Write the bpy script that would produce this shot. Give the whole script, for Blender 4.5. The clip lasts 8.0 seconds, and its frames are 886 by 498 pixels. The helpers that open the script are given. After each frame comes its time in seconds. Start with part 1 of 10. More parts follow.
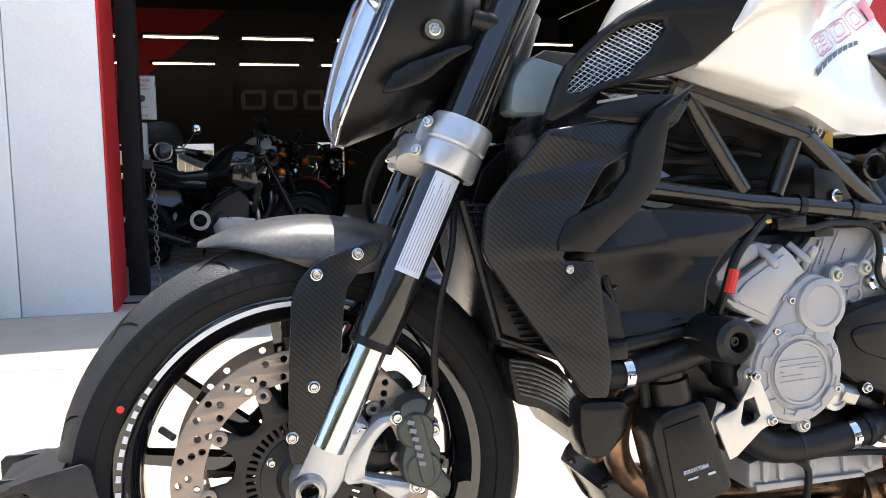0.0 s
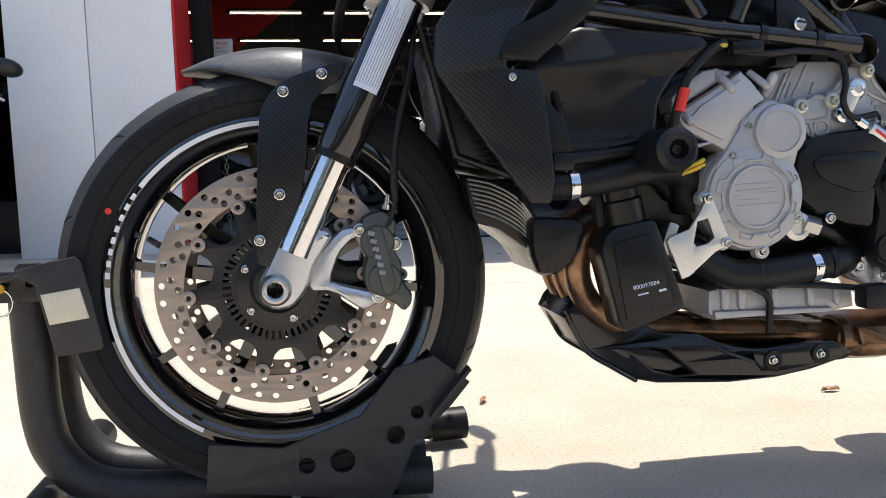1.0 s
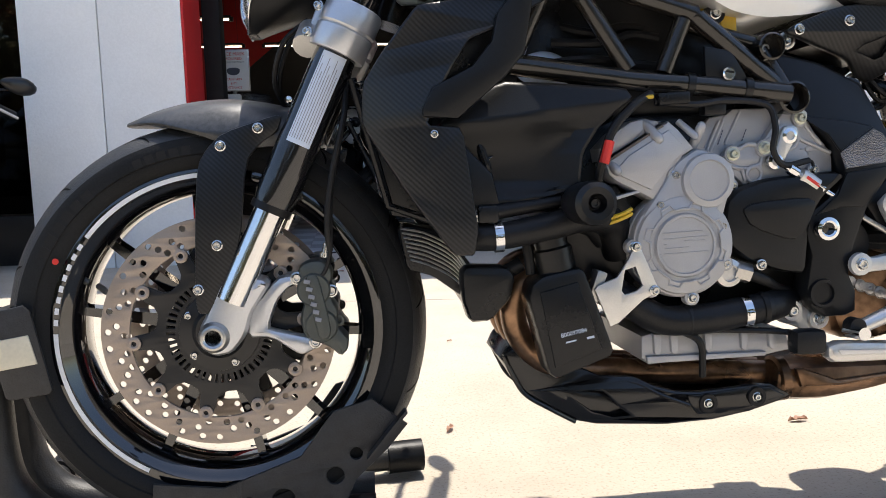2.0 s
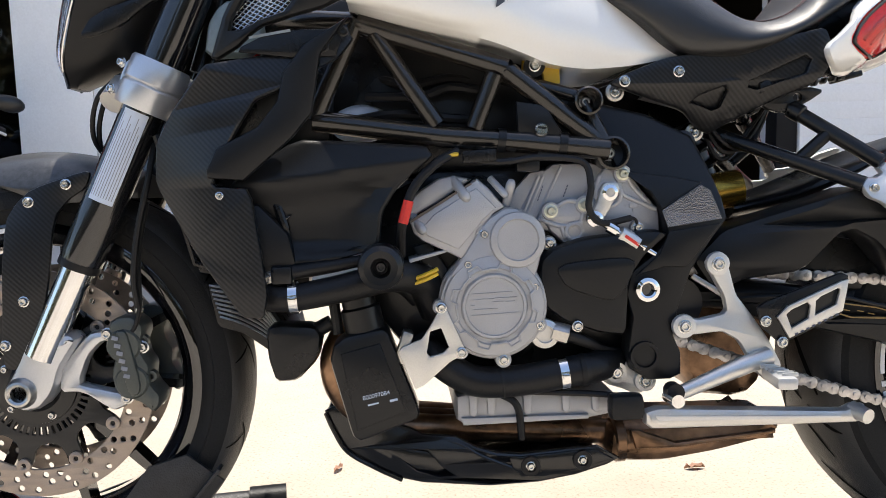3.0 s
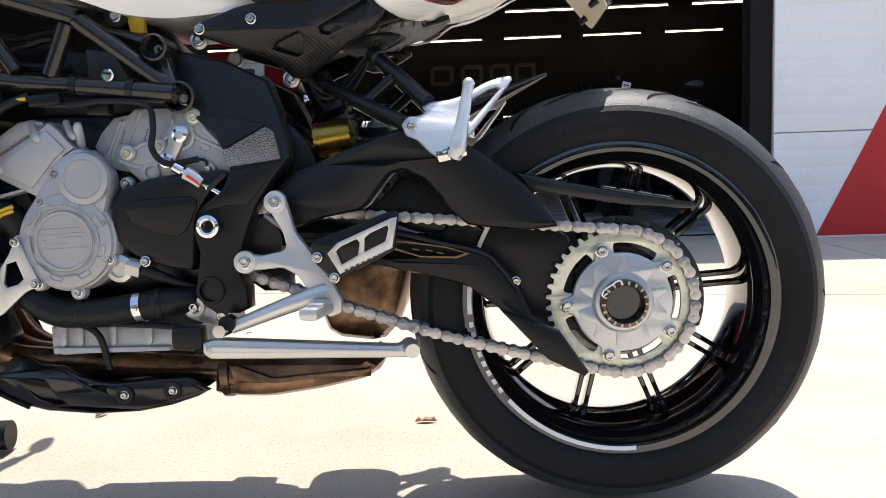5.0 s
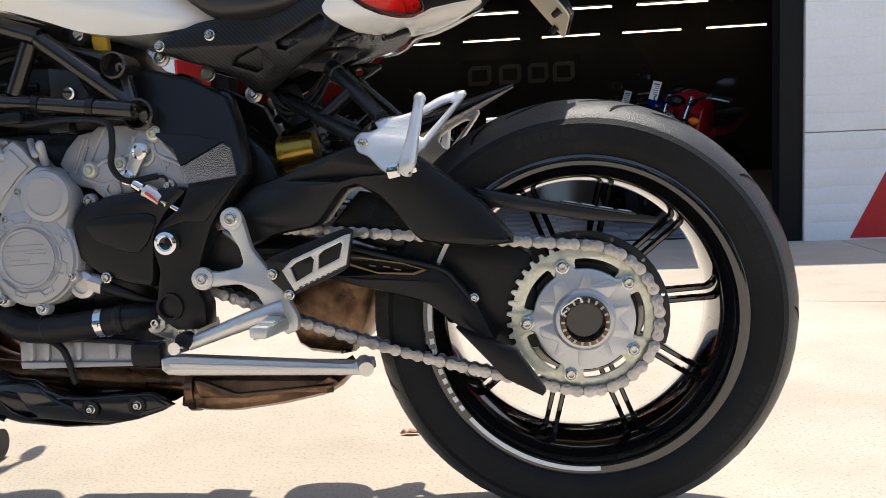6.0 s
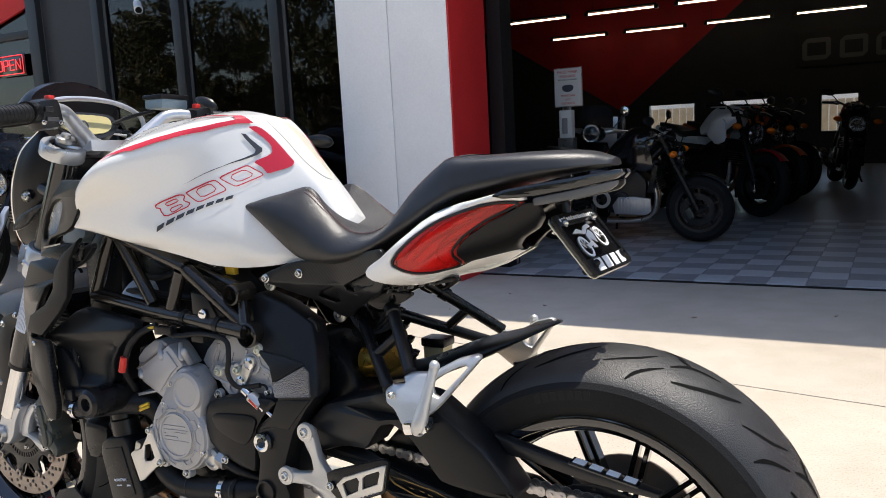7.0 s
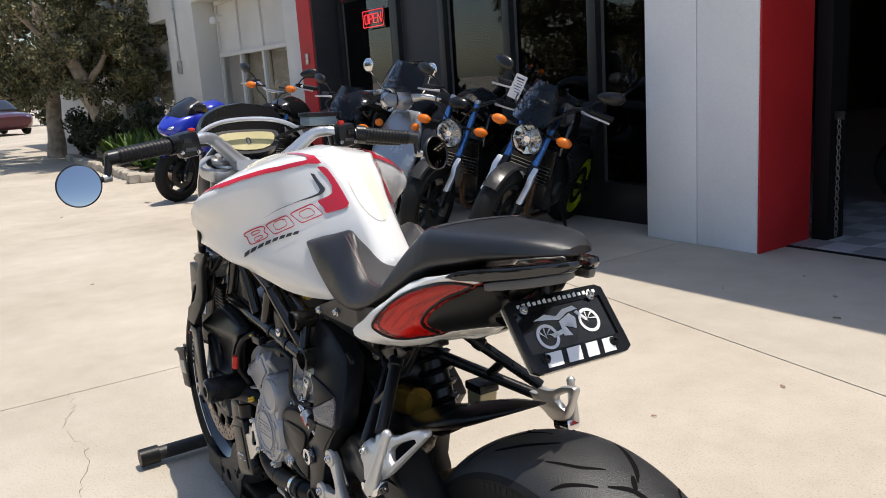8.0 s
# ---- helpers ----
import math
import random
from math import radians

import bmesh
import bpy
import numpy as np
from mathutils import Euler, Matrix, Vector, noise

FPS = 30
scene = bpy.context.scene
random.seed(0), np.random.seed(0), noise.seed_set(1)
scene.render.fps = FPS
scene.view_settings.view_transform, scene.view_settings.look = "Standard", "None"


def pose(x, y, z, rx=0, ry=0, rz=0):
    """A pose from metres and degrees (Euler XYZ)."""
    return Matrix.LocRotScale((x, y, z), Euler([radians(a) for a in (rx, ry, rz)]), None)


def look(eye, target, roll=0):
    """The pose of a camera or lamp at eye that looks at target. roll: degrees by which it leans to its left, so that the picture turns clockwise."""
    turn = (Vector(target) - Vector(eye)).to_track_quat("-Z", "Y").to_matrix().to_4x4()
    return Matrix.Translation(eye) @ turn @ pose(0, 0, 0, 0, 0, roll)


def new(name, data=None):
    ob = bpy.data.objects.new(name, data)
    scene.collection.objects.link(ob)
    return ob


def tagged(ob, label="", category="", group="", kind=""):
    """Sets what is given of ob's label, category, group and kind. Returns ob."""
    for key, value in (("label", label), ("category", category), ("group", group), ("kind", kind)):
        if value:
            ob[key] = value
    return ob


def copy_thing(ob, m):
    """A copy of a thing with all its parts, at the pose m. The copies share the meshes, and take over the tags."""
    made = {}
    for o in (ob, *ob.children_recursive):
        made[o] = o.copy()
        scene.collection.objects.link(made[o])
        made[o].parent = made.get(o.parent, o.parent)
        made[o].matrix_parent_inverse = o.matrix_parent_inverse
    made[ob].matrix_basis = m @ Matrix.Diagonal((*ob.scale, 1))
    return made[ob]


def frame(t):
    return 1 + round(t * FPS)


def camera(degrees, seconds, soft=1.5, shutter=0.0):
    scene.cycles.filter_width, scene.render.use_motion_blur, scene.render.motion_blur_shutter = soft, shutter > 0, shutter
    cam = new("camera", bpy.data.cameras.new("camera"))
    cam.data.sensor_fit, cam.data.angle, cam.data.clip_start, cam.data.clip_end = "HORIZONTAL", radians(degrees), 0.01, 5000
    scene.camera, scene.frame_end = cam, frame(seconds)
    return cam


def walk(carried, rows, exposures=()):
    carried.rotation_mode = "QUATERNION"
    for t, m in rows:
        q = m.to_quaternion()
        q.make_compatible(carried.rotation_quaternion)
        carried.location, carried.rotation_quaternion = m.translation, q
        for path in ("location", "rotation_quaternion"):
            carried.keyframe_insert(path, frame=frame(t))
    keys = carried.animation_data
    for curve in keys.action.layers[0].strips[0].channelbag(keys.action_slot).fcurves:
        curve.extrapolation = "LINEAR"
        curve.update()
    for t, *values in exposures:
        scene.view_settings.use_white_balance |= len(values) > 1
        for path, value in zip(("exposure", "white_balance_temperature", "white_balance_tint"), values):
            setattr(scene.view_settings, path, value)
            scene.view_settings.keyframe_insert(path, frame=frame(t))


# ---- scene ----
cam = camera(57.1, 8.0, soft=0.9)
PATH = [
    (0, (-0.075, -1.021, 0.698), (0.421, 0.907, 0.499), -1.1),
    (0.5, (-0.003, -1.112, 0.547), (0.306, 0.851, 0.316), -1.3),
    (1, (0.062, -1.133, 0.494), (0.346, 0.833, 0.263), -1.3),
    (1.2, (0.071, -1.13, 0.49), (0.352, 0.836, 0.257), -1.4),
    (2.3, (0.276, -1.179, 0.593), (0.454, 0.8, 0.364), -1.6),
    (2.5, (0.346, -1.172, 0.61), (0.506, 0.809, 0.383), -1.5),
    (3, (0.498, -1.167, 0.621), (0.604, 0.817, 0.396), -1.6),
    (3.5, (0.673, -1.182, 0.605), (0.729, 0.805, 0.383), -1.7),
    (4, (0.86, -1.203, 0.592), (0.859, 0.787, 0.385), -1.9),
    (4.5, (1.07, -1.228, 0.573), (0.992, 0.759, 0.355), -2.0),
    (4.7, (1.13, -1.232, 0.554), (1.043, 0.753, 0.327), -2.0),
    (5.8, (1.282, -1.198, 0.507), (1.082, 0.778, 0.274), -2.4),
    (6, (1.308, -1.199, 0.547), (1.091, 0.775, 0.317), -2.5),
    (6.5, (1.447, -1.183, 0.746), (1.036, 0.757, 0.486), -2.4),
    (7, (1.742, -1.129, 0.944), (0.766, 0.593, 0.66), -3.1),
    (7.5, (1.965, -0.913, 1.054), (0.626, 0.536, 0.727), -3.6),
    (8, (2.15, -0.692, 1.12), (0.515, 0.385, 0.708), -3.9),
]
walk(cam, [(t, look(eye, target, roll)) for t, eye, target, roll in PATH],
     [(0, 1.47, 6750, 10), (0.6, 1.04, 6700, 10), (1.2, 0.86, 6620, 10), (2.5, 0.93, 6780, 10), (3.5, 0.97, 6620, 10), (4.7, 1.0, 6520, 10), (5.8, 0.69, 6700, 10), (6.5, 0.74, 6750, 10), (7, 0.66, 6700, 10), (7.5, 0.58, 6700, 10), (8, 0.32, 6750, 10)])

from collections import defaultdict

# ---------- world and light ----------
SUN = Vector((0.10, 0.215, 1.0)).normalized()
world = bpy.data.worlds.new("sky")
scene.world = world
world.use_nodes = True
wn = world.node_tree.nodes
sky = wn.new("ShaderNodeTexSky")
sky.sky_type, sky.sun_disc = "NISHITA", False
sky.sun_elevation = math.asin(SUN.z)
sky.sun_rotation = math.atan2(SUN.x, SUN.y)
wn["Background"].inputs["Strength"].default_value = 0.15
world.node_tree.links.new(sky.outputs["Color"], wn["Background"].inputs["Color"])
sun_data = bpy.data.lights.new("sun", "SUN")
sun_data.energy, sun_data.angle, sun_data.color = 3.7, radians(0.5), (1.0, 0.95, 0.87)
sun = new("sun", sun_data)
sun.matrix_world = look(SUN * 20, (0, 0, 0))


# ---------- materials ----------
def nodes_of(m):
    m.use_nodes = True
    nt = m.node_tree
    return nt, nt.nodes["Principled BSDF"]


def material(name, col, rough=0.5, metal=0.0, var=0.12, scale=9.0, grain=220.0, bump=0.06, rvar=0.1, coat=0.0,
             spec=0.5, per_piece=0.0):
    """A surface with colour and gloss varied at two scales and a fine relief."""
    m = bpy.data.materials.new(name)
    nt, b = nodes_of(m)
    co = nt.nodes.new("ShaderNodeTexCoord")
    n1, n2 = nt.nodes.new("ShaderNodeTexNoise"), nt.nodes.new("ShaderNodeTexNoise")
    n1.inputs["Scale"].default_value, n1.inputs["Detail"].default_value = scale, 6
    n2.inputs["Scale"].default_value, n2.inputs["Detail"].default_value = grain, 3
    for n in (n1, n2):
        nt.links.new(co.outputs["Object"], n.inputs["Vector"])
    mix = nt.nodes.new("ShaderNodeMix")
    mix.data_type = "FLOAT"
    mix.inputs[0].default_value = 0.35
    nt.links.new(n1.outputs["Fac"], mix.inputs[2])
    nt.links.new(n2.outputs["Fac"], mix.inputs[3])
    ramp = nt.nodes.new("ShaderNodeValToRGB")
    lo = [max(0.0, c * (1 - 1.6 * var)) for c in col]
    hi = [min(1.0, c * (1 + 1.6 * var)) for c in col]
    ramp.color_ramp.elements[0].position, ramp.color_ramp.elements[0].color = 0.3, (*lo, 1)
    ramp.color_ramp.elements[1].position, ramp.color_ramp.elements[1].color = 0.7, (*hi, 1)
    nt.links.new(mix.outputs[0], ramp.inputs["Fac"])
    out = ramp.outputs["Color"]
    if per_piece:
        info = nt.nodes.new("ShaderNodeObjectInfo")
        hsv = nt.nodes.new("ShaderNodeHueSaturation")
        mr = nt.nodes.new("ShaderNodeMapRange")
        mr.inputs["To Min"].default_value, mr.inputs["To Max"].default_value = 1 - per_piece, 1 + per_piece
        nt.links.new(info.outputs["Random"], mr.inputs["Value"])
        nt.links.new(mr.outputs["Result"], hsv.inputs["Value"])
        nt.links.new(out, hsv.inputs["Color"])
        out = hsv.outputs["Color"]
    nt.links.new(out, b.inputs["Base Color"])
    mr2 = nt.nodes.new("ShaderNodeMapRange")
    mr2.inputs["To Min"].default_value = max(0.02, rough - rvar)
    mr2.inputs["To Max"].default_value = min(1.0, rough + rvar)
    nt.links.new(n1.outputs["Fac"], mr2.inputs["Value"])
    nt.links.new(mr2.outputs["Result"], b.inputs["Roughness"])
    b.inputs["Metallic"].default_value = metal
    b.inputs["Coat Weight"].default_value = coat
    b.inputs["Coat Roughness"].default_value = 0.05
    b.inputs["Specular IOR Level"].default_value = spec
    if bump:
        bp = nt.nodes.new("ShaderNodeBump")
        bp.inputs["Strength"].default_value, bp.inputs["Distance"].default_value = bump, 0.004
        nt.links.new(n2.outputs["Fac"], bp.inputs["Height"])
        nt.links.new(bp.outputs["Normal"], b.inputs["Normal"])
    return m


def carbon_material():
    m = bpy.data.materials.new("carbon weave")
    nt, b = nodes_of(m)
    co = nt.nodes.new("ShaderNodeTexCoord")
    waves = []
    for rot in ((0, 45, 0), (0, -45, 0)):
        mp = nt.nodes.new("ShaderNodeMapping")
        mp.inputs["Rotation"].default_value = [radians(a) for a in rot]
        nt.links.new(co.outputs["Object"], mp.inputs["Vector"])
        w = nt.nodes.new("ShaderNodeTexWave")
        w.bands_direction = "X"
        w.inputs["Scale"].default_value, w.inputs["Distortion"].default_value = 64, 0.3
        nt.links.new(mp.outputs["Vector"], w.inputs["Vector"])
        waves.append(w)
    mx = nt.nodes.new("ShaderNodeMix")
    mx.data_type = "FLOAT"
    mx.inputs[0].default_value = 0.12
    nt.links.new(waves[0].outputs["Fac"], mx.inputs[2])
    nt.links.new(waves[1].outputs["Fac"], mx.inputs[3])
    r = nt.nodes.new("ShaderNodeValToRGB")
    r.color_ramp.elements[0].color, r.color_ramp.elements[1].color = (0.0035, 0.0037, 0.0045, 1), (0.0155, 0.0160, 0.0180, 1)
    nt.links.new(mx.outputs[0], r.inputs["Fac"])
    nt.links.new(r.outputs["Color"], b.inputs["Base Color"])
    b.inputs["Roughness"].default_value = 0.30
    b.inputs["Specular IOR Level"].default_value = 0.36
    bp = nt.nodes.new("ShaderNodeBump")
    bp.inputs["Strength"].default_value, bp.inputs["Distance"].default_value = 0.12, 0.001
    nt.links.new(mx.outputs[0], bp.inputs["Height"])
    nt.links.new(bp.outputs["Normal"], b.inputs["Normal"])
    return m


def glass_material(name, col, rough=0.02):
    m = bpy.data.materials.new(name)
    nt, b = nodes_of(m)
    b.inputs["Base Color"].default_value = (*col, 1)
    b.inputs["Roughness"].default_value = rough
    b.inputs["Transmission Weight"].default_value = 1.0
    b.inputs["IOR"].default_value = 1.45
    return m


def glow_material(name, col, strength):
    m = bpy.data.materials.new(name)
    nt, b = nodes_of(m)
    b.inputs["Base Color"].default_value = (*col, 1)
    b.inputs["Emission Color"].default_value = (*col, 1)
    b.inputs["Emission Strength"].default_value = strength
    return m


def concrete_material():
    m = bpy.data.materials.new("concrete paving")
    nt, b = nodes_of(m)
    co = nt.nodes.new("ShaderNodeTexCoord")

    def noise_at(scale, detail=8):
        n = nt.nodes.new("ShaderNodeTexNoise")
        n.inputs["Scale"].default_value, n.inputs["Detail"].default_value = scale, detail
        n.inputs["Roughness"].default_value = 0.62
        nt.links.new(co.outputs["Object"], n.inputs["Vector"])
        return n
    big, mid, fine = noise_at(0.55), noise_at(5.0), noise_at(160, 4)
    r1 = nt.nodes.new("ShaderNodeValToRGB")
    r1.color_ramp.elements[0].position, r1.color_ramp.elements[0].color = 0.3, (0.40, 0.345, 0.275, 1)
    r1.color_ramp.elements[1].position, r1.color_ramp.elements[1].color = 0.68, (0.55, 0.49, 0.41, 1)
    nt.links.new(big.outputs["Fac"], r1.inputs["Fac"])
    r2 = nt.nodes.new("ShaderNodeValToRGB")
    r2.color_ramp.elements[0].position, r2.color_ramp.elements[0].color = 0.32, (0.90, 0.895, 0.88, 1)
    r2.color_ramp.elements[1].position, r2.color_ramp.elements[1].color = 0.6, (1, 1, 1, 1)
    nt.links.new(mid.outputs["Fac"], r2.inputs["Fac"])
    r3 = nt.nodes.new("ShaderNodeValToRGB")
    r3.color_ramp.elements[0].position, r3.color_ramp.elements[0].color = 0.28, (0.55, 0.53, 0.5, 1)
    r3.color_ramp.elements[1].position, r3.color_ramp.elements[1].color = 0.45, (1, 1, 1, 1)
    nt.links.new(fine.outputs["Fac"], r3.inputs["Fac"])
    out = r1.outputs["Color"]
    for r in (r2, r3):
        mx = nt.nodes.new("ShaderNodeMix")
        mx.data_type, mx.blend_type = "RGBA", "MULTIPLY"
        mx.inputs[0].default_value = 1.0
        nt.links.new(out, mx.inputs[6])
        nt.links.new(r.outputs["Color"], mx.inputs[7])
        out = mx.outputs[2]
    nt.links.new(out, b.inputs["Base Color"])
    b.inputs["Roughness"].default_value = 0.9
    bp = nt.nodes.new("ShaderNodeBump")
    bp.inputs["Strength"].default_value, bp.inputs["Distance"].default_value = 0.35, 0.004
    nt.links.new(fine.outputs["Fac"], bp.inputs["Height"])
    nt.links.new(bp.outputs["Normal"], b.inputs["Normal"])
    return m


def speckle_material():
    """Coarse grained black plastic; its sun glints are put into a grey metallic base."""
    m = bpy.data.materials.new("coarse black grain with painted glints")
    nt, b = nodes_of(m)
    co = nt.nodes.new("ShaderNodeTexCoord")
    n = nt.nodes.new("ShaderNodeTexVoronoi")
    n.inputs["Scale"].default_value = 520
    nt.links.new(co.outputs["Object"], n.inputs["Vector"])
    b.inputs["Base Color"].default_value = (0.30, 0.30, 0.31, 1)
    b.inputs["Roughness"].default_value = 0.25
    b.inputs["Metallic"].default_value = 0.85
    bp = nt.nodes.new("ShaderNodeBump")
    bp.inputs["Strength"].default_value, bp.inputs["Distance"].default_value = 1.0, 0.004
    nt.links.new(n.outputs["Distance"], bp.inputs["Height"])
    nt.links.new(bp.outputs["Normal"], b.inputs["Normal"])
    return m


M_SPECKLE = speckle_material()
M_CONC = concrete_material()
M_CARBON = carbon_material()
M_WHITEPAINT = material("white pearl paint", (0.76, 0.755, 0.73), 0.24, 0, 0.02, 4, 300, 0.0, 0.03, coat=0.8)
M_CREAM = material("cream white tone", (0.74, 0.70, 0.58), 0.28, 0, 0.02, 4, 300, 0.0, 0.03, coat=0.8)
M_REDPAINT = material("red paint", (0.55, 0.012, 0.03), 0.3, 0, 0.04, 5, 300, 0.0, 0.03, coat=0.6)
M_DARKPRINT = material("dark grey print", (0.045, 0.048, 0.055), 0.35, 0, 0.05, 5, 300, 0.0)
M_MATTE = material("matte black plastic", (0.0085, 0.0090, 0.0100), 0.34, 0, 0.2, 6, 420, 0.05, 0.06, spec=0.25)
M_SATIN = material("satin black plastic", (0.0078, 0.0081, 0.0090), 0.28, 0, 0.2, 8, 350, 0.05, 0.08, spec=0.30)
M_GLOSS = material("gloss black paint", (0.0095, 0.0095, 0.0105), 0.12, 0, 0.1, 6, 300, 0.0, 0.05, coat=0.6)
M_WHEEL = material("mirror gloss black wheel paint", (0.005, 0.005, 0.006), 0.035, 0, 0.1, 6, 300, 0.0, 0.015, coat=1.0, spec=0.6)
M_FRAME = material("bronze black frame paint", (0.017, 0.0145, 0.012), 0.2, 0.2, 0.12, 10, 400, 0.04, coat=0.3)
M_ANOD = material("black anodised alloy", (0.0140, 0.0140, 0.0150), 0.32, 0.2, 0.1, 9, 300, 0.03)
M_RUBBER = material("black rubber", (0.0100, 0.0100, 0.0108), 0.42, 0, 0.2, 12, 300, 0.12, spec=0.24)
M_TYRE = material("tyre rubber", (0.0115, 0.0118, 0.0122), 0.6, 0, 0.3, 7, 420, 0.22, 0.12, spec=0.16)
M_TREAD = material("worn tyre tread", (0.022, 0.022, 0.022), 0.46, 0, 0.2, 30, 500, 0.3, 0.08, spec=0.55)
M_TYREMARK = material("raised tyre letter", (0.013, 0.013, 0.0135), 0.6, 0, 0.1, 10, 300, 0.1, spec=0.2)
M_CASE = material("grey cast engine case", (0.40, 0.40, 0.41), 0.44, 0.35, 0.07, 14, 700, 0.14)
M_ALLOY = material("sand blasted alloy", (0.62, 0.61, 0.59), 0.38, 0.85, 0.07, 14, 500, 0.10)
M_SILVER = material("silver painted alloy", (0.55, 0.56, 0.58), 0.30, 0.7, 0.05, 12, 500, 0.05)
M_CHROME = material("polished steel", (0.72, 0.72, 0.72), 0.10, 1.0, 0.05, 20, 200, 0.0, 0.04)
M_CASTWHITE = material("bead blasted pale alloy", (0.58, 0.58, 0.57), 0.40, 0.65, 0.05, 14, 500, 0.08)
M_INKPALE = material("grey label ink", (0.22, 0.23, 0.26), 0.5, 0, 0.1, 200, 900, 0.0)
M_MUD = material("satin speckled mudguard", (0.060, 0.061, 0.063), 0.40, 0.5, 0.2, 160, 900, 0.03, spec=0.6)
M_MULLION = material("grey frame edge", (0.10, 0.10, 0.10), 0.4, 0.2, 0.1, 6, 200, 0.05)
# on the drive chain this paints the shade on the deeper inner links
M_CHAINDARK = material("darkened chain steel", (0.20, 0.185, 0.17), 0.35, 0.8, 0.2, 50, 300, 0.1)
# near-black that paints the shade in tread cuts and the front axle hole
M_HOLLOWSHADE = material("painted shade of hollows", (0.003, 0.003, 0.003), 0.8, 0, 0.1, spec=0.1)
M_BELLY = material("glossy black belly plastic", (0.0090, 0.0090, 0.0096), 0.20, 0, 0.2, 8, 350, 0.02, 0.08)
M_STEEL = material("plain steel", (0.48, 0.47, 0.45), 0.3, 0.9, 0.12, 30, 300, 0.05)
M_BOLT = material("zinc plated bolt", (0.62, 0.62, 0.60), 0.25, 0.95, 0.12, 40, 300, 0.03)
M_DISC = material("ground brake disc", (0.37, 0.305, 0.255), 0.42, 0.6, 0.08, 26, 500, 0.05)
M_ZINC = material("yellow zinc sprocket", (0.68, 0.68, 0.56), 0.34, 0.65, 0.16, 40, 200, 0.05)
M_CHAIN = material("chain link steel", (0.44, 0.42, 0.41), 0.30, 0.85, 0.2, 50, 300, 0.1, per_piece=0.12)
M_GOLD = material("gold anodised alloy", (0.42, 0.26, 0.045), 0.28, 0.9, 0.1, 14, 300, 0.03)
M_DULLGOLD = material("dull gold print", (0.20, 0.13, 0.045), 0.45, 0.3, 0.1, 40, 300, 0.0)
M_BURNT = material("heat tinted steel", (0.21, 0.125, 0.075), 0.30, 0.85, 0.6, 9, 60, 0.1, 0.12)
M_CALIPER = material("grey green caliper", (0.075, 0.082, 0.074), 0.42, 0.3, 0.08, 12, 400, 0.08)
M_LEATHER = material("black leather", (0.012, 0.012, 0.013), 0.38, 0, 0.12, 30, 1100, 0.16, 0.05, spec=0.6)
M_SEATMESH = material("woven grey seat cloth", (0.022, 0.021, 0.023), 0.5, 0, 0.25, 60, 1100, 0.35)
M_STITCH = material("red grey thread", (0.30, 0.17, 0.16), 0.7, 0, 0.1)
M_LABEL = material("silver paper label", (0.58, 0.64, 0.74), 0.4, 0, 0.04)
M_INK = material("label ink", (0.06, 0.07, 0.10), 0.5, 0, 0.02)
M_IVORY = material("ivory label", (0.62, 0.57, 0.44), 0.5, 0, 0.08, 30)
M_REDLENS = glass_material("red lens", (1.0, 0.16, 0.14), 0.02)
M_REDLENS.node_tree.nodes["Principled BSDF"].inputs["Transmission Weight"].default_value = 0.95
M_REDBACK = material("red lamp reflector", (0.95, 0.09, 0.07), 0.30, 0.0, 0.10, 60, 160, 0.5)
M_CLEAR = glass_material("clear lens", (0.97, 0.98, 1.0), 0.0)
M_AMBER = material("amber lens", (0.75, 0.17, 0.01), 0.2, 0, 0.05)
M_YELLOWTAG = material("yellow plastic", (0.55, 0.36, 0.02), 0.4, 0, 0.05)
M_REDTAG = material("red tag", (0.65, 0.03, 0.02), 0.5, 0, 0.05)
M_TANKFLUID = material("milky plastic tank", (0.20, 0.26, 0.29), 0.4, 0, 0.08, 14)
M_FLUID = material("brake fluid cup", (0.55, 0.46, 0.25), 0.3, 0, 0.08, 14)
M_MIRROR = material("mirror glass", (0.55, 0.57, 0.6), 0.02, 1.0, 0.0, 5, 100, 0.0, 0.0)
M_LCD = material("amber grey display", (0.42, 0.36, 0.16), 0.3, 0, 0.05)
M_WALL = material("white painted stucco", (0.83, 0.83, 0.83), 0.75, 0, 0.05, 1.6, 90, 0.22)
M_WALLOLD = material("grey white old stucco", (0.62, 0.61, 0.57), 0.8, 0, 0.10, 1.1, 60, 0.3)
M_REDWALL = material("red painted stucco", (0.50, 0.016, 0.018), 0.6, 0, 0.12, 2.5, 80, 0.2)
M_BLACKWALL = material("black painted wall", (0.026, 0.027, 0.030), 0.6, 0, 0.2, 3, 90, 0.15)
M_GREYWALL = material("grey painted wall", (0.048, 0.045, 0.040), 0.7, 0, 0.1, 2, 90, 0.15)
M_TRACK = material("black painted steel track", (0.007, 0.007, 0.008), 0.62, 0, 0.3, 14, 200, 0.10, spec=0.22)
M_DOORFRAME = material("black steel frame", (0.016, 0.017, 0.019), 0.38, 0.1, 0.2, 6, 200, 0.08)
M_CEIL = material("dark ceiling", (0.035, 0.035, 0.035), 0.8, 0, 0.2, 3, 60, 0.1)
M_TILEW = material("white floor tile", (0.46, 0.47, 0.49), 0.35, 0, 0.06, 8, 200, 0.05, per_piece=0.06)
M_TILEG = material("grey floor tile", (0.25, 0.25, 0.265), 0.35, 0, 0.06, 8, 200, 0.05, per_piece=0.08)
M_WINDOW = glass_material("tinted shop window glass", (0.12, 0.125, 0.13), 0.0)
M_TUBE = glow_material("white light tube", (1.0, 0.82, 0.62), 1.9)
M_NEON = glow_material("red neon", (1.0, 0.05, 0.06), 0.8)
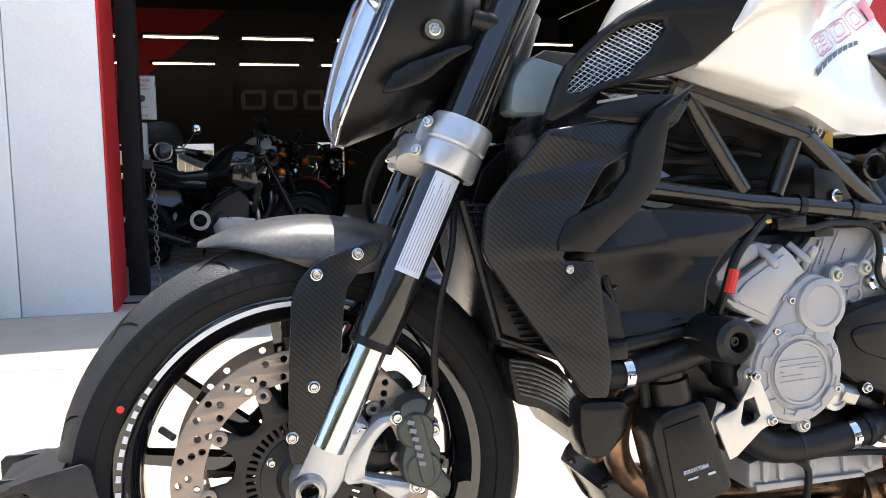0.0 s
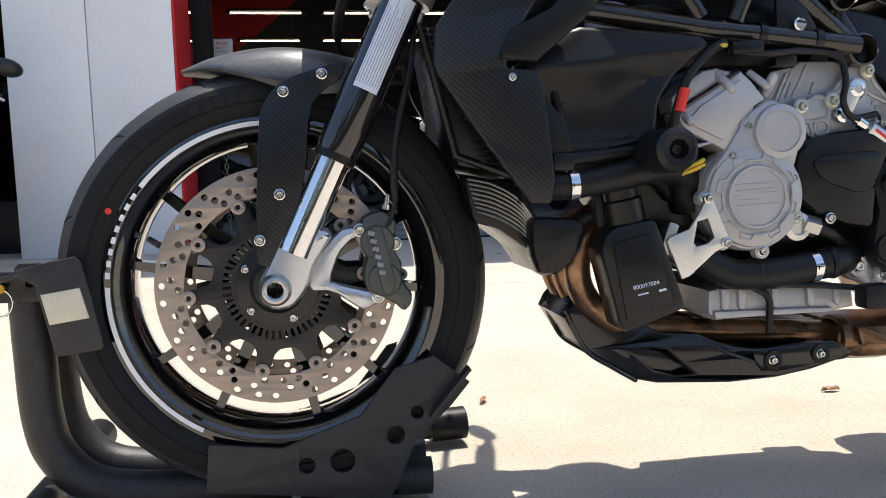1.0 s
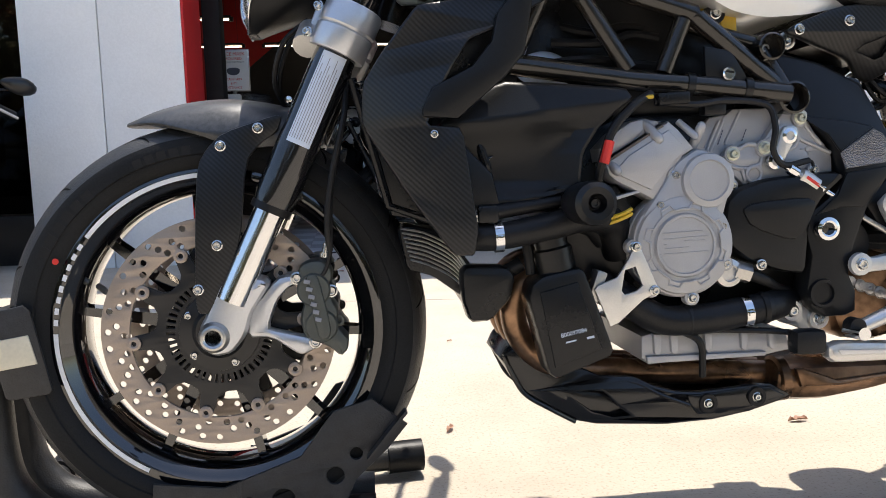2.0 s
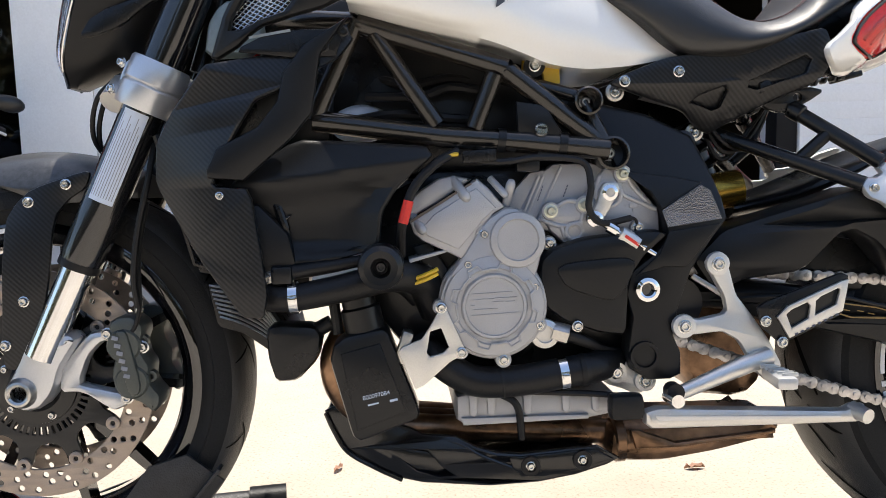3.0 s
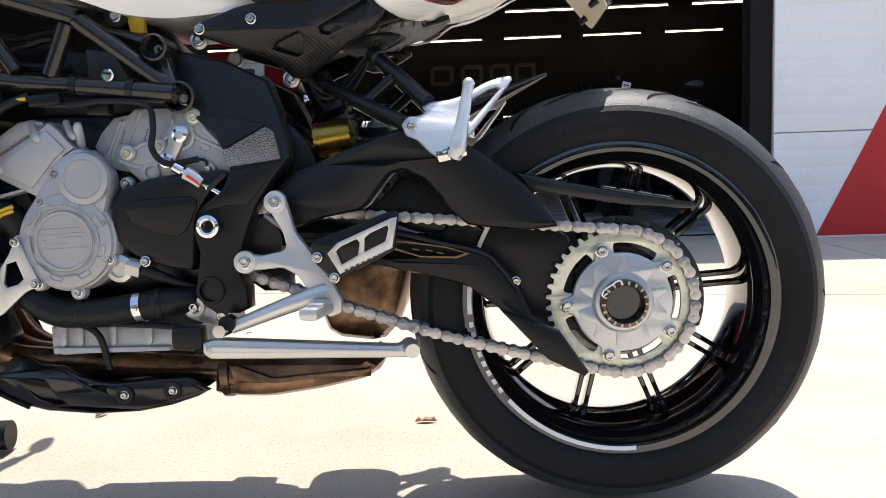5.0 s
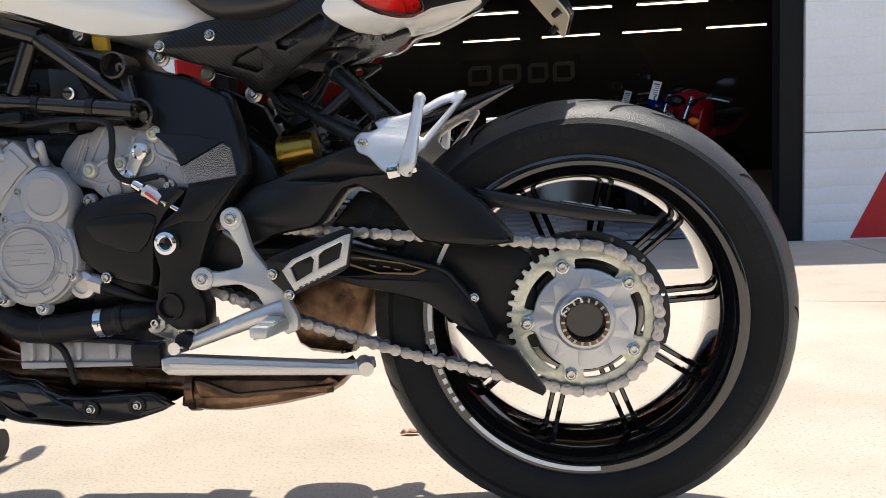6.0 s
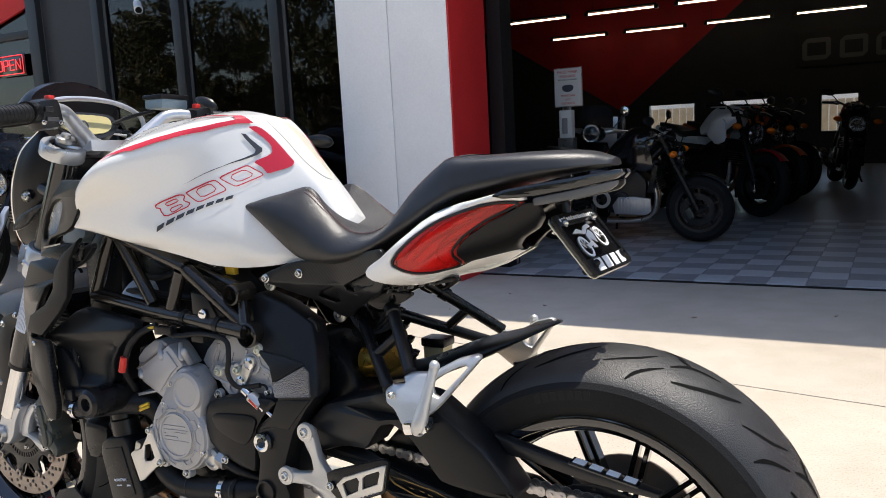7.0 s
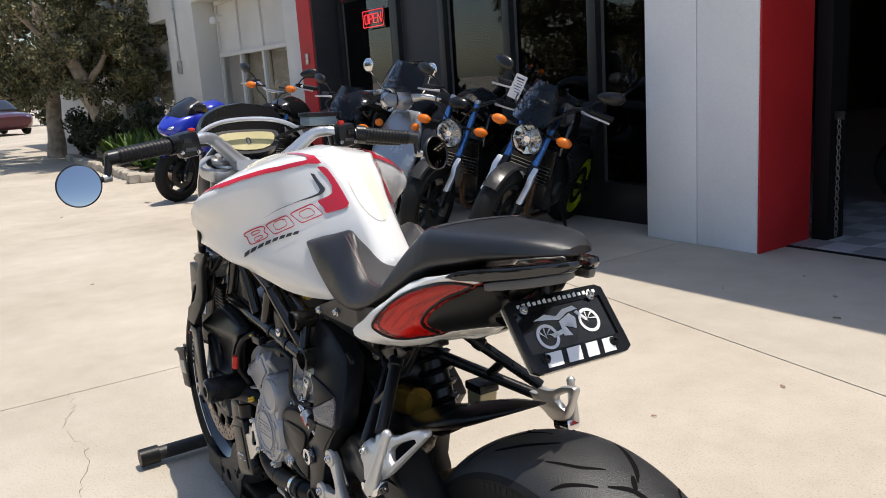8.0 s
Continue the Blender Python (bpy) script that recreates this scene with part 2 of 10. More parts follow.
M_BANNER = material("grey banner", (0.030, 0.030, 0.030), 0.7, 0, 0.1)
M_BANNERLOGO = material("light grey banner print", (0.15, 0.15, 0.15), 0.7, 0, 0.05)
M_SIGN = material("white sign board", (0.75, 0.75, 0.75), 0.5, 0, 0.03)
M_SIGNRED = material("red sign ink", (0.6, 0.03, 0.03), 0.5, 0, 0.03)
M_AGAVE = material("succulent leaf", (0.14, 0.23, 0.06), 0.45, 0, 0.25, 6, 60, 0.1)
M_BARK = material("pale grey bark", (0.36, 0.29, 0.22), 0.85, 0, 0.35, 9, 60, 0.6)
M_SOIL = material("dry soil", (0.12, 0.085, 0.055), 0.95, 0, 0.3, 7, 60, 0.6)
M_DEADLEAF = material("dry leaf", (0.42, 0.24, 0.16), 0.7, 0, 0.3, 30)
M_CRACK = material("dark joint filler", (0.12, 0.10, 0.085), 0.95, 0, 0.2, 20)
M_BLUEPAINT = material("blue paint", (0.012, 0.03, 0.42), 0.2, 0.1, 0.05, 5, 300, 0.0, 0.03, coat=0.7)
# the sky's reflection in fork tubes, put into their base colour
M_SKYBLUE = material("fork steel tinted for sky reflection", (0.06, 0.17, 0.42), 0.25, 0.6, 0.05)
M_LIME = material("lime paint", (0.42, 0.55, 0.02), 0.35, 0, 0.05)
M_ORANGE = material("orange paint", (0.7, 0.12, 0.015), 0.3, 0, 0.05, coat=0.5)
M_GREYPAINT = material("silver grey paint", (0.33, 0.35, 0.38), 0.25, 0.4, 0.05, coat=0.6)
M_MAROON = material("maroon car paint", (0.07, 0.007, 0.011), 0.18, 0.2, 0.05, coat=0.8)
M_CHOCK = material("hammered black powder coat", (0.022, 0.022, 0.023), 0.46, 0.1, 0.25, 60, 420, 0.22)
M_STEELGREY = material("grey plastic", (0.055, 0.055, 0.058), 0.3, 0.1, 0.05)
M_BLIND = material("tan window blind", (0.42, 0.36, 0.27), 0.8, 0, 0.12, 5, 120, 0.1)
M_FENCE = material("tan fence boards", (0.42, 0.35, 0.24), 0.7, 0, 0.1)


# ---------- mesh helpers ----------
def part(name, bm, mat, parent, label="", angle=35, warp=None):
    """Links a bmesh as one mesh object under a thing or under a part."""
    if warp:
        for v in bm.verts:
            v.co = Vector(warp(v.co.x, v.co.y, v.co.z))
    bmesh.ops.recalc_face_normals(bm, faces=bm.faces)
    me = bpy.data.meshes.new(name)
    bm.to_mesh(me)
    bm.free()
    me.shade_smooth()
    me.set_sharp_from_angle(angle=radians(angle))
    me.materials.append(mat)
    ob = new(name, me)
    if parent:
        ob.parent = parent
    if label:
        ob["label"] = label
    return ob


def thing(name, at, label, category, group="", rz=0, rx=0):
    ob = new(name)
    ob.empty_display_size = 0.05
    ob.matrix_basis = pose(*at, rx, 0, rz)
    return tagged(ob, label, category, group)


def chaikin(pts, n=2, k=0.25):
    for _ in range(n):
        q = []
        for a, b in zip(pts, pts[1:] + pts[:1]):
            q += [(a[0] + (b[0] - a[0]) * k, a[1] + (b[1] - a[1]) * k), (a[0] + (b[0] - a[0]) * (1 - k), a[1] + (b[1] - a[1]) * (1 - k))]
        pts = q
    return pts


def ring(cx, cz, r, n=24, a0=0.0):
    return [(cx + r * math.cos(a0 + math.tau * i / n), cz + r * math.sin(a0 + math.tau * i / n)) for i in range(n)]


def plate_bm(outlines, y, thick, bevel=0.0):
    """A plate cut in the x-z plane: the first outline is its rim, the others are holes. y: its middle."""
    cu = bpy.data.curves.new("plate", "CURVE")
    cu.dimensions, cu.fill_mode = "2D", "BOTH"
    cu.extrude, cu.bevel_depth, cu.bevel_resolution = max(thick / 2 - bevel, 0.0002), bevel, 1
    cu.offset = -bevel
    for pts in outlines:
        sp = cu.splines.new("POLY")
        sp.points.add(len(pts) - 1)
        for p, (u, v) in zip(sp.points, pts):
            p.co = (u, v, 0, 1)
        sp.use_cyclic_u = True
    ob = bpy.data.objects.new("plate", cu)
    scene.collection.objects.link(ob)
    me = bpy.data.meshes.new_from_object(ob)
    bm = bmesh.new()
    bm.from_mesh(me)
    bpy.data.objects.remove(ob)
    bpy.data.curves.remove(cu)
    bpy.data.meshes.remove(me)
    bmesh.ops.remove_doubles(bm, verts=bm.verts, dist=1e-5)
    for v in bm.verts:
        v.co = Vector((v.co.x, y - v.co.z, v.co.y))
    return bm


def plate(name, outer, y, thick, mat, parent, label="", holes=(), bevel=0.002, soft=0, k=0.2, warp=None):
    rims = [chaikin(list(outer), soft, k) if soft else list(outer)] + [list(h) for h in holes]
    return part(name, plate_bm(rims, y, thick, bevel), mat, parent, label, 40, warp)


def table(v, pairs):
    return float(np.interp(v, [p[0] for p in pairs], [p[1] for p in pairs]))


def fine_plate(name, outer, y, thick, mat, parent, label="", bevel=0.003, warp=None, size=0.011, holes=()):
    """A plate with faces small enough to follow a curved warp."""
    bm = plate_bm([chaikin(list(outer), 1, 0.12)] + [list(h) for h in holes], y, thick, bevel)
    for _ in range(3):
        bmesh.ops.triangulate(bm, faces=bm.faces[:])
        far = [e for e in bm.edges if e.calc_length() > size]
        if far:
            bmesh.ops.subdivide_edges(bm, edges=far, cuts=1)
    return part(name, bm, mat, parent, label, 40, warp)


def spline(pts, steps=6, closed=False):
    pts = [Vector(p) for p in pts]
    n, out = len(pts), []
    for i in range(n if closed else n - 1):
        if closed:
            p0, p1, p2, p3 = pts[i - 1], pts[i], pts[(i + 1) % n], pts[(i + 2) % n]
        else:
            p1, p2 = pts[i], pts[i + 1]
            p0 = pts[i - 1] if i else p1 + (p1 - p2)
            p3 = pts[i + 2] if i + 2 < n else p2 + (p2 - p1)
        for s in range(steps):
            t = s / steps
            out.append(0.5 * ((2 * p1) + (p2 - p0) * t + (2 * p0 - 5 * p1 + 4 * p2 - p3) * t * t + (3 * p1 - p0 - 3 * p2 + p3) * t ** 3))
    if not closed:
        out.append(pts[-1])
    return out


def add_tube(bm, pts, r, n=12, steps=6, curved=True, cap=True):
    """A round tube along a path. r: one radius or one for each point."""
    pts = [Vector(p) for p in pts]
    rr = [r] * len(pts) if isinstance(r, (int, float)) else list(r)
    if curved and len(pts) > 2:
        dense = spline([(p.x, p.y, p.z) for p in pts], steps)
        m = len(dense) - 1
        rs = []
        for i in range(m + 1):
            f = i / m * (len(rr) - 1)
            j = min(int(f), len(rr) - 2)
            rs.append(rr[j] + (rr[j + 1] - rr[j]) * (f - j))
        pts, rr = dense, rs
    up, prev = None, None
    for i, p in enumerate(pts):
        d = (pts[min(i + 1, len(pts) - 1)] - pts[max(i - 1, 0)]).normalized()
        if up is None:
            up = d.orthogonal().normalized()
        up = (up - d * up.dot(d)).normalized()
        side = d.cross(up)
        loop = [bm.verts.new(p + (up * math.cos(a) + side * math.sin(a)) * rr[i]) for a in (math.tau * j / n for j in range(n))]
        if prev:
            for j in range(n):
                bm.faces.new((prev[j], prev[(j + 1) % n], loop[(j + 1) % n], loop[j]))
        elif cap:
            bm.faces.new(loop[::-1])
        prev = loop
    if cap:
        bm.faces.new(prev)
    return bm


def tube(name, pts, r, mat, parent, label="", n=12, steps=6, curved=True):
    return part(name, add_tube(bmesh.new(), pts, r, n, steps, curved), mat, parent, label)


def add_lathe(bm, prof, at, axis=(0, 1, 0), n=32, a0=0.0, a1=math.tau):
    """Turns a profile of (radius, height) round an axis."""
    axis = Vector(axis).normalized()
    u = Vector((1, 0, 0)) if abs(axis.x) < 0.9 else Vector((0, 0, 1))
    u = (u - axis * u.dot(axis)).normalized()
    v = axis.cross(u)
    at = Vector(at)
    full = abs(a1 - a0 - math.tau) < 1e-6
    m = n if full else n + 1
    loops = []
    for r, h in prof:
        if r < 1e-6:
            loops.append([bm.verts.new(at + axis * h)])
        else:
            loops.append([bm.verts.new(at + axis * h + (u * math.cos(a0 + (a1 - a0) * j / n) + v * math.sin(a0 + (a1 - a0) * j / n)) * r) for j in range(m)])
    for a, b in zip(loops, loops[1:]):
        for j in range(m if full else m - 1):
            k = (j + 1) % m
            if len(a) == 1 and len(b) == 1:
                continue
            if len(a) == 1:
                bm.faces.new((a[0], b[k], b[j]))
            elif len(b) == 1:
                bm.faces.new((a[j], a[k], b[0]))
            else:
                bm.faces.new((a[j], a[k], b[k], b[j]))
    return bm


def lathe(name, prof, at, mat, parent, label="", axis=(0, 1, 0), n=32, angle=35):
    return part(name, add_lathe(bmesh.new(), prof, at, axis, n), mat, parent, label, angle)


def add_box(bm, c, s, bevel=0.0, rot=None):
    ret = bmesh.ops.create_cube(bm, size=1.0)
    m = Matrix.Translation(c) @ (rot.to_4x4() if rot else Matrix.Identity(4)) @ Matrix.Diagonal((*s, 1))
    bmesh.ops.transform(bm, matrix=m, verts=ret["verts"])
    if bevel:
        es = list({e for v in ret["verts"] for e in v.link_edges})
        bmesh.ops.bevel(bm, geom=es, offset=bevel, segments=2, profile=0.6, affect="EDGES")
    return bm


def box(name, c, s, mat, parent, label="", bevel=0.002, rot=None):
    return part(name, add_box(bmesh.new(), c, s, bevel, rot), mat, parent, label)


def tilt(rx=0, ry=0, rz=0):
    return Euler([radians(a) for a in (rx, ry, rz)]).to_matrix()


def loft_bm(stations, mirror=True, su=5, sv=3, cap=True):
    """A smooth skin through half sections (y, z) at places x, mirrored about y = 0."""
    xs = [s[0] for s in stations]
    k = len(stations[0][1])
    lines = [spline([(x, *s[j]) for x, s in stations], su) for j in range(k)]
    bm = bmesh.new()
    loops = []
    for i in range(len(lines[0])):
        half = spline([lines[j][i] for j in range(k)], sv)
        if mirror:
            full = half + [Vector((p.x, -p.y, p.z)) for p in half[-2::-1]]
        else:
            full = half
        loops.append([bm.verts.new(p) for p in full])
    for a, b in zip(loops, loops[1:]):
        for j in range(len(a) - 1):
            bm.faces.new((a[j], a[j + 1], b[j + 1], b[j]))
        if mirror:
            bm.faces.new((a[-1], a[0], b[0], b[-1]))
    if cap and mirror:
        bm.faces.new(loops[0])
        bm.faces.new(loops[-1][::-1])
    return bm


BOLTS = {}


def egg(bm, c, s, rot=None, n=14, m=8, nose=0.0):
    """A rounded body stretched to half sizes s; nose pulls one end to a point."""
    prof = [(math.sin(math.pi * i / m), -math.cos(math.pi * i / m)) for i in range(m + 1)]
    b2 = add_lathe(bmesh.new(), [(max(r, 0), h) for r, h in prof], (0, 0, 0), (1, 0, 0), n)
    for v in b2.verts:
        x = v.co.x
        k = 1 - nose * (x * 0.5 + 0.5) ** 2
        q = Vector((x * s[0], v.co.y * s[1] * k, v.co.z * s[2] * k))
        v.co = Vector(c) + (rot @ q if rot else q)
    me = bpy.data.meshes.new("tmp")
    b2.to_mesh(me)
    b2.free()
    bm.from_mesh(me)
    bpy.data.meshes.remove(me)
    return bm


def bolt(parent, p, r=0.007, axis=(0, -1, 0), mat=None, h=0.006, name="bolt"):
    """A button head bolt with a socket; alike ones share one mesh."""
    mat = mat or M_BOLT
    key = (round(r, 4), mat.name, round(h, 4))
    if key not in BOLTS:
        bm = bmesh.new()
        add_lathe(bm, [(r * 1.25, 0), (r * 1.25, 0.001), (r, 0.0015), (r * 0.96, h * 0.7), (r * 0.75, h), (r * 0.5, h), (r * 0.45, h * 0.45), (0, h * 0.4)], (0, 0, 0), (0, 0, 1), 12)
        me = bpy.data.meshes.new("bolt")
        bmesh.ops.recalc_face_normals(bm, faces=bm.faces)
        bm.to_mesh(me)
        bm.free()
        me.shade_smooth()
        me.set_sharp_from_angle(angle=radians(40))
        me.materials.append(mat)
        BOLTS[key] = me
    ob = new(name, BOLTS[key])
    ob.parent = parent
    ob.matrix_basis = Matrix.Translation(p) @ Vector(axis).to_track_quat("Z", "Y").to_matrix().to_4x4()
    return ob


def text_bm(words, size, m, extrude=0.0006, spacing=1.0):
    cu = bpy.data.curves.new("words", "FONT")
    cu.body, cu.size, cu.extrude, cu.align_x, cu.align_y = words, size, extrude, "CENTER", "CENTER"
    cu.space_character = spacing
    ob = bpy.data.objects.new("words", cu)
    scene.collection.objects.link(ob)
    bpy.context.view_layer.update()
    me = bpy.data.meshes.new_from_object(ob)
    bm = bmesh.new()
    bm.from_mesh(me)
    bpy.data.objects.remove(ob)
    bpy.data.meshes.remove(me)
    bmesh.ops.transform(bm, matrix=m, verts=bm.verts)
    return bm


# a sheet whose letters read from the side the camera passes (-y), and one read from behind (+x)
SIDE = Matrix(((1, 0, 0, 0), (0, 0, -1, 0), (0, 1, 0, 0), (0, 0, 0, 1)))

# ---------- ground ----------
BY, CEIL = 15.0, 3.7
FACE = 3.34          # front plane of the building
bm = bmesh.new()
add_box(bm, (0, 0, -0.06), (900, 900, 0.1))
ground = tagged(part("ground", bm, M_CONC, None), "sunlit pale concrete yard", "ground", kind="structure")
def joint_y(x, y):
    """The joint before the shop runs a little askew to the wall."""
    return y + (min(2.22, 2.005 - 0.163 * x) - 1.87 if abs(y - 1.87) < 0.05 else 0.0)


bm = bmesh.new()
slab_x, slab_y = (-15.0, -5.4, -1.22, 2.95, 7.0), (-6.0, -2.2, 1.87, FACE + 0.5)
for xa, xb in zip(slab_x, slab_x[1:]):
    for yy in (1.87, -2.2):
        add_box(bm, ((xa + xb) / 2, yy, -0.0075), (xb - xa, 0.03, 0.004))
for xx in (-1.22, -5.4, 2.95):
    add_box(bm, (xx, -1.2, -0.0075), (0.03, 9.0, 0.004))
tagged(part("joint_filler", bm, M_CRACK, None, warp=lambda x, y, z: (x, joint_y(x, y), z)), "dark strips in the joints between slabs", "joint", kind="structure")
for xa, xb in zip(slab_x, slab_x[1:]):
    for ya, yb in zip(slab_y, slab_y[1:]):
        bm = bmesh.new()
        add_box(bm, ((xa + xb) / 2, (ya + yb) / 2, -0.006), (xb - xa - 0.006, yb - ya - 0.006, 0.012), 0.003)
        part("slab", bm, M_CONC, ground, warp=lambda x, y, z: (x, joint_y(x, y), z))


def crack(pts, w=0.004):
    bm = bmesh.new()
    rows = []
    rnd = random.Random(4)
    line = spline([(x, y, 0) for x, y in pts], 7)
    for p in line:
        j = Vector((rnd.uniform(-0.012, 0.012), rnd.uniform(-0.012, 0.012), 0))
        ww = w * rnd.uniform(0.3, 1.0)
        rows.append((bm.verts.new(p + j + Vector((-ww, -ww * 0.4, 0.001))), bm.verts.new(p + j + Vector((ww, ww * 0.4, 0.001)))))
    for a, b in zip(rows, rows[1:]):
        bm.faces.new((a[0], a[1], b[1], b[0]))
    return tagged(part("crack", bm, M_CRACK, None), "thin wandering crack in the concrete", "crack", kind="structure")


crack([(-1.22, -0.27), (-1.02, -0.30), (-0.86, -0.36), (-0.62, -0.33), (-0.44, -0.37), (-0.2, -0.42)], 0.002)

# dry leaves and scraps
rnd = random.Random(11)
for x, y, s in ((0.11, 2.81, 0.022), (0.29, 2.52, 0.026), (-0.2, 3.05, 0.02), (0.58, 1.70, 0.02), (1.06, 0.34, 0.035), (1.72, 0.62, 0.04), (0.36, 0.42, 0.03),
                (0.9, 2.75, 0.02), (1.5, 2.95, 0.018), (-2.1, 0.9, 0.02), (-6.7, 0.6, 0.03), (-3.2, 0.2, 0.02), (0.45, 1.2, 0.015), (-0.35, 2.6, 0.016), (2.3, 2.5, 0.02), (0.05, 0.75, 0.02)):
    s *= 0.6
    bm = bmesh.new()
    n = 7
    top = [bm.verts.new((s * (i / n - 0.5) * 2, s * 0.32 * math.sin(math.pi * i / n) * w, 0.004 + 0.35 * s * abs(math.sin(i * 1.3)) * abs(w))) for w in (-1, 0, 1) for i in range(n + 1)]
    for r in range(2):
        for i in range(n):
            bm.faces.new((top[r * (n + 1) + i], top[r * (n + 1) + i + 1], top[(r + 1) * (n + 1) + i + 1], top[(r + 1) * (n + 1) + i]))
    bmesh.ops.remove_doubles(bm, verts=bm.verts, dist=1e-5)
    bmesh.ops.solidify(bm, geom=bm.faces[:], thickness=0.0008)
    leaf = tagged(part("dry_leaf", bm, M_DEADLEAF, None), "small curled brown dry leaf on the concrete", "leaf", "dry leaves on the ground")
    leaf.matrix_basis = pose(x, y, 0.0005, 0, 0, rnd.uniform(0, 360))


# ---------- building shell ----------
def wall(name, x0, x1, y0, y1, z0, z1, mat, label, category="wall", bevel=0.006):
    bm = bmesh.new()
    add_box(bm, ((x0 + x1) / 2, (y0 + y1) / 2, (z0 + z1) / 2), (x1 - x0, y1 - y0, z1 - z0), bevel)
    return tagged(part(name, bm, mat, None), label, category, kind="structure")


H = 3.95
wall("wall_pillar_a", -1.505, -1.108, FACE, FACE + 0.5, 0, H, M_WALL, "white painted stucco pier beside the roll-up door")
wall("wall_pillar_b", -1.103, -0.682, FACE, FACE + 0.5, 0, H, M_WALL, "white painted stucco pier beside the roll-up door")
wall("wall_jamb", -0.682, -0.668, FACE + 0.004, FACE + 0.5, 0, 3.2, M_REDWALL, "red painted side of the door opening", "trim")
wall("wall_header", -0.66, 2.75, FACE, FACE + 0.5, 3.2, H, M_WALL, "white painted wall over the roll-up door")
wall("door_1", -0.66, -0.56, FACE + 0.51, FACE + 0.68, 0, 3.3, M_TRACK, "black steel roll-up door track", "door track", 0.004)
wall("door_2", 2.642, 2.762, FACE + 0.02, FACE + 0.16, 0, 3.3, M_TRACK, "black steel roll-up door track", "door track", 0.004)
wr = wall("wall_right", 2.764, 9.0, FACE + 0.03, FACE + 0.5, 0, H, M_WALL, "white painted wall of horizontal boards beside the door")
z = 0.0
for i in range(20):
    hgt = 0.0955
    bm = bmesh.new()
    add_box(bm, (5.883, FACE + 0.014, z + hgt / 2), (6.232, 0.03, hgt + 0.0001), 0.0005)
    part("board", bm, M_WALL, wr)
    z += 0.096 if i != 5 else 0.101
plate_red = plate_bm([[(3.0, 0.01), (3.25, 0.5), (3.95, 1.9), (8.9, 1.9), (8.9, 0.01)]], FACE - 0.003, 0.002)
part("painted_stripe", plate_red, M_REDWALL, wr, "red painted slanting stripe")
wall("roof", -24, 9.0, FACE, 16, H, H + 0.2, M_WALLOLD, "flat roof edge of the low building", "roof")

# shop front with black framed windows, set back
GL = FACE + 0.32
front = wall("wall_shopfront_sill", -6.25, -1.505, GL - 0.02, GL + 0.16, 0, 0.28, M_DOORFRAME, "black base under the shop windows")
wall("wall_shopfront_head", -6.25, -1.505, GL - 0.02, GL + 0.16, 2.75, H, M_BLACKWALL, "black wall over the shop windows")
wall("ceiling_recess", -6.25, -1.505, FACE, GL - 0.02, 3.3, 3.4, M_BLACKWALL, "black soffit over the shop front", "soffit")
win = tagged(new("window_1"), "black framed shop windows reflecting trees", "window", kind="structure")
edges = (-6.22, -5.02, -4.19, -3.25, -2.27, -1.53)
for x in edges:
    bm = bmesh.new()
    add_box(bm, (x, GL + 0.02, 1.5), (0.09 if x != -5.02 else 0.14, 0.11, 2.5), 0.004)
    part("mullion", bm, M_DOORFRAME, win)
    box("frame_edge", (x + 0.058, GL + 0.045, 1.5), (0.028, 0.05, 2.46), M_MULLION, win, "grey inner frame edge", 0.002)
for i, (xa, xb) in enumerate(zip(edges, edges[1:])):
    bm = bmesh.new()
    add_box(bm, ((xa + xb) / 2, GL + 0.03, 1.52), (xb - xa - 0.10, 0.008, 2.46))
    if i == 1:
        part("blind_panel", bm, M_BLACKWALL, win, "solid dark panel beside the shop door")
    else:
        pane = part("pane", bm, M_WINDOW, win)
        pane.visible_shadow = False
bm = bmesh.new()
add_box(bm, (-5.6, GL + 0.0, 2.25), (1.05, 0.03, 0.5), 0.003)
part("transom_panel", bm, M_REDWALL, win, "red painted slanting panel over the shop door", warp=lambda x, y, z: (x, y, z + (0.25 if x > -5.4 else 0.0)))
for z0 in (2.02,):
    bm = bmesh.new()
    add_box(bm, (-5.6, GL + 0.03, z0), (1.15, 0.07, 0.07), 0.004)
    part("transom", bm, M_DOORFRAME, win)
wall("wall_pier_red", -6.62, -6.28, FACE - 0.01, FACE + 0.5, 0, H, M_REDWALL, "red painted stucco pier by the shop front")
wall("wall_pier_side", -6.277, -6.25, FACE + 0.004, FACE + 0.5, 0, H, M_BLACKWALL, "black painted side of the red pier")
bm = bmesh.new()
add_box(bm, (-6.43, FACE - 0.02, 1.42), (0.07, 0.02, 0.12), 0.004)
tagged(part("switch_box", bm, M_STEEL, None), "small grey metal box on the red pier", "box")
# added walls that stop open sky showing through the panes
wall("wall_shop_side", -6.4, -6.28, FACE + 0.5, BY, 0, H, M_GREYWALL, "added grey wall that shuts out the sky behind the shop windows")
wall("wall_office_side", -7.0, -6.9, FACE + 0.5, 7.0, 0, H, M_GREYWALL, "added grey wall closing the unseen office behind its windows")
wall("wall_office_end", -15.6, -15.5, FACE + 0.5, 7.0, 0, H, M_GREYWALL, "added grey wall closing the unseen office behind its windows")

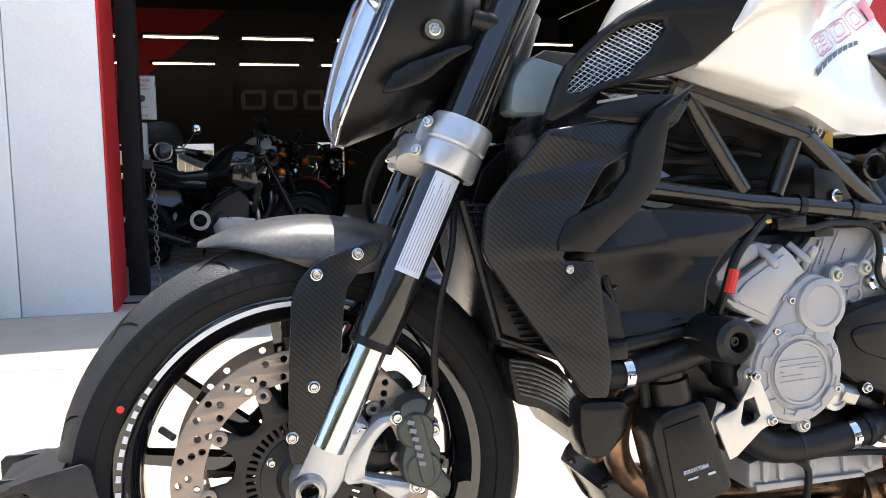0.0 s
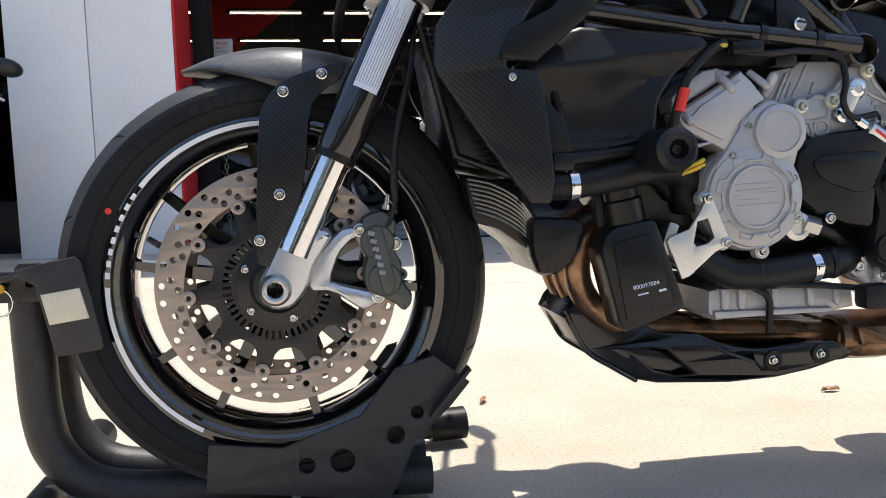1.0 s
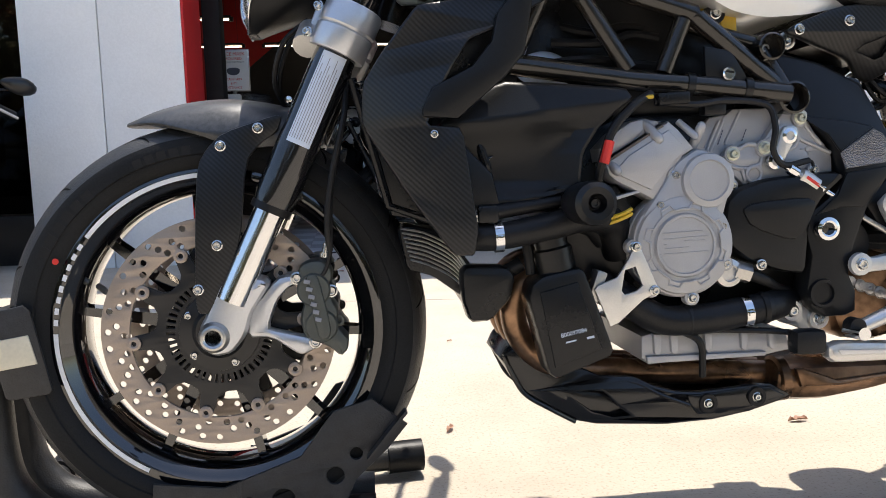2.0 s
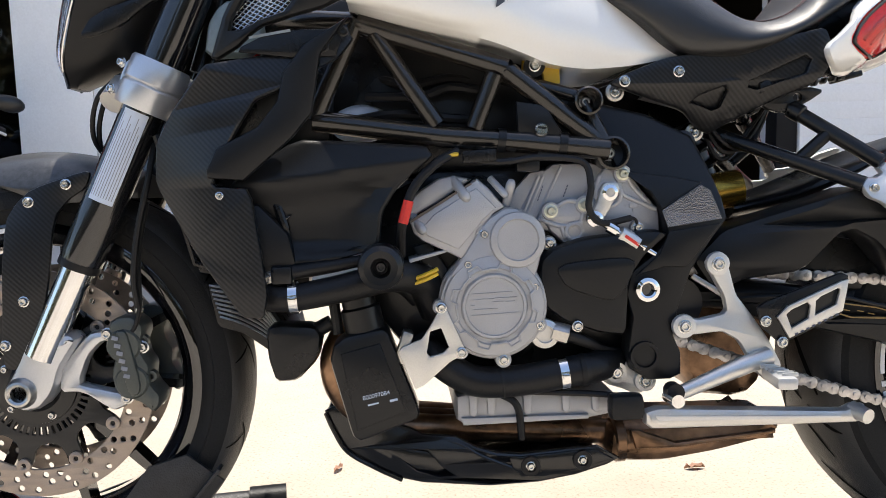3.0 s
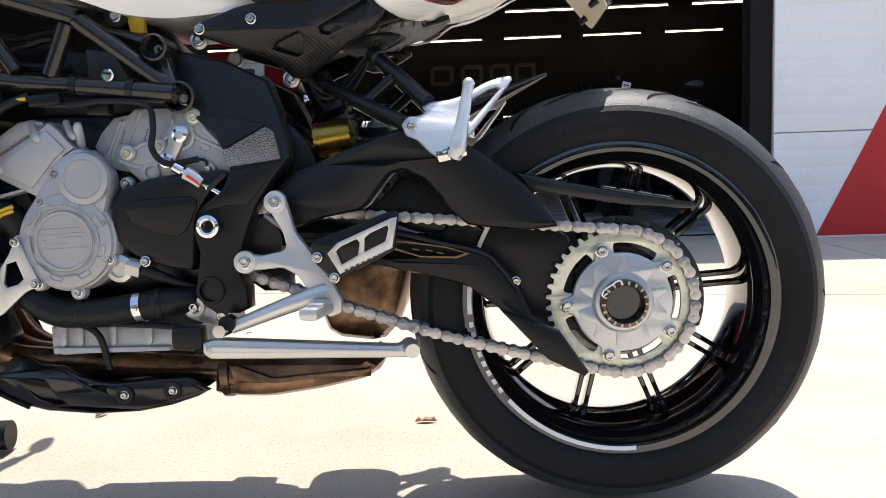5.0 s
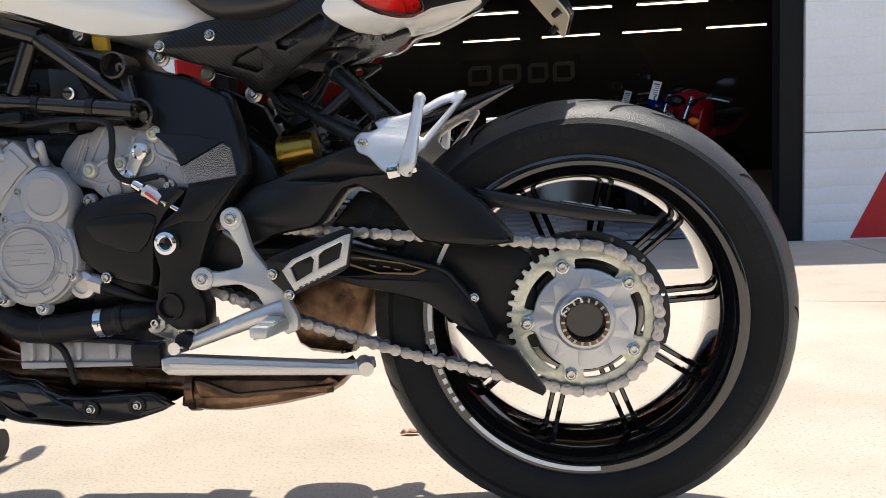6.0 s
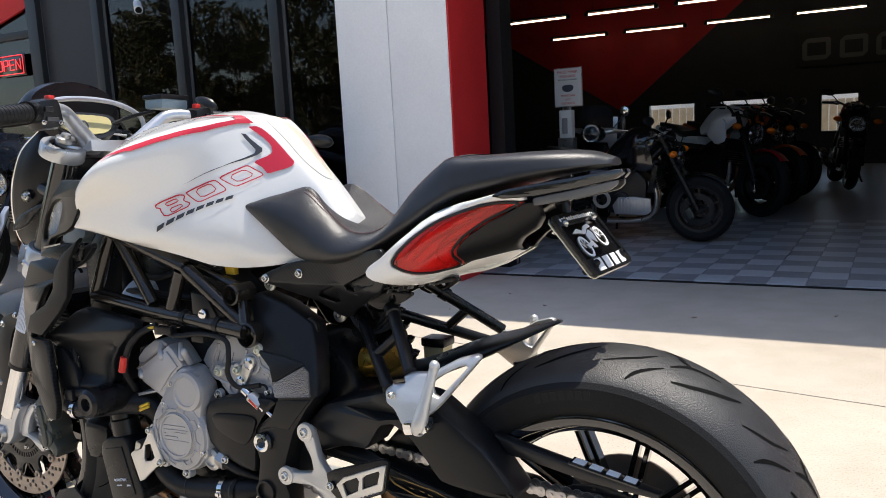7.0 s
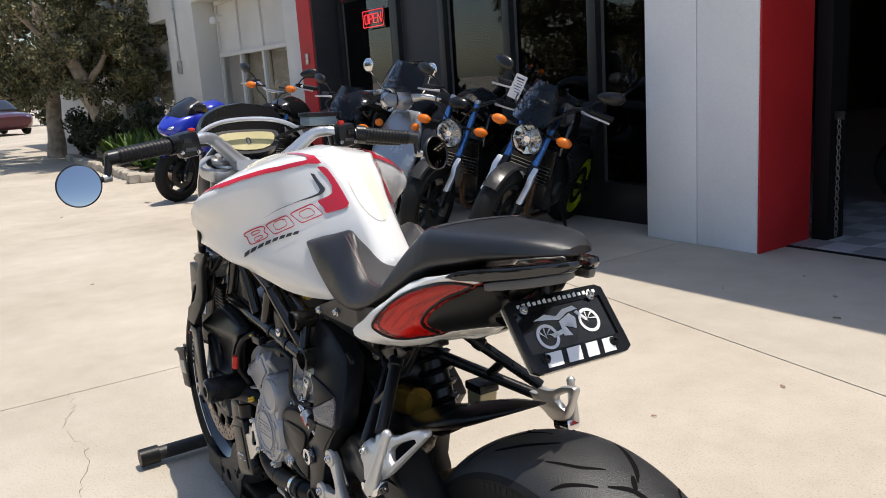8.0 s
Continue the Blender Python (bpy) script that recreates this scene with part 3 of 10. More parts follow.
# neon sign inside the shop window
sign = thing("open_sign", (-5.42, GL - 0.035, 1.76), "lit red neon open sign in the shop window", "neon sign")
for cx, strokes in ((-0.165, [[(-0.035, 0.055), (0.035, 0.055), (0.042, 0.045), (0.042, -0.045), (0.035, -0.055), (-0.035, -0.055), (-0.042, -0.045), (-0.042, 0.045), (-0.035, 0.055)]]),
                    (-0.055, [[(-0.04, -0.06), (-0.04, 0.055), (0.03, 0.055), (0.04, 0.045), (0.04, 0.005), (0.03, -0.005), (-0.04, -0.005)]]),
                    (0.055, [[(0.04, 0.055), (-0.04, 0.055), (-0.04, -0.055), (0.04, -0.055)], [(-0.04, 0.0), (0.03, 0.0)]]),
                    (0.165, [[(-0.04, -0.06), (-0.04, 0.055), (0.04, -0.055), (0.04, 0.06)]])):
    bm = bmesh.new()
    for st in strokes:
        add_tube(bm, [(cx + x, 0, z) for x, z in st], 0.0055, 6, 1, False)
    part("letter", bm, M_NEON, sign)
bm = bmesh.new()
add_tube(bm, [(-0.25, 0, -0.10), (0.25, 0, -0.10), (0.25, 0, 0.10), (-0.25, 0, 0.10), (-0.25, 0, -0.10)], 0.005, 6, 1, False)
part("tube_border", bm, M_NEON, sign)
box("backing", (0, 0.02, 0), (0.54, 0.01, 0.24), M_GLOSS, sign)
sign.matrix_basis = sign.matrix_basis @ Matrix.Scale(0.82, 4)

# old grey building going on to the side
wall("wall_old_a", -7.02, -6.62, FACE, FACE + 0.5, 0, H, M_WALLOLD, "grey white stucco wall of the next suite")
wall("wall_old_head", -10.3, -7.02, FACE, FACE + 0.5, 2.45, H, M_WALLOLD, "grey white stucco wall over the windows")
wall("wall_old_b", -11.7, -10.3, FACE, FACE + 0.5, 0, H, M_WALLOLD, "grey white stucco pier")
wall("wall_old_head_b", -15.2, -11.7, FACE, FACE + 0.5, 2.35, H, M_WALLOLD, "grey white stucco wall over the windows")
wall("wall_old_c", -24, -15.2, FACE, FACE + 0.5, 0, H, M_WALLOLD, "grey white stucco wall")


def framed_windows(name, x0, x1, z0, z1, n, yy, label):
    w = tagged(new(name), label, "window", kind="structure")
    zs = z0 + (z1 - z0) * 0.68
    for i in range(n + 1):
        x = x0 + (x1 - x0) * i / n
        box("mullion", (x, yy, (z0 + z1) / 2), (0.06, 0.06, z1 - z0), M_WALLOLD, w)
    for z in (z0, zs, z1):
        box("rail", ((x0 + x1) / 2, yy, z), (x1 - x0, 0.075, 0.06), M_WALLOLD, w)
    for i in range(n):
        xa = x0 + (x1 - x0) * (i + 0.5) / n
        p = box("pane", (xa, yy + 0.01, (z0 + zs) / 2), ((x1 - x0) / n - 0.06, 0.008, zs - z0 - 0.06), M_CLEAR, w, bevel=0)
        p.visible_shadow = False
        box("blind", (xa, yy + 0.10, (z0 + zs) / 2), ((x1 - x0) / n - 0.04, 0.012, zs - z0), M_BLIND, w, "tan drawn blind", 0)
        box("upper_panel", (xa, yy + 0.01, (z1 + zs) / 2), ((x1 - x0) / n - 0.06, 0.02, z1 - zs - 0.06), M_WALLOLD, w, bevel=0)
    return w


framed_windows("window_2", -10.25, -7.72, 0.06, 2.42, 3, FACE + 0.36, "grey framed office windows with painted upper panels")
framed_windows("window_3", -15.15, -11.75, 0.06, 2.32, 3, FACE + 0.36, "grey framed office windows with painted upper panels")
# added back wall, out of sight behind the blinds
wall("wall_office_back", -15.5, -7.0, 7.0, 7.1, 0, H, M_GREYWALL, "added grey wall closing the unseen office behind its windows")
d3 = tagged(new("door_3"), "grey white closed office door", "door", kind="structure")
box("leaf", (-7.37, FACE + 0.36, 1.0), (0.66, 0.05, 1.98), M_WALLOLD, d3)
box("panel_over", (-7.37, FACE + 0.36, 2.22), (0.66, 0.05, 0.42), M_FENCE, d3, "tan board over the door")
box("handle", (-7.63, FACE + 0.32, 1.0), (0.02, 0.04, 0.14), M_STEEL, d3)
sg = thing("suite_sign", (-7.25, FACE + 0.325, 2.15), "white suite sign with red marks", "sign")
box("board", (0, 0, 0), (0.34, 0.012, 0.16), M_SIGN, sg)
for i in range(5):
    box("mark", (-0.12 + i * 0.052 + (0.03 if i > 3 else 0), -0.008, 0), (0.034, 0.004, 0.085), M_SIGNRED, sg, bevel=0)
sc = thing("security_camera", (-10.1, FACE + 0.28, 2.2), "small white security camera on the wall", "camera")
lathe("mount", [(0, 0), (0.05, 0), (0.05, 0.05), (0.02, 0.08), (0, 0.08)], (0, 0.08, 0), M_SIGN, sc, axis=(0, -1, 0), n=14)
lathe("head", [(0, 0), (0.035, 0.01), (0.05, 0.05), (0.05, 0.09), (0.03, 0.11), (0, 0.11)], (0, -0.05, 0.03), M_SIGN, sc, axis=(0, 0, -1), n=16)
sc = thing("security_camera", (-3.60, GL - 0.06, 2.07), "small white bullet camera hanging before the shop window", "camera")
tube("bracket", [(0, 0.04, 0.10), (0, -0.03, 0.08), (0.01, -0.05, 0.03)], 0.012, M_SIGN, sc, n=8)
tube("body", [(0.0, -0.03, 0.02), (0.09, -0.10, -0.05)], [0.030, 0.034], M_SIGN, sc, n=14)
tube("lens", [(0.09, -0.10, -0.05), (0.094, -0.103, -0.053)], 0.026, M_GLOSS, sc, n=14)
cd = thing("conduit", (-11.15, FACE - 0.02, 0), "grey steel conduit with a switch box on the pier", "conduit")
tube("pipe", [(0, 0, 1.5), (0, 0, 3.9)], 0.014, M_STEEL, cd)
box("switch_box", (0, -0.01, 1.55), (0.09, 0.06, 0.2), M_STEEL, cd)

# ---------- inside the open shop ----------
wall("wall_inside_partition", -1.60, -1.49, FACE + 0.52, 4.7, 0, CEIL, M_BLACKWALL, "black inner wall beside the door")
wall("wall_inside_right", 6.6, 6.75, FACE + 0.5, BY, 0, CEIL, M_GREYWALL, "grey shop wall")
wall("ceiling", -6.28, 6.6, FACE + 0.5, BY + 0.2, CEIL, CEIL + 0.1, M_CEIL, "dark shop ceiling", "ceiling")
inner = wall("floor", -6.28, 6.6, FACE + 0.30, BY, -0.02, 0.002, M_TILEG, "grey shop floor", "floor", 0)
bw = tagged(new("wall_back"), "black back wall with a red and a grey painted field and small windows", "wall", kind="structure")
wins = ((-2.6, -1.7), (-1.25, -0.35), (0.47, 1.09), (1.56, 2.11))
W0, W1 = 0.58, 1.25
holes = [[(a, W0), (b, W0), (b, W1), (a, W1)] for a, b in wins]
part("wall_body", plate_bm([[(-6.4, 0), (6.75, 0), (6.75, CEIL), (-6.4, CEIL)]] + holes, BY + 0.1, 0.2), M_BLACKWALL, bw)
part("red_field", plate_bm([[(-6.2, CEIL - 0.01), (-6.2, 3.06), (-3.12, 1.15), (-0.02, CEIL - 0.01)]], BY - 0.006, 0.004), M_REDWALL, bw, "red painted field")
part("grey_field", plate_bm([[(2.55, CEIL - 0.01), (4.12, 1.39), (5.3, 0.01), (6.58, 0.01), (6.58, CEIL - 0.01)]], BY - 0.006, 0.004), M_GREYWALL, bw, "grey painted field")
part("grey_field", plate_bm([[(-6.2, 3.0), (-3.22, 1.14), (-3.6, 0.7), (-6.2, 0.7)]], BY - 0.006, 0.004), M_GREYWALL, bw, "grey painted field")
for i, (a, b) in enumerate(wins):
    w = tagged(new("window_%d" % (4 + i)), "small back window looking on a fence in the sun", "window", kind="structure")
    for zz in (W0, W1):
        box("rail", ((a + b) / 2, BY + 0.05, zz), (b - a + 0.04, 0.12, 0.04), M_DOORFRAME, w)
    for xx in (a, b):
        box("stile", (xx, BY + 0.05, (W0 + W1) / 2), (0.04, 0.12, W1 - W0), M_DOORFRAME, w)
    p = box("pane", ((a + b) / 2, BY + 0.08, (W0 + W1) / 2), (b - a, 0.006, W1 - W0), M_CLEAR, w, bevel=0)
    p.visible_shadow = False
bf = tagged(new("fence"), "tan board fence in the sun behind the building", "fence", kind="structure")
for i in range(56):
    box("board", (-4.2 + i * 0.16, 18.6, 0.6), (0.14, 0.03, 1.2), M_FENCE, bf)
wall("wall_beyond", -8, 9, 24.0, 24.3, 0, 1.55, M_WALLOLD, "pale distant building behind the fence")
ban = thing("banner", (1.19, BY - 0.03, 2.04), "dark grey banner with pale angular emblem", "banner")
box("cloth", (0, 0, 0), (2.28, 0.012, 0.6), M_BANNER, ban)
for x0, x1 in ((-1.02, -0.56), (-0.42, 0.02), (0.14, 0.54), (0.62, 1.04)):
    part("emblem_block", plate_bm([chaikin([(x0, -0.19), (x1 - 0.08, -0.19), (x1, -0.11), (x1, 0.19), (x0 + 0.08, 0.19), (x0, 0.11)], 1, 0.1), [(x0 + 0.08, -0.11), (x1 - 0.08, -0.11), (x1 - 0.08, 0.11), (x0 + 0.08, 0.11)]], -0.010, 0.003), M_BANNERLOGO, ban)
# hanging light tubes
tubes = []
for yy, zz, xs in ((11.6, 2.65, (-3.5, -2.09, -0.69, 0.69, 2.09, 3.5, 4.9)), (14.2, 2.60, (-3.7, -2.25, -0.79, 0.68, 2.13, 3.58, 5.06))):
    for x in xs:
        if not tubes:
            lamp = thing("ceiling_light", (x, yy, zz), "lit white strip light hanging under the dark ceiling", "strip light", "strip lights")
            tube("tube", [(-0.52, 0, 0), (0.52, 0, 0)], 0.016, M_TUBE, lamp, n=8)
            box("end_cap", (-0.55, 0, 0.005), (0.06, 0.06, 0.06), M_DOORFRAME, lamp)
            box("end_cap", (0.55, 0, 0.005), (0.06, 0.06, 0.06), M_DOORFRAME, lamp)
            box("housing", (0, 0, 0.045), (1.1, 0.06, 0.03), M_DOORFRAME, lamp)
            for sx in (-0.45, 0.45):
                tube("wire", [(sx, 0, 0.05), (sx, 0, CEIL - 2.59)], 0.003, M_DOORFRAME, lamp, n=5)
            tubes.append(lamp)
        else:
            tubes.append(copy_thing(tubes[0], pose(x, yy, zz)))

# notice board on a post
ns = thing("notice_stand", (-0.72, 5.5, 0), "steel post with a white notice and a hand gel dispenser", "sign stand")
tube("post", [(0, 0.02, 0.03), (0, 0.02, 1.2)], 0.016, M_STEEL, ns)
lathe("foot", [(0, 0), (0.16, 0), (0.16, 0.012), (0.03, 0.03), (0, 0.03)], (0, 0.02, 0), M_STEEL, ns, axis=(0, 0, 1))
bd = box("board", (0.0, 0, 1.26), (0.235, 0.012, 0.31), M_SIGN, ns)
box("frame_edge", (0, 0.006, 1.26), (0.25, 0.01, 0.325), M_STEEL, ns)
for words, z, s, m in (("FACE MASK", 1.385, 0.036, M_SIGNRED), ("REQUIRED", 1.350, 0.030, M_SIGNRED), ("BEYOND THIS POINT", 1.322, 0.018, M_INK), ("MAINTAIN", 1.190, 0.026, M_SIGNRED), ("6 FT", 1.158, 0.026, M_SIGNRED), ("DISTANCE", 1.126, 0.026, M_SIGNRED)):
    part("words", text_bm(words, s, Matrix.Translation((0, -0.0075, z)) @ SIDE, 0.0005), m, bd)
part("mask_sign", plate_bm([chaikin([(-0.05, 1.28), (0.05, 1.28), (0.05, 1.24), (0.02, 1.222), (-0.02, 1.222), (-0.05, 1.24)], 2)], -0.008, 0.002), M_INK, bd)
box("dispenser", (0.0, -0.05, 0.95), (0.11, 0.09, 0.24), M_SIGN, ns, "white hand gel dispenser", 0.012)
box("nozzle", (0.0, -0.10, 0.94), (0.045, 0.012, 0.13), M_TILEG, ns)
box("drip_tray", (0, -0.05, 0.79), (0.13, 0.11, 0.10), M_STEEL, ns)

# pull chain by the door track
ch = thing("pull_chain", (-0.50, FACE + 0.5, 0), "dark hanging pull chain by the door", "chain")
for i in range(23):
    bm = bmesh.new()
    add_tube(bm, [(0.011 * math.cos(a) * (1 if i % 2 else 0), 0.011 * math.cos(a) * (0 if i % 2 else 1), 0.72 - i * 0.030 + 0.019 * math.sin(a)) for a in (math.tau * j / 8 for j in range(9))], 0.0035, 5, 1, False)
    part("link", bm, M_CHAINDARK, ch)
box("hook", (-0.06, 0.06, 0.75), (0.12, 0.02, 0.05), M_DOORFRAME, ch)

wall("door_threshold", -0.67, 2.64, FACE + 0.265, FACE + 0.298, -0.01, 0.006, M_TRACK, "dark steel threshold strip across the door opening", "threshold", 0.002)
# checker tiles near the door
bm = bmesh.new()
add_box(bm, (0, 0, 0.004), (0.197, 0.197, 0.008), 0.001)
tile_me = {}
for key, mt in (("w", M_TILEW), ("g", M_TILEG)):
    me = bpy.data.meshes.new("tile")
    bm.to_mesh(me)
    me.materials.append(mt)
    tile_me[key] = me
bm.free()
for i in range(19):
    for j in range(15):
        o = new("tile", tile_me["w" if (i + j) % 2 else "g"])
        o.parent = inner
        o.matrix_basis = pose(-1.0 + i * 0.2, FACE + 0.41 + j * 0.2, 0.002)

# ---------- the motorcycle ----------
# built upright about y = 0, front axle at x = 0; it leans a little in its chock
bike = thing("motorcycle", (0, -0.013, 0), "white and black naked sport motorcycle held upright in a wheel chock", "motorcycle", rx=-2.3)
FX, FZ, RX, RZ = -0.003, 0.325, 1.375, 0.315


def tyre_radius(R, w, d, y):
    return R - d * (1 - math.sqrt(max(0.0, 1 - (y / w) ** 2)))


def build_tyre(parent, cx, cz, R, w, d, rim_r, rim_w):
    edge = w * 0.93
    side = []
    for s in (-1, 1):
        re = tyre_radius(R, w, d, edge)
        side.append([(rim_r, s * rim_w), (rim_r + 0.006, s * (rim_w + 0.006)), (rim_r + 0.018, s * (rim_w + 0.012)), (rim_r + 0.021, s * (rim_w + 0.0118)),
                     ((rim_r + re) / 2, s * (w * 0.995)), (re - 0.008, s * (w * 0.99)), (re, s * edge)])
    tyre = part("tyre", add_lathe(add_lathe(bmesh.new(), side[0], (cx, 0, cz), (0, 1, 0), 96), side[1], (cx, 0, cz), (0, 1, 0), 96), M_TYRE, parent, "black rubber sidewall")
    prof = [(tyre_radius(R, w, d, edge * math.sin(a)), edge * math.sin(a)) for a in (math.pi / 2 * i / 10 for i in range(-10, 11))]
    part("tread", add_lathe(bmesh.new(), prof, (cx, 0, cz), (0, 1, 0), 128), M_TREAD, tyre, "scuffed grey tread")
    return tyre


def groove(bm, cx, cz, R, w, d, pts, width):
    """A flat strip on the tread, coloured as a cut's shade, along points (angle, y)."""
    line = spline([(a, y, 0) for a, y in pts], 4)
    rows = []
    for i, p in enumerate(line):
        q0, q1 = line[max(i - 1, 0)], line[min(i + 1, len(line) - 1)]
        da, dy = (q1.x - q0.x) * R, q1.y - q0.y
        L = math.hypot(da, dy) or 1
        f = width * math.sin(math.pi * (0.12 + 0.76 * i / (len(line) - 1)))
        na, ny = -dy / L * f / R, da / L * f
        row = []
        for s in (-1, 1):
            a, y = p.x + s * na, p.y + s * ny
            r = tyre_radius(R, w, d, y) + 0.0006
            row.append(bm.verts.new((cx + r * math.cos(a), y, cz + r * math.sin(a))))
        rows.append(row)
    for a, b in zip(rows, rows[1:]):
        bm.faces.new((a[0], a[1], b[1], b[0]))


def spoke(bm, cx, cz, a, r0, r1, w0, w1, t, y, shift=0.0):
    u, v = Vector((math.cos(a), 0, math.sin(a))), Vector((-math.sin(a), 0, math.cos(a)))
    c = Vector((cx, y, cz))
    q = []
    for r, ww in ((r0, w0), (r1, w1)):
        for yy in (-t, t):
            for s in (-1, 1):
                q.append(bm.verts.new(c + u * r + v * (s * ww + shift) + Vector((0, yy, 0))))
    for f in ((0, 1, 3, 2), (4, 6, 7, 5), (0, 4, 5, 1), (2, 3, 7, 6), (0, 2, 6, 4), (1, 5, 7, 3)):
        bm.faces.new([q[i] for i in f])


def raised_bars(parent, name, cx, cz, r, y, a0, a1, n, h, mat, fill=0.72, t=0.0008, skew=0.0):
    """Plain raised marks where letters run round a wheel."""
    for i in range(n):
        bm = bmesh.new()
        b0 = a0 + (a1 - a0) * (i + (1 - fill) / 2) / n
        b1 = a0 + (a1 - a0) * (i + 1 - (1 - fill) / 2) / n
        loops = []
        for yy in (y, y - t):
            q = []
            for rr in (r - h / 2, r + h / 2):
                for k in range(4):
                    a = b0 + (b1 - b0) * (k if rr < r else 3 - k) / 3 + (skew * (rr - r))
                    q.append(bm.verts.new((cx + rr * math.cos(a), yy, cz + rr * math.sin(a))))
            loops.append(q)
        bm.faces.new(loops[1])
        for k in range(8):
            bm.faces.new((loops[0][k], loops[0][(k + 1) % 8], loops[1][(k + 1) % 8], loops[1][k]))
        part(name, bm, mat, parent)


def arc_band(parent, name, cx, cz, r0, r1, y, a0, a1, mat, label=""):
    return part(name, add_lathe(bmesh.new(), [(r0, y), (r0, y - 0.0008), (r1, y - 0.0008), (r1, y)], (cx, 0, cz), (0, 1, 0), 40, a0, a1), mat, parent, label)


# lathe angles about +y run from +x towards -z
def la(deg):
    return -radians(deg)


# front wheel
bm = bmesh.new()
add_lathe(bm, [(0.222, -0.046), (0.222, -0.051), (0.216, -0.053), (0.210, -0.052), (0.205, -0.046), (0.196, -0.040), (0.190, -0.028), (0.188, 0), (0.190, 0.028), (0.196, 0.040), (0.205, 0.046), (0.210, 0.052), (0.216, 0.053), (0.222, 0.051), (0.222, 0.046)], (FX, 0, FZ), (0, 1, 0), 96)
add_lathe(bm, [(0.0, -0.05), (0.035, -0.05), (0.05, -0.03), (0.05, 0.03), (0.035, 0.05), (0, 0.05)], (FX, 0, FZ), (0, 1, 0), 40)
fwheel = part("front_wheel", bm, M_WHEEL, bike, "gloss black cast front wheel with thin spokes")
for i in range(10):
    bm = bmesh.new()
    spoke(bm, FX, FZ, radians(29 + 36 * i + (2.5 if i % 2 else -2.5)), 0.03, 0.194, 0.011, 0.0055, 0.016, 0)
    part("spoke", bm, M_WHEEL, fwheel)
ftyre = build_tyre(fwheel, FX, FZ, 0.287, 0.0615, 0.036, 0.219, 0.047)
for i in range(14):
    a = math.tau * i / 14
    for s in (-1, 1):
        for line, wd in (([(a, s * 0.008), (a + 0.10, s * 0.018), (a + 0.20, s * 0.036)], 0.0022), ([(a + 0.14, s * 0.026), (a + 0.10, s * 0.040), (a + 0.07, s * 0.053)], 0.0018)):
            bm = bmesh.new()
            groove(bm, FX, FZ, 0.287, 0.0615, 0.036, line, wd)
            part("groove", bm, M_HOLLOWSHADE, ftyre)
raised_bars(ftyre, "raised_mark", FX, FZ, 0.2475, -0.0606, radians(114), radians(95), 5, 0.012, M_TYREMARK)
raised_bars(ftyre, "raised_mark", FX, FZ, 0.2475, -0.0606, radians(154), radians(128), 6, 0.013, M_TYREMARK)
lathe("red_dot", [(0, 0), (0.0042, 0), (0.0042, 0.0010), (0, 0.0010)], (-0.208, -0.0608, 0.430), M_REDTAG, ftyre, axis=(0, -1, 0), n=14)
arc_band(fwheel, "rim_stripe", FX, FZ, 0.2105, 0.2165, -0.0535, la(141), la(88), M_SIGN, "white rim tape")
arc_band(fwheel, "rim_stripe", FX, FZ, 0.2105, 0.2165, -0.0535, la(241), la(178), M_SIGN, "white rim tape")
raised_bars(fwheel, "rim_mark", FX, FZ, 0.2135, -0.0535, radians(176), radians(143), 8, 0.0055, M_SIGN, 0.55)
tube("valve", [(-0.17, -0.012, FZ + 0.065), (-0.155, -0.028, FZ + 0.058)], 0.0045, M_STEEL, fwheel)

# discs, carriers and their buttons, one on each side
for s in (-1, 1):
    y = 0.048 * s
    holes = [ring(FX, FZ, 0.1195, 72)]
    for i in range(36):
        for j, r in enumerate((0.127, 0.137, 0.148)):
            a = math.tau * (i + j / 3 + (0.12 if i % 2 else 0)) / 36
            if (i * 3 + j) % 4 != 3:
                holes.append(ring(FX + r * math.cos(a), FZ + r * math.sin(a), 0.0044, 10))
    disc = plate("brake_disc", ring(FX, FZ, 0.157, 96), y, 0.0045, M_DISC, fwheel, "drilled bronze grey brake disc", holes, 0.0004)
    cuts, star = [], []
    for i in range(10):
        a = math.tau * i / 10 + 0.1
        for da, r in ((-0.20, 0.0855), (-0.125, 0.093), (-0.085, 0.113), (0.0, 0.1185), (0.085, 0.113), (0.125, 0.093), (0.20, 0.0855), (0.31, 0.084)):
            star.append((FX + r * math.cos(a + da), FZ + r * math.sin(a + da)))
    for i in range(48):
        a = math.tau * i / 48
        cuts.append([(FX + r * math.cos(a + da), FZ + r * math.sin(a + da)) for r, da in ((0.060, -0.03), (0.071, -0.03), (0.071, 0.03), (0.060, 0.03))])
    carrier = plate("disc_carrier", star, y, 0.006, M_ANOD, disc, "black anodised carrier with ten arms", cuts, 0.0006)
    for i in range(10):
        a = math.tau * i / 10 + 0.1
        lathe("button", [(0.0035, 0.004), (0.0035, 0.0065), (0.006, 0.0075), (0.0095, 0.0065), (0.0095, 0)], (FX + 0.1145 * math.cos(a), y, FZ + 0.1145 * math.sin(a)), M_DISC, disc, axis=(0, s, 0), n=16)
        if i % 2 == 0:
            bolt(disc, (FX + 0.046 * math.cos(a), y + 0.006 * s, FZ + 0.046 * math.sin(a)), 0.005, (0, s, 0))
    lathe("hub_cap", [(0, 0), (0.056, 0), (0.054, 0.008), (0.036, 0.012), (0.03, 0.02), (0, 0.02)], (FX, y - 0.002 * s, FZ), M_ANOD, disc, axis=(0, s, 0))

# fork legs
FD = Vector((0.47, 0, 1)).normalized()


def fork_at(z, y):
    return Vector((0.47 * (z - FZ), y, z))


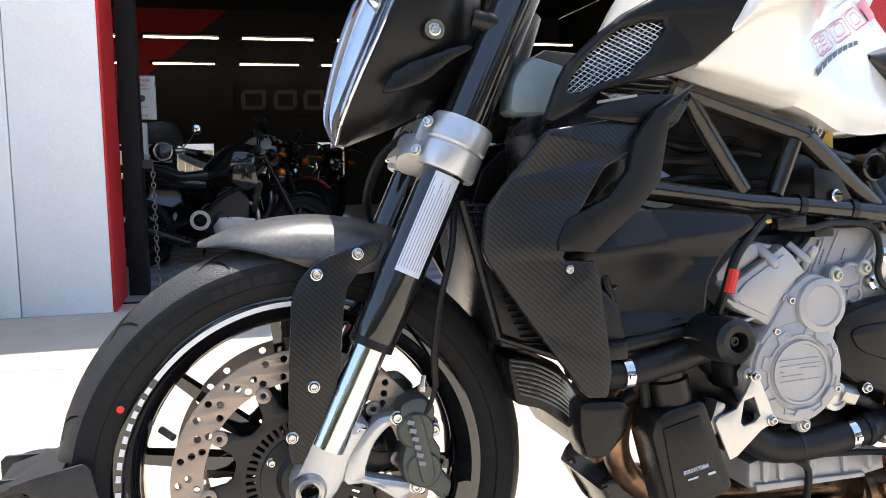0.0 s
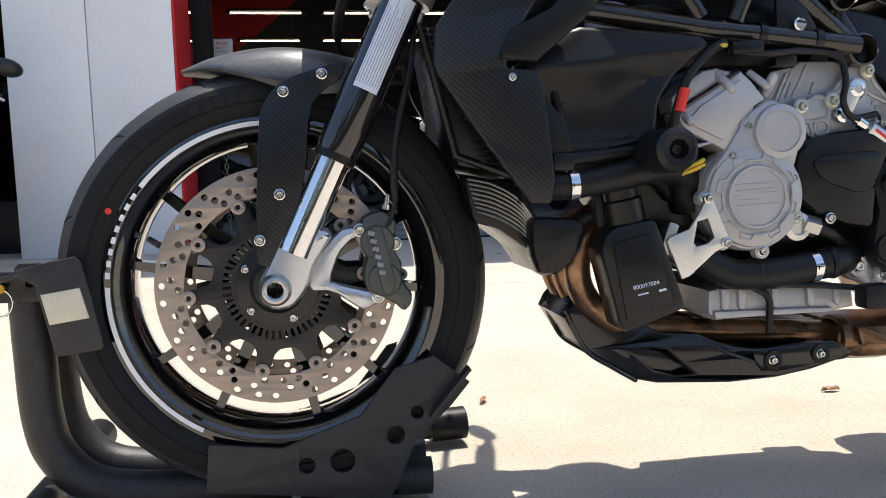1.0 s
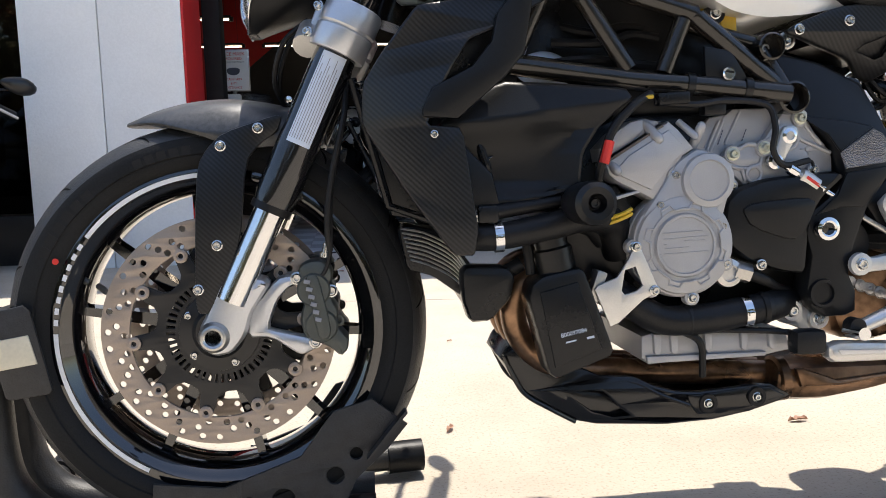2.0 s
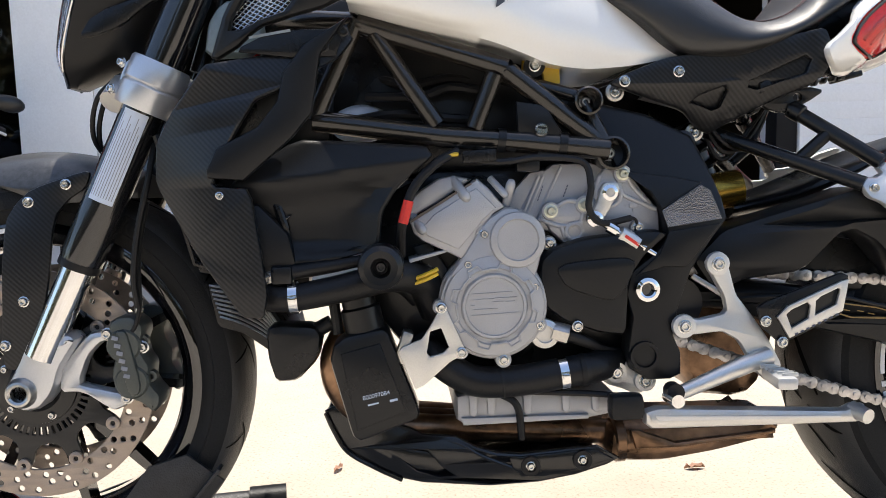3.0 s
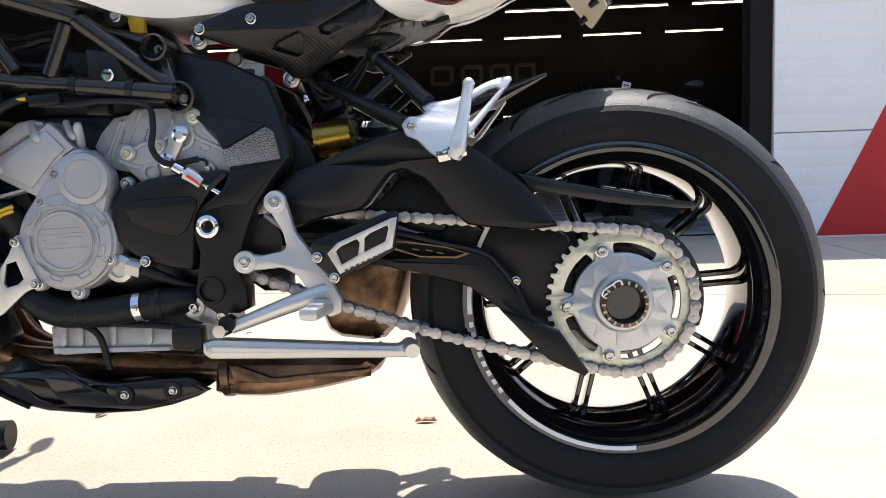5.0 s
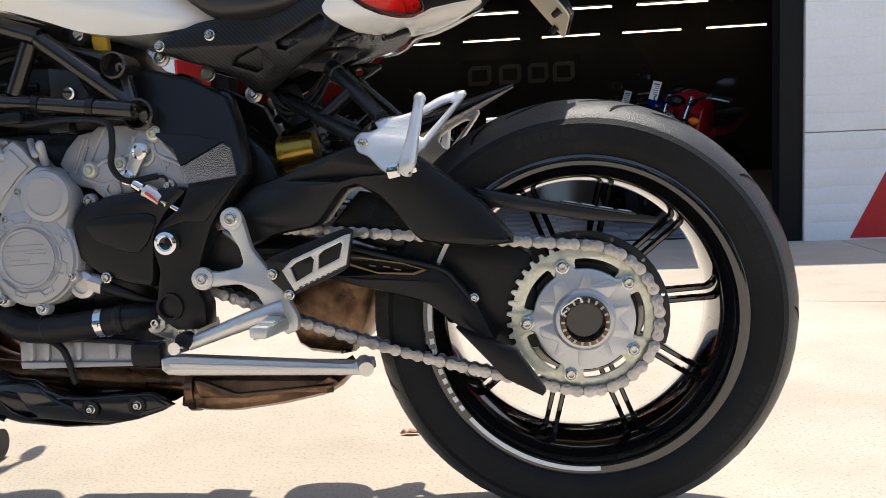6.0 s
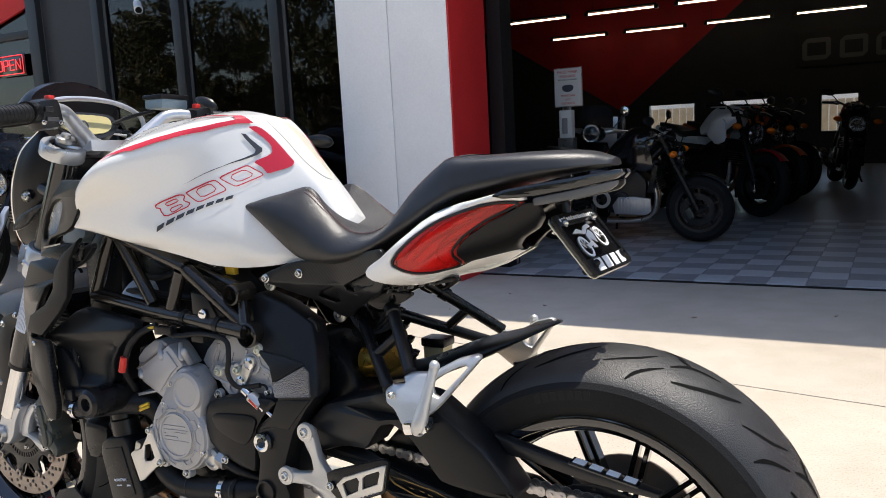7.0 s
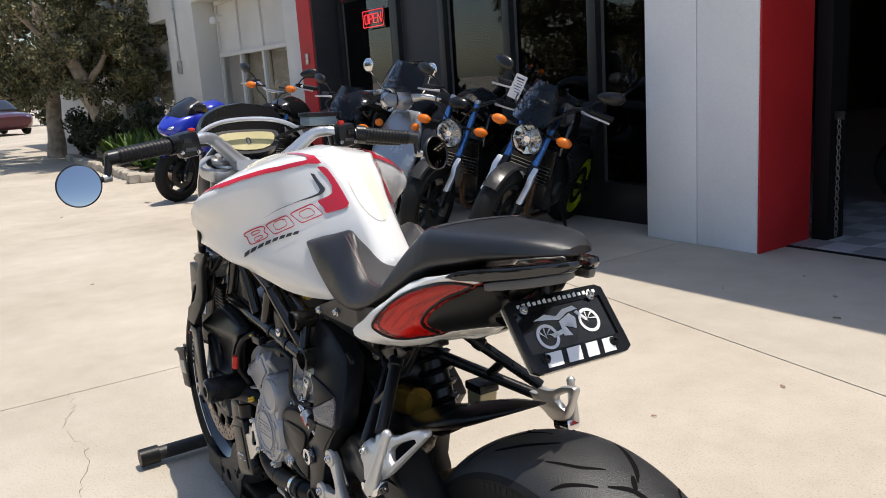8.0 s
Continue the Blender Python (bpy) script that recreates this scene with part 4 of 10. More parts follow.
for s in (-1, 1):
    y = 0.087 * s
    leg = part("fork_tube", add_tube(bmesh.new(), [fork_at(0.492, y), fork_at(0.505, y), fork_at(0.56, y), fork_at(0.60, y), fork_at(0.955, y)], [0.0265, 0.0285, 0.0285, 0.0275, 0.0275], 28, 1, False), M_GLOSS, bike, "gloss black upper fork tube")
    tube("slider", [fork_at(0.37, y), fork_at(0.50, y)], 0.0215, M_CHROME, leg, "polished steel slider", 28)
    tube("dust_seal", [fork_at(0.486, y), fork_at(0.495, y)], 0.0275, M_RUBBER, leg, n=28)
    part("lower_clamp", add_lathe(bmesh.new(), [(0.0285, 0), (0.037, 0), (0.0385, 0.003), (0.0385, 0.03), (0.036, 0.033), (0.0385, 0.036), (0.0385, 0.062), (0.036, 0.066), (0.0285, 0.066)], fork_at(0.688, y), FD, 36), M_SILVER, bike, "silver alloy fork clamp")
    lathe("fork_cap", [(0, 0.012), (0.012, 0.012), (0.013, 0.004), (0.024, 0.004), (0.027, 0), (0.027, -0.02)], fork_at(0.958, y), M_STEEL, bike, axis=FD, n=24)
    for dz in (0.012, 0.045):
        bolt(bike, fork_at(0.688 + dz, y) + Vector((-0.040, -0.012, 0.016)), 0.0055, (-0.6, -0.8, 0.2))
box("clamp_bridge", (0.165, 0, 0.725), (0.055, 0.16, 0.05), M_SILVER, bike, "silver alloy fork bridge", 0.008, tilt(0, 25, 0))
tube("clamp_ear", [(0.132, -0.085, 0.70), (0.14, -0.06, 0.725)], 0.018, M_ALLOY, bike)

# printed label wrapped on the near tube
lab = part("fork_label", add_lathe(bmesh.new(), [(0.02885, 0.0), (0.02885, 0.125)], fork_at(0.572, -0.087), FD, 14, radians(240), radians(306)), M_LABEL, bike, "silver paper label with small print")
for j in range(9):
    a = radians(243.5 + 6.8 * j)
    part("print_line", add_lathe(bmesh.new(), [(0.0290, 0.006), (0.0290, 0.118 - 0.01 * (j % 3))], fork_at(0.572, -0.087), FD, 2, a, a + radians(1.9)), M_INKPALE, lab)

# fork foot, caliper carrier, caliper
for s in (-1, 1):
    foot = plate("fork_foot", [(0.012, 0.408), (0.043, 0.401), (0.064, 0.401), (0.072, 0.391), (0.060, 0.374), (0.046, 0.353), (0.040, 0.332), (0.033, 0.318), (0.018, 0.301), (-0.005, 0.297), (-0.024, 0.310), (-0.024, 0.335), (-0.012, 0.356), (0.000, 0.384)], 0.074 * s, 0.05, M_SILVER, bike, "silver cast fork foot", (), 0.013, 1)
    plate("caliper_arm", [(0.041, 0.353), (0.079, 0.398), (0.097, 0.401), (0.107, 0.399), (0.105, 0.387), (0.094, 0.383), (0.078, 0.366), (0.065, 0.331), (0.076, 0.327), (0.132, 0.313), (0.133, 0.302), (0.110, 0.291), (0.101, 0.294), (0.068, 0.318), (0.037, 0.318)], 0.070 * s, 0.026, M_SILVER, foot, "silver cast caliper arm", (), 0.008, 1)
    lathe("axle_nut", [(0.0105, 0.002), (0.0105, 0.028), (0.0135, 0.030), (0.0165, 0.029), (0.0185, 0.024), (0.0205, 0.020), (0.0215, 0)], (FX, 0.080 * s, FZ), M_STEEL, foot, axis=(0, s, 0), n=28)
    # flat disc whose near-black colour paints the shade inside the axle hole
    lathe("axle_hole_shade", [(0, 0), (0.012, 0)], (FX, 0.099 * s, FZ), M_HOLLOWSHADE, foot, axis=(0, s, 0), n=24)
    cal = plate("brake_caliper", [(0.108, 0.411), (0.122, 0.419), (0.138, 0.420), (0.152, 0.409), (0.154, 0.397), (0.148, 0.381), (0.151, 0.366), (0.160, 0.351), (0.157, 0.333), (0.163, 0.322), (0.172, 0.311), (0.170, 0.296), (0.160, 0.287), (0.146, 0.301), (0.126, 0.309), (0.112, 0.317), (0.108, 0.343), (0.117, 0.371), (0.108, 0.386)], 0.060 * s, 0.055, M_CALIPER, bike, "grey green four piston brake caliper", (), 0.008, 1)
    for px, pz in [(0.128, 0.380), (0.136, 0.331)]:
        lathe("piston_cap", [(0.0225, 0), (0.0225, 0.008), (0.020, 0.011), (0, 0.011)], (px, 0.080 * s, pz), M_CALIPER, cal, axis=(0, s, 0), n=24)
    plate("bridge", [(0.120, 0.401), (0.131, 0.402), (0.136, 0.394), (0.149, 0.330), (0.147, 0.316), (0.138, 0.312), (0.131, 0.319), (0.121, 0.380)], 0.086 * s, 0.018, M_CALIPER, cal, "", (), 0.004, 1, 0.2)
    for px, pz in [(0.150, 0.385), (0.159, 0.336)]:
        lathe("eyelet", [(0.0075, 0), (0.0075, 0.012), (0.004, 0.012), (0.004, 0.004), (0, 0.004)], (px, 0.068 * s, pz), M_CALIPER, cal, axis=(0, s, 0), n=16)
    for px, pz in [(0.106, 0.396), (0.127, 0.309), (0.151, 0.377)]:
        bolt(cal, (px, 0.082 * s, pz), 0.007, (0, s, 0))
    if s < 0:
        d = Vector((0.24, 0, -0.97)).normalized()
        for i in range(6):
            c = Vector((0.120, -0.0962, 0.392)) + d * (i * 0.0105)
            box("raised_mark", c, (0.0085, 0.0012, 0.0056), M_INKPALE, cal, bevel=0.0006, rot=tilt(0, 14, 0))
        lathe("bleed_nipple", [(0, 0.014), (0.003, 0.014), (0.004, 0), (0.006, 0), (0.006, -0.006)], (0.143, -0.062, 0.427), M_BOLT, cal, axis=(0.2, 0, 1), n=12)
tube("brake_hose", [(0.152, -0.095, 0.432), (0.150, -0.10, 0.47), (0.158, -0.10, 0.53), (0.176, -0.10, 0.60), (0.185, -0.08, 0.66), (0.20, -0.03, 0.72)], 0.0042, M_RUBBER, bike, n=8)
tube("speed_cable", [(0.10, -0.08, 0.40), (0.135, -0.085, 0.395), (0.152, -0.09, 0.43), (0.156, -0.092, 0.50), (0.17, -0.09, 0.57)], 0.003, M_RUBBER, bike, n=8)
for pts in ([(0.135, -0.055, 0.74), (0.10, -0.05, 0.71), (0.085, -0.03, 0.66), (0.10, 0.0, 0.62)], [(0.14, -0.045, 0.74), (0.107, -0.04, 0.71), (0.09, -0.02, 0.65), (0.11, 0.02, 0.60)]):
    tube("cable", pts, 0.0035, M_RUBBER, bike, n=8)

# front mudguard and its carbon stays
mud = [(-0.118, [(-0.012, 0.607), (-0.016, 0.609), (-0.010, 0.612), (0, 0.614)]),
       (-0.075, [(-0.046, 0.606), (-0.048, 0.611), (-0.032, 0.622), (0, 0.631)]),
       (-0.02, [(-0.066, 0.592), (-0.068, 0.600), (-0.045, 0.628), (0, 0.642)]),
       (0.04, [(-0.074, 0.572), (-0.076, 0.592), (-0.052, 0.628), (0, 0.642)]),
       (0.11, [(-0.074, 0.575), (-0.076, 0.592), (-0.05, 0.617), (0, 0.628)]),
       (0.15, [(-0.06, 0.575), (-0.062, 0.588), (-0.04, 0.603), (0, 0.610)])]
bm = loft_bm(mud, True, 5, 3, True)
part("front_mudguard", bm, M_MUD, bike, "matte black carbon front mudguard")
for s in (-1, 1):
    stay = plate("mudguard_stay", [(-0.025, 0.377), (-0.020, 0.475), (-0.014, 0.550), (-0.002, 0.571), (0.019, 0.591), (0.089, 0.613), (0.097, 0.610), (0.090, 0.591), (0.066, 0.576), (0.048, 0.553), (0.037, 0.452), (0.018, 0.404), (-0.008, 0.355), (-0.022, 0.356)], 0.086 * s, 0.008, M_CARBON, bike, "carbon fibre mudguard stay", (), 0.002, 1, 0.18,
                 lambda x, y, z: (x, y + (0.012 if y < 0 else -0.012) * min(1, max(0, (z - 0.5) / 0.08)) - (0.006 if y < 0 else -0.006), z))
    for px, pz in [(0.016, 0.574), (0.065, 0.596), (0.007, 0.445), (-0.020, 0.388)]:
        k = min(1, max(0, (pz - 0.5) / 0.08))
        bolt(stay, (px, (0.096 - 0.012 * k) * s, pz), 0.0058, (0, s, 0))

# ---------- engine, frame and bodywork of the motorcycle ----------
def both(fn):
    """Runs a builder for the near (-1) and the far (+1) side."""
    for s in (-1, 1):
        fn(s)


# engine core that fills the bay; its black paints the shade between castings
core = plate("engine_core", [(0.44, 0.44), (0.46, 0.56), (0.55, 0.60), (0.70, 0.60), (0.80, 0.55), (0.84, 0.46), (0.80, 0.34), (0.60, 0.31), (0.52, 0.34)], 0, 0.19, M_SATIN, bike, "engine block coloured black for the shade between its covers", (), 0.01)
# airbox drawn wide and a block added: no bright ground through the frame
plate("airbox_core", [(0.34, 0.60), (0.35, 0.74), (0.42, 0.79), (0.52, 0.79), (0.70, 0.745), (0.78, 0.66), (0.74, 0.58)], 0.0, 0.12, M_SATIN, bike, "black airbox", (), 0.02)
plate("air_duct", [(0.31, 0.60), (0.305, 0.74), (0.36, 0.80), (0.42, 0.77), (0.41, 0.60)], 0.0, 0.17, M_SATIN, bike, "added black block that closes the gap behind the shroud", (), 0.012)
lathe("throttle_cap", [(0, 0.024), (0.022, 0.021), (0.036, 0.012), (0.040, 0)], (0.452, -0.070, 0.662), M_LABEL, bike, "pale round airbox cap", axis=(0, -0.6, 0.8), n=28)

# cylinder head cover and its ribs
head = plate("head_cover", [(0.512, 0.535), (0.539, 0.550), (0.593, 0.583), (0.599, 0.587), (0.613, 0.575), (0.634, 0.550), (0.618, 0.541), (0.614, 0.527), (0.598, 0.516), (0.594, 0.496), (0.577, 0.484), (0.567, 0.490), (0.527, 0.510), (0.517, 0.519)], -0.120, 0.05, M_CASE, bike, "grey cast cylinder head", (), 0.005)
plate("cam_cover", [(0.507, 0.554), (0.525, 0.573), (0.551, 0.589), (0.569, 0.592), (0.594, 0.587), (0.589, 0.583), (0.550, 0.559), (0.510, 0.537)], -0.112, 0.05, M_CASE, head, "pale cam cover", (), 0.006)
plate("seam_line", [(0.511, 0.536), (0.590, 0.582), (0.592, 0.580), (0.513, 0.533)], -0.1435, 0.003, M_CRACK, head, "", (), 0.0005)
for a, b, r in zip([(0.569, 0.587), (0.513, 0.544), (0.637, 0.553), (0.617, 0.587)], [(0.585, 0.562), (0.529, 0.522), (0.642, 0.581), (0.635, 0.564)], (0.0072, 0.0066, 0.0064, 0.005)):
    tube("plug_boss", [(a[0], -0.130, a[1]), (a[0] * 0.15 + b[0] * 0.85, -0.146, a[1] * 0.15 + b[1] * 0.85), (b[0], -0.144, b[1])], [r * 0.9, r, r * 0.7], M_CASE, head, n=16)
plate("raised_panel", [(0.543, 0.543), (0.597, 0.575), (0.622, 0.549), (0.605, 0.535), (0.595, 0.523), (0.573, 0.498), (0.535, 0.516), (0.526, 0.525)], -0.1465, 0.004, M_CASE, head, "", (), 0.0018)
plate("lower_fin", [(0.509, 0.487), (0.566, 0.500), (0.568, 0.497), (0.510, 0.482)], -0.118, 0.05, M_CASE, head, "", (), 0.001)
plate("lower_fin", [(0.515, 0.501), (0.537, 0.507), (0.565, 0.463), (0.557, 0.449), (0.536, 0.457)], -0.098, 0.04, M_ANOD, head, "", (), 0.004)
plate("exhaust_flange", [(0.518, 0.465), (0.533, 0.486), (0.547, 0.477), (0.554, 0.450), (0.542, 0.442)], -0.093, 0.05, M_CASE, head, "", (), 0.006)
box("cam_sensor", (0.666, -0.128, 0.602), (0.030, 0.020, 0.016), M_SATIN, head, "black sensor", 0.003)
plate("starter_cover", [(0.642, 0.553), (0.653, 0.573), (0.672, 0.593), (0.693, 0.597), (0.717, 0.591), (0.708, 0.570), (0.679, 0.552), (0.665, 0.540), (0.651, 0.540)], -0.090, 0.03, M_CASE, bike, "grey starter motor cover with a stamped plate", (), 0.004)


# clutch cover
CX, CZ = 0.616, 0.424
cov = plate("clutch_cover", ring(CX, CZ, 0.070, 56), -0.122, 0.05, M_CASE, bike, "grey cast clutch cover with an embossed emblem", (), 0.006)
lathe("cover_ring", [(0.0665, 0), (0.064, 0.006), (0.050, 0.0095), (0.048, 0.0075), (0.043, 0.0075), (0.041, 0.010), (0, 0.0105)], (CX, -0.145, CZ), M_CASE, cov, axis=(0, -1, 0), n=56)
rim = []
for i in range(8):
    for da, r in ((0.0, 0.0485), (0.20, 0.0485), (0.27, 0.0565), (0.52, 0.0565), (0.585, 0.0485)):
        a = math.tau * i / 8 + da + 0.1
        rim.append((CX + r * math.cos(a), -0.1535 if r > 0.05 else -0.1555, CZ + r * math.sin(a)))
tube("rim_facet", rim + rim[:1], 0.0016, M_CASE, cov, n=8, curved=False)
for x, z, w, h in ((-0.004, 0.0175, 0.056, 0.0016), (0.0, -0.0095, 0.060, 0.0016), (-0.024, 0.009, 0.012, 0.0016), (-0.008, 0.010, 0.016, 0.0014), (0.014, 0.011, 0.030, 0.0014), (0.004, 0.006, 0.014, 0.0014), (0.020, 0.006, 0.012, 0.0014), (-0.012, -0.003, 0.032, 0.0016), (-0.028, 0.002, 0.005, 0.0016)):
    box("emblem_bar", (CX + x, -0.1559, CZ + z), (w, 0.0016, h * 0.75), M_CASE, cov, bevel=0.0005, rot=tilt(0, -2, 0))
lathe("dish_edge", [(0.0405, 0), (0.0405, 0.0022), (0.0375, 0.0022), (0.0365, 0)], (CX, -0.1552, CZ), M_CASE, cov, axis=(0, -1, 0), n=56)
plate("cover_flange", [(CX + 0.0715 * math.cos(a), CZ + 0.0715 * math.sin(a)) for a in (math.tau * k / 60 for k in range(60))], -0.117, 0.03, M_CASE, cov, "", (), 0.003)
lobe = plate("gear_cover", [(0.597, 0.518), (0.609, 0.534), (0.634, 0.550), (0.650, 0.548), (0.663, 0.533), (0.677, 0.516), (0.680, 0.491), (0.672, 0.462), (0.664, 0.440), (0.632, 0.463), (0.567, 0.457), (0.560, 0.465), (0.576, 0.486)], -0.127, 0.046, M_CASE, bike, "grey cast gear cover", (), 0.007, 1, 0.15)
lathe("gear_cap", [(0.036, 0), (0.0345, 0.006), (0.027, 0.008), (0.0255, 0.0055), (0, 0.0055)], (0.648, -0.150, 0.508), M_CASE, lobe, axis=(0, -1, 0), n=40)
for px, pz in [(0.606, 0.516), (0.584, 0.478), (0.653, 0.535), (0.669, 0.447), (0.627, 0.353), (0.674, 0.397), (0.572, 0.366), (0.548, 0.424)]:
    lathe("bolt_boss", [(0.011, 0), (0.010, 0.012), (0, 0.012)], (px, -0.135, pz), M_CASE, cov, axis=(0, -1, 0), n=18)
    bolt(cov, (px, -0.147, pz), 0.0055)
# oil sight fitting
fit_at = [(0.683, 0.383)]
lathe("sight_fitting", [(0.020, 0), (0.019, 0.010), (0.012, 0.013), (0.011, 0.009), (0, 0.009)], (fit_at[0][0], -0.128, fit_at[0][1]), M_ALLOY, cov, axis=(0, -1, 0), n=24)
tube("sensor_nut", [(0.694, -0.130, 0.386), (0.714, -0.132, 0.380)], 0.014, M_STEEL, cov, n=6)
tube("sensor_lead", [(0.714, -0.132, 0.380), (0.737, -0.130, 0.370), (0.757, -0.120, 0.360), (0.782, -0.110, 0.352)], [0.009, 0.008, 0.006, 0.004], M_RUBBER, cov)

# rear engine covers
upper = plate("upper_case", [(0.652, 0.536), (0.656, 0.541), (0.682, 0.587), (0.704, 0.604), (0.754, 0.604), (0.770, 0.598), (0.780, 0.560), (0.760, 0.530), (0.720, 0.510), (0.672, 0.520)], -0.092, 0.03, M_CASE, bike, "grey cast upper crankcase", (), 0.004)
for a, b in (((0.684, 0.588), (0.663, 0.541)), ((0.690, 0.588), (0.668, 0.539)), ((0.714, 0.600), (0.692, 0.556))):
    tube("rib", [(a[0], -0.107, a[1]), (b[0], -0.107, b[1])], 0.0022, M_CASE, upper, n=8)
for x, z, k in ((0.689, 0.574, 5), (0.722, 0.574, 4)):
    for i in range(k):
        box("stamp", (x - 0.0016 * i, -0.1078, z - 0.0042 * i), (0.0034, 0.0006, 0.0014), M_INK, upper, bevel=0, rot=tilt(0, -68, 0))
rear = plate("gearbox_cover", [(0.678, 0.531), (0.684, 0.540), (0.692, 0.548), (0.706, 0.551), (0.720, 0.558), (0.738, 0.555), (0.760, 0.584), (0.771, 0.597), (0.792, 0.598), (0.807, 0.587), (0.815, 0.572), (0.832, 0.552), (0.842, 0.538), (0.843, 0.500), (0.717, 0.496), (0.707, 0.506), (0.697, 0.515), (0.690, 0.528), (0.680, 0.528)], -0.098, 0.04, M_CASE, bike, "grey cast gearbox cover with raised ribs", (), 0.005, 1, 0.15)
for px, pz in [(0.697, 0.542), (0.742, 0.549), (0.793, 0.588)]:
    lathe("bolt_boss", [(0.0125, 0), (0.0115, 0.006), (0, 0.006)], (px, -0.116, pz), M_CASE, rear, axis=(0, -1, 0), n=20)
    lathe("washer", [(0.0092, 0), (0.0092, 0.0015), (0, 0.0015)], (px, -0.122, pz), M_ZINC, rear, axis=(0, -1, 0), n=20)
    bolt(rear, (px, -0.1235, pz), 0.0065, mat=M_ZINC)
for px, pz in [(0.811, 0.517), (0.694, 0.500)]:
    lathe("bolt_boss", [(0.010, 0), (0.009, 0.008), (0, 0.008)], (px, -0.116, pz), M_CASE, rear, axis=(0, -1, 0), n=18)
    bolt(rear, (px, -0.124, pz), 0.0055)
for path in ([(0.684, 0.532), (0.697, 0.526), (0.711, 0.522), (0.725, 0.523), (0.740, 0.528)], [(0.763, 0.586), (0.756, 0.565), (0.737, 0.552)], [(0.786, 0.588), (0.791, 0.567), (0.797, 0.559), (0.814, 0.551), (0.838, 0.540)], [(0.800, 0.583), (0.808, 0.570), (0.825, 0.552)], [(0.742, 0.543), (0.736, 0.521)], [(0.711, 0.522), (0.716, 0.506)], [(0.686, 0.538), (0.695, 0.546), (0.708, 0.549), (0.720, 0.555), (0.738, 0.552)]):
    tube("rib", [(x, -0.1180, z) for x, z in path], 0.0032, M_CASE, rear, n=8)
for cx, cz, cr in ((0.728, 0.514, 0.013), (0.774, 0.562, 0.019)):
    lathe("raised_ring", [(cr, 0), (cr, 0.004), (cr - 0.003, 0.005), (cr - 0.005, 0.004), (cr - 0.005, 0)], (cx, -0.1175, cz), M_CASE, rear, axis=(0, -1, 0), n=28)
for dx, dz, w, h in ((0, 0, 0.010, 0.006), (-0.009, 0, 0.006, 0.0014), (0.009, 0, 0.006, 0.0014), (0, 0.006, 0.002, 0.005), (0, -0.006, 0.002, 0.005)):
    box("cast_mark", (0.807 + dx, -0.1185, 0.546 + dz), (w, 0.0022, h), M_CASE, rear, bevel=0.0006)
tube("speed_lead", [(0.770, -0.126, 0.525), (0.790, -0.128, 0.529), (0.806, -0.126, 0.529), (0.811, -0.124, 0.520)], 0.0022, M_RUBBER, rear, n=8)
scover = plate("sprocket_cover", [(0.679, 0.479), (0.694, 0.494), (0.735, 0.507), (0.830, 0.515), (0.848, 0.508), (0.815, 0.480), (0.796, 0.451), (0.790, 0.377), (0.754, 0.382), (0.710, 0.398), (0.685, 0.417), (0.675, 0.439)], -0.120, 0.05, M_MATTE, bike, "matte black sprocket cover", (), 0.010, 1, 0.12)
plate("cover_panel", [(0.697, 0.467), (0.712, 0.476), (0.788, 0.481), (0.803, 0.473), (0.787, 0.437), (0.769, 0.423), (0.711, 0.443)], -0.146, 0.006, M_MATTE, scover, "", (), 0.0028, 1)
bolt(scover, (*[(0.724, 0.393)][0][:1], -0.146, [(0.724, 0.393)][0][1]), 0.006)

# gear shift linkage with sensor
lk = plate("shift_arm", [(0.762, 0.570), (0.768, 0.578), (0.784, 0.577), (0.788, 0.567), (0.777, 0.550), (0.765, 0.526), (0.752, 0.521), (0.744, 0.530), (0.755, 0.547)], -0.124, 0.010, M_ALLOY, bike, "alloy gear shift arm", (), 0.003, 1)
for px, pz in [(0.774, 0.564), (0.754, 0.530)]:
    lathe("pivot_cap", [(0.011, 0), (0.0105, 0.007), (0.006, 0.009), (0.005, 0.005), (0, 0.005)], (px, -0.122, pz), M_CHROME, lk, axis=(0, -1, 0), n=20)
a, b = [(0.758, 0.527), (0.830, 0.482)]
A, B = Vector((a[0], -0.136, a[1])), Vector((b[0], -0.138, b[1]))
rod = tube("shift_rod", [A, B], 0.0042, M_CHROME, bike, "polished shift rod")
for f0, f1, r, m in ((0.14, 0.30, 0.0075, M_CHROME), (0.36, 0.68, 0.0105, M_ALLOY), (0.70, 0.80, 0.0078, M_CHROME)):
    tube("sensor_body" if r > 0.01 else "lock_nut", [A.lerp(B, f0), A.lerp(B, f1)], r, m, rod, n=16)
box("red_band", A.lerp(B, 0.5) + Vector((0.003, -0.0102, -0.003)), (0.022, 0.001, 0.004), M_REDTAG, rod, bevel=0, rot=tilt(0, 36, 0))

# sump, lower hoses and clamps
sump = plate("sump", [(0.566, 0.300), (0.590, 0.306), (0.747, 0.298), (0.778, 0.296), (0.782, 0.268), (0.745, 0.262), (0.640, 0.262), (0.580, 0.258), (0.566, 0.268)], 0, 0.235, M_CASE, bike, "grey cast sump", (), 0.008)
for i, x in enumerate((0.588, 0.612, 0.660, 0.712, 0.752)):
    plate("sump_boss", [(x - 0.006, 0.302 - i * 0.001), (x + 0.006, 0.302 - i * 0.001), (x + 0.005, 0.276), (x, 0.272), (x - 0.005, 0.276)], -0.118, 0.012, M_CASE, sump, "", (), 0.003)
plate("sump_ledge", [(0.572, 0.272), (0.742, 0.270), (0.742, 0.264), (0.574, 0.262)], -0.119, 0.010, M_CASE, sump, "", (), 0.002)
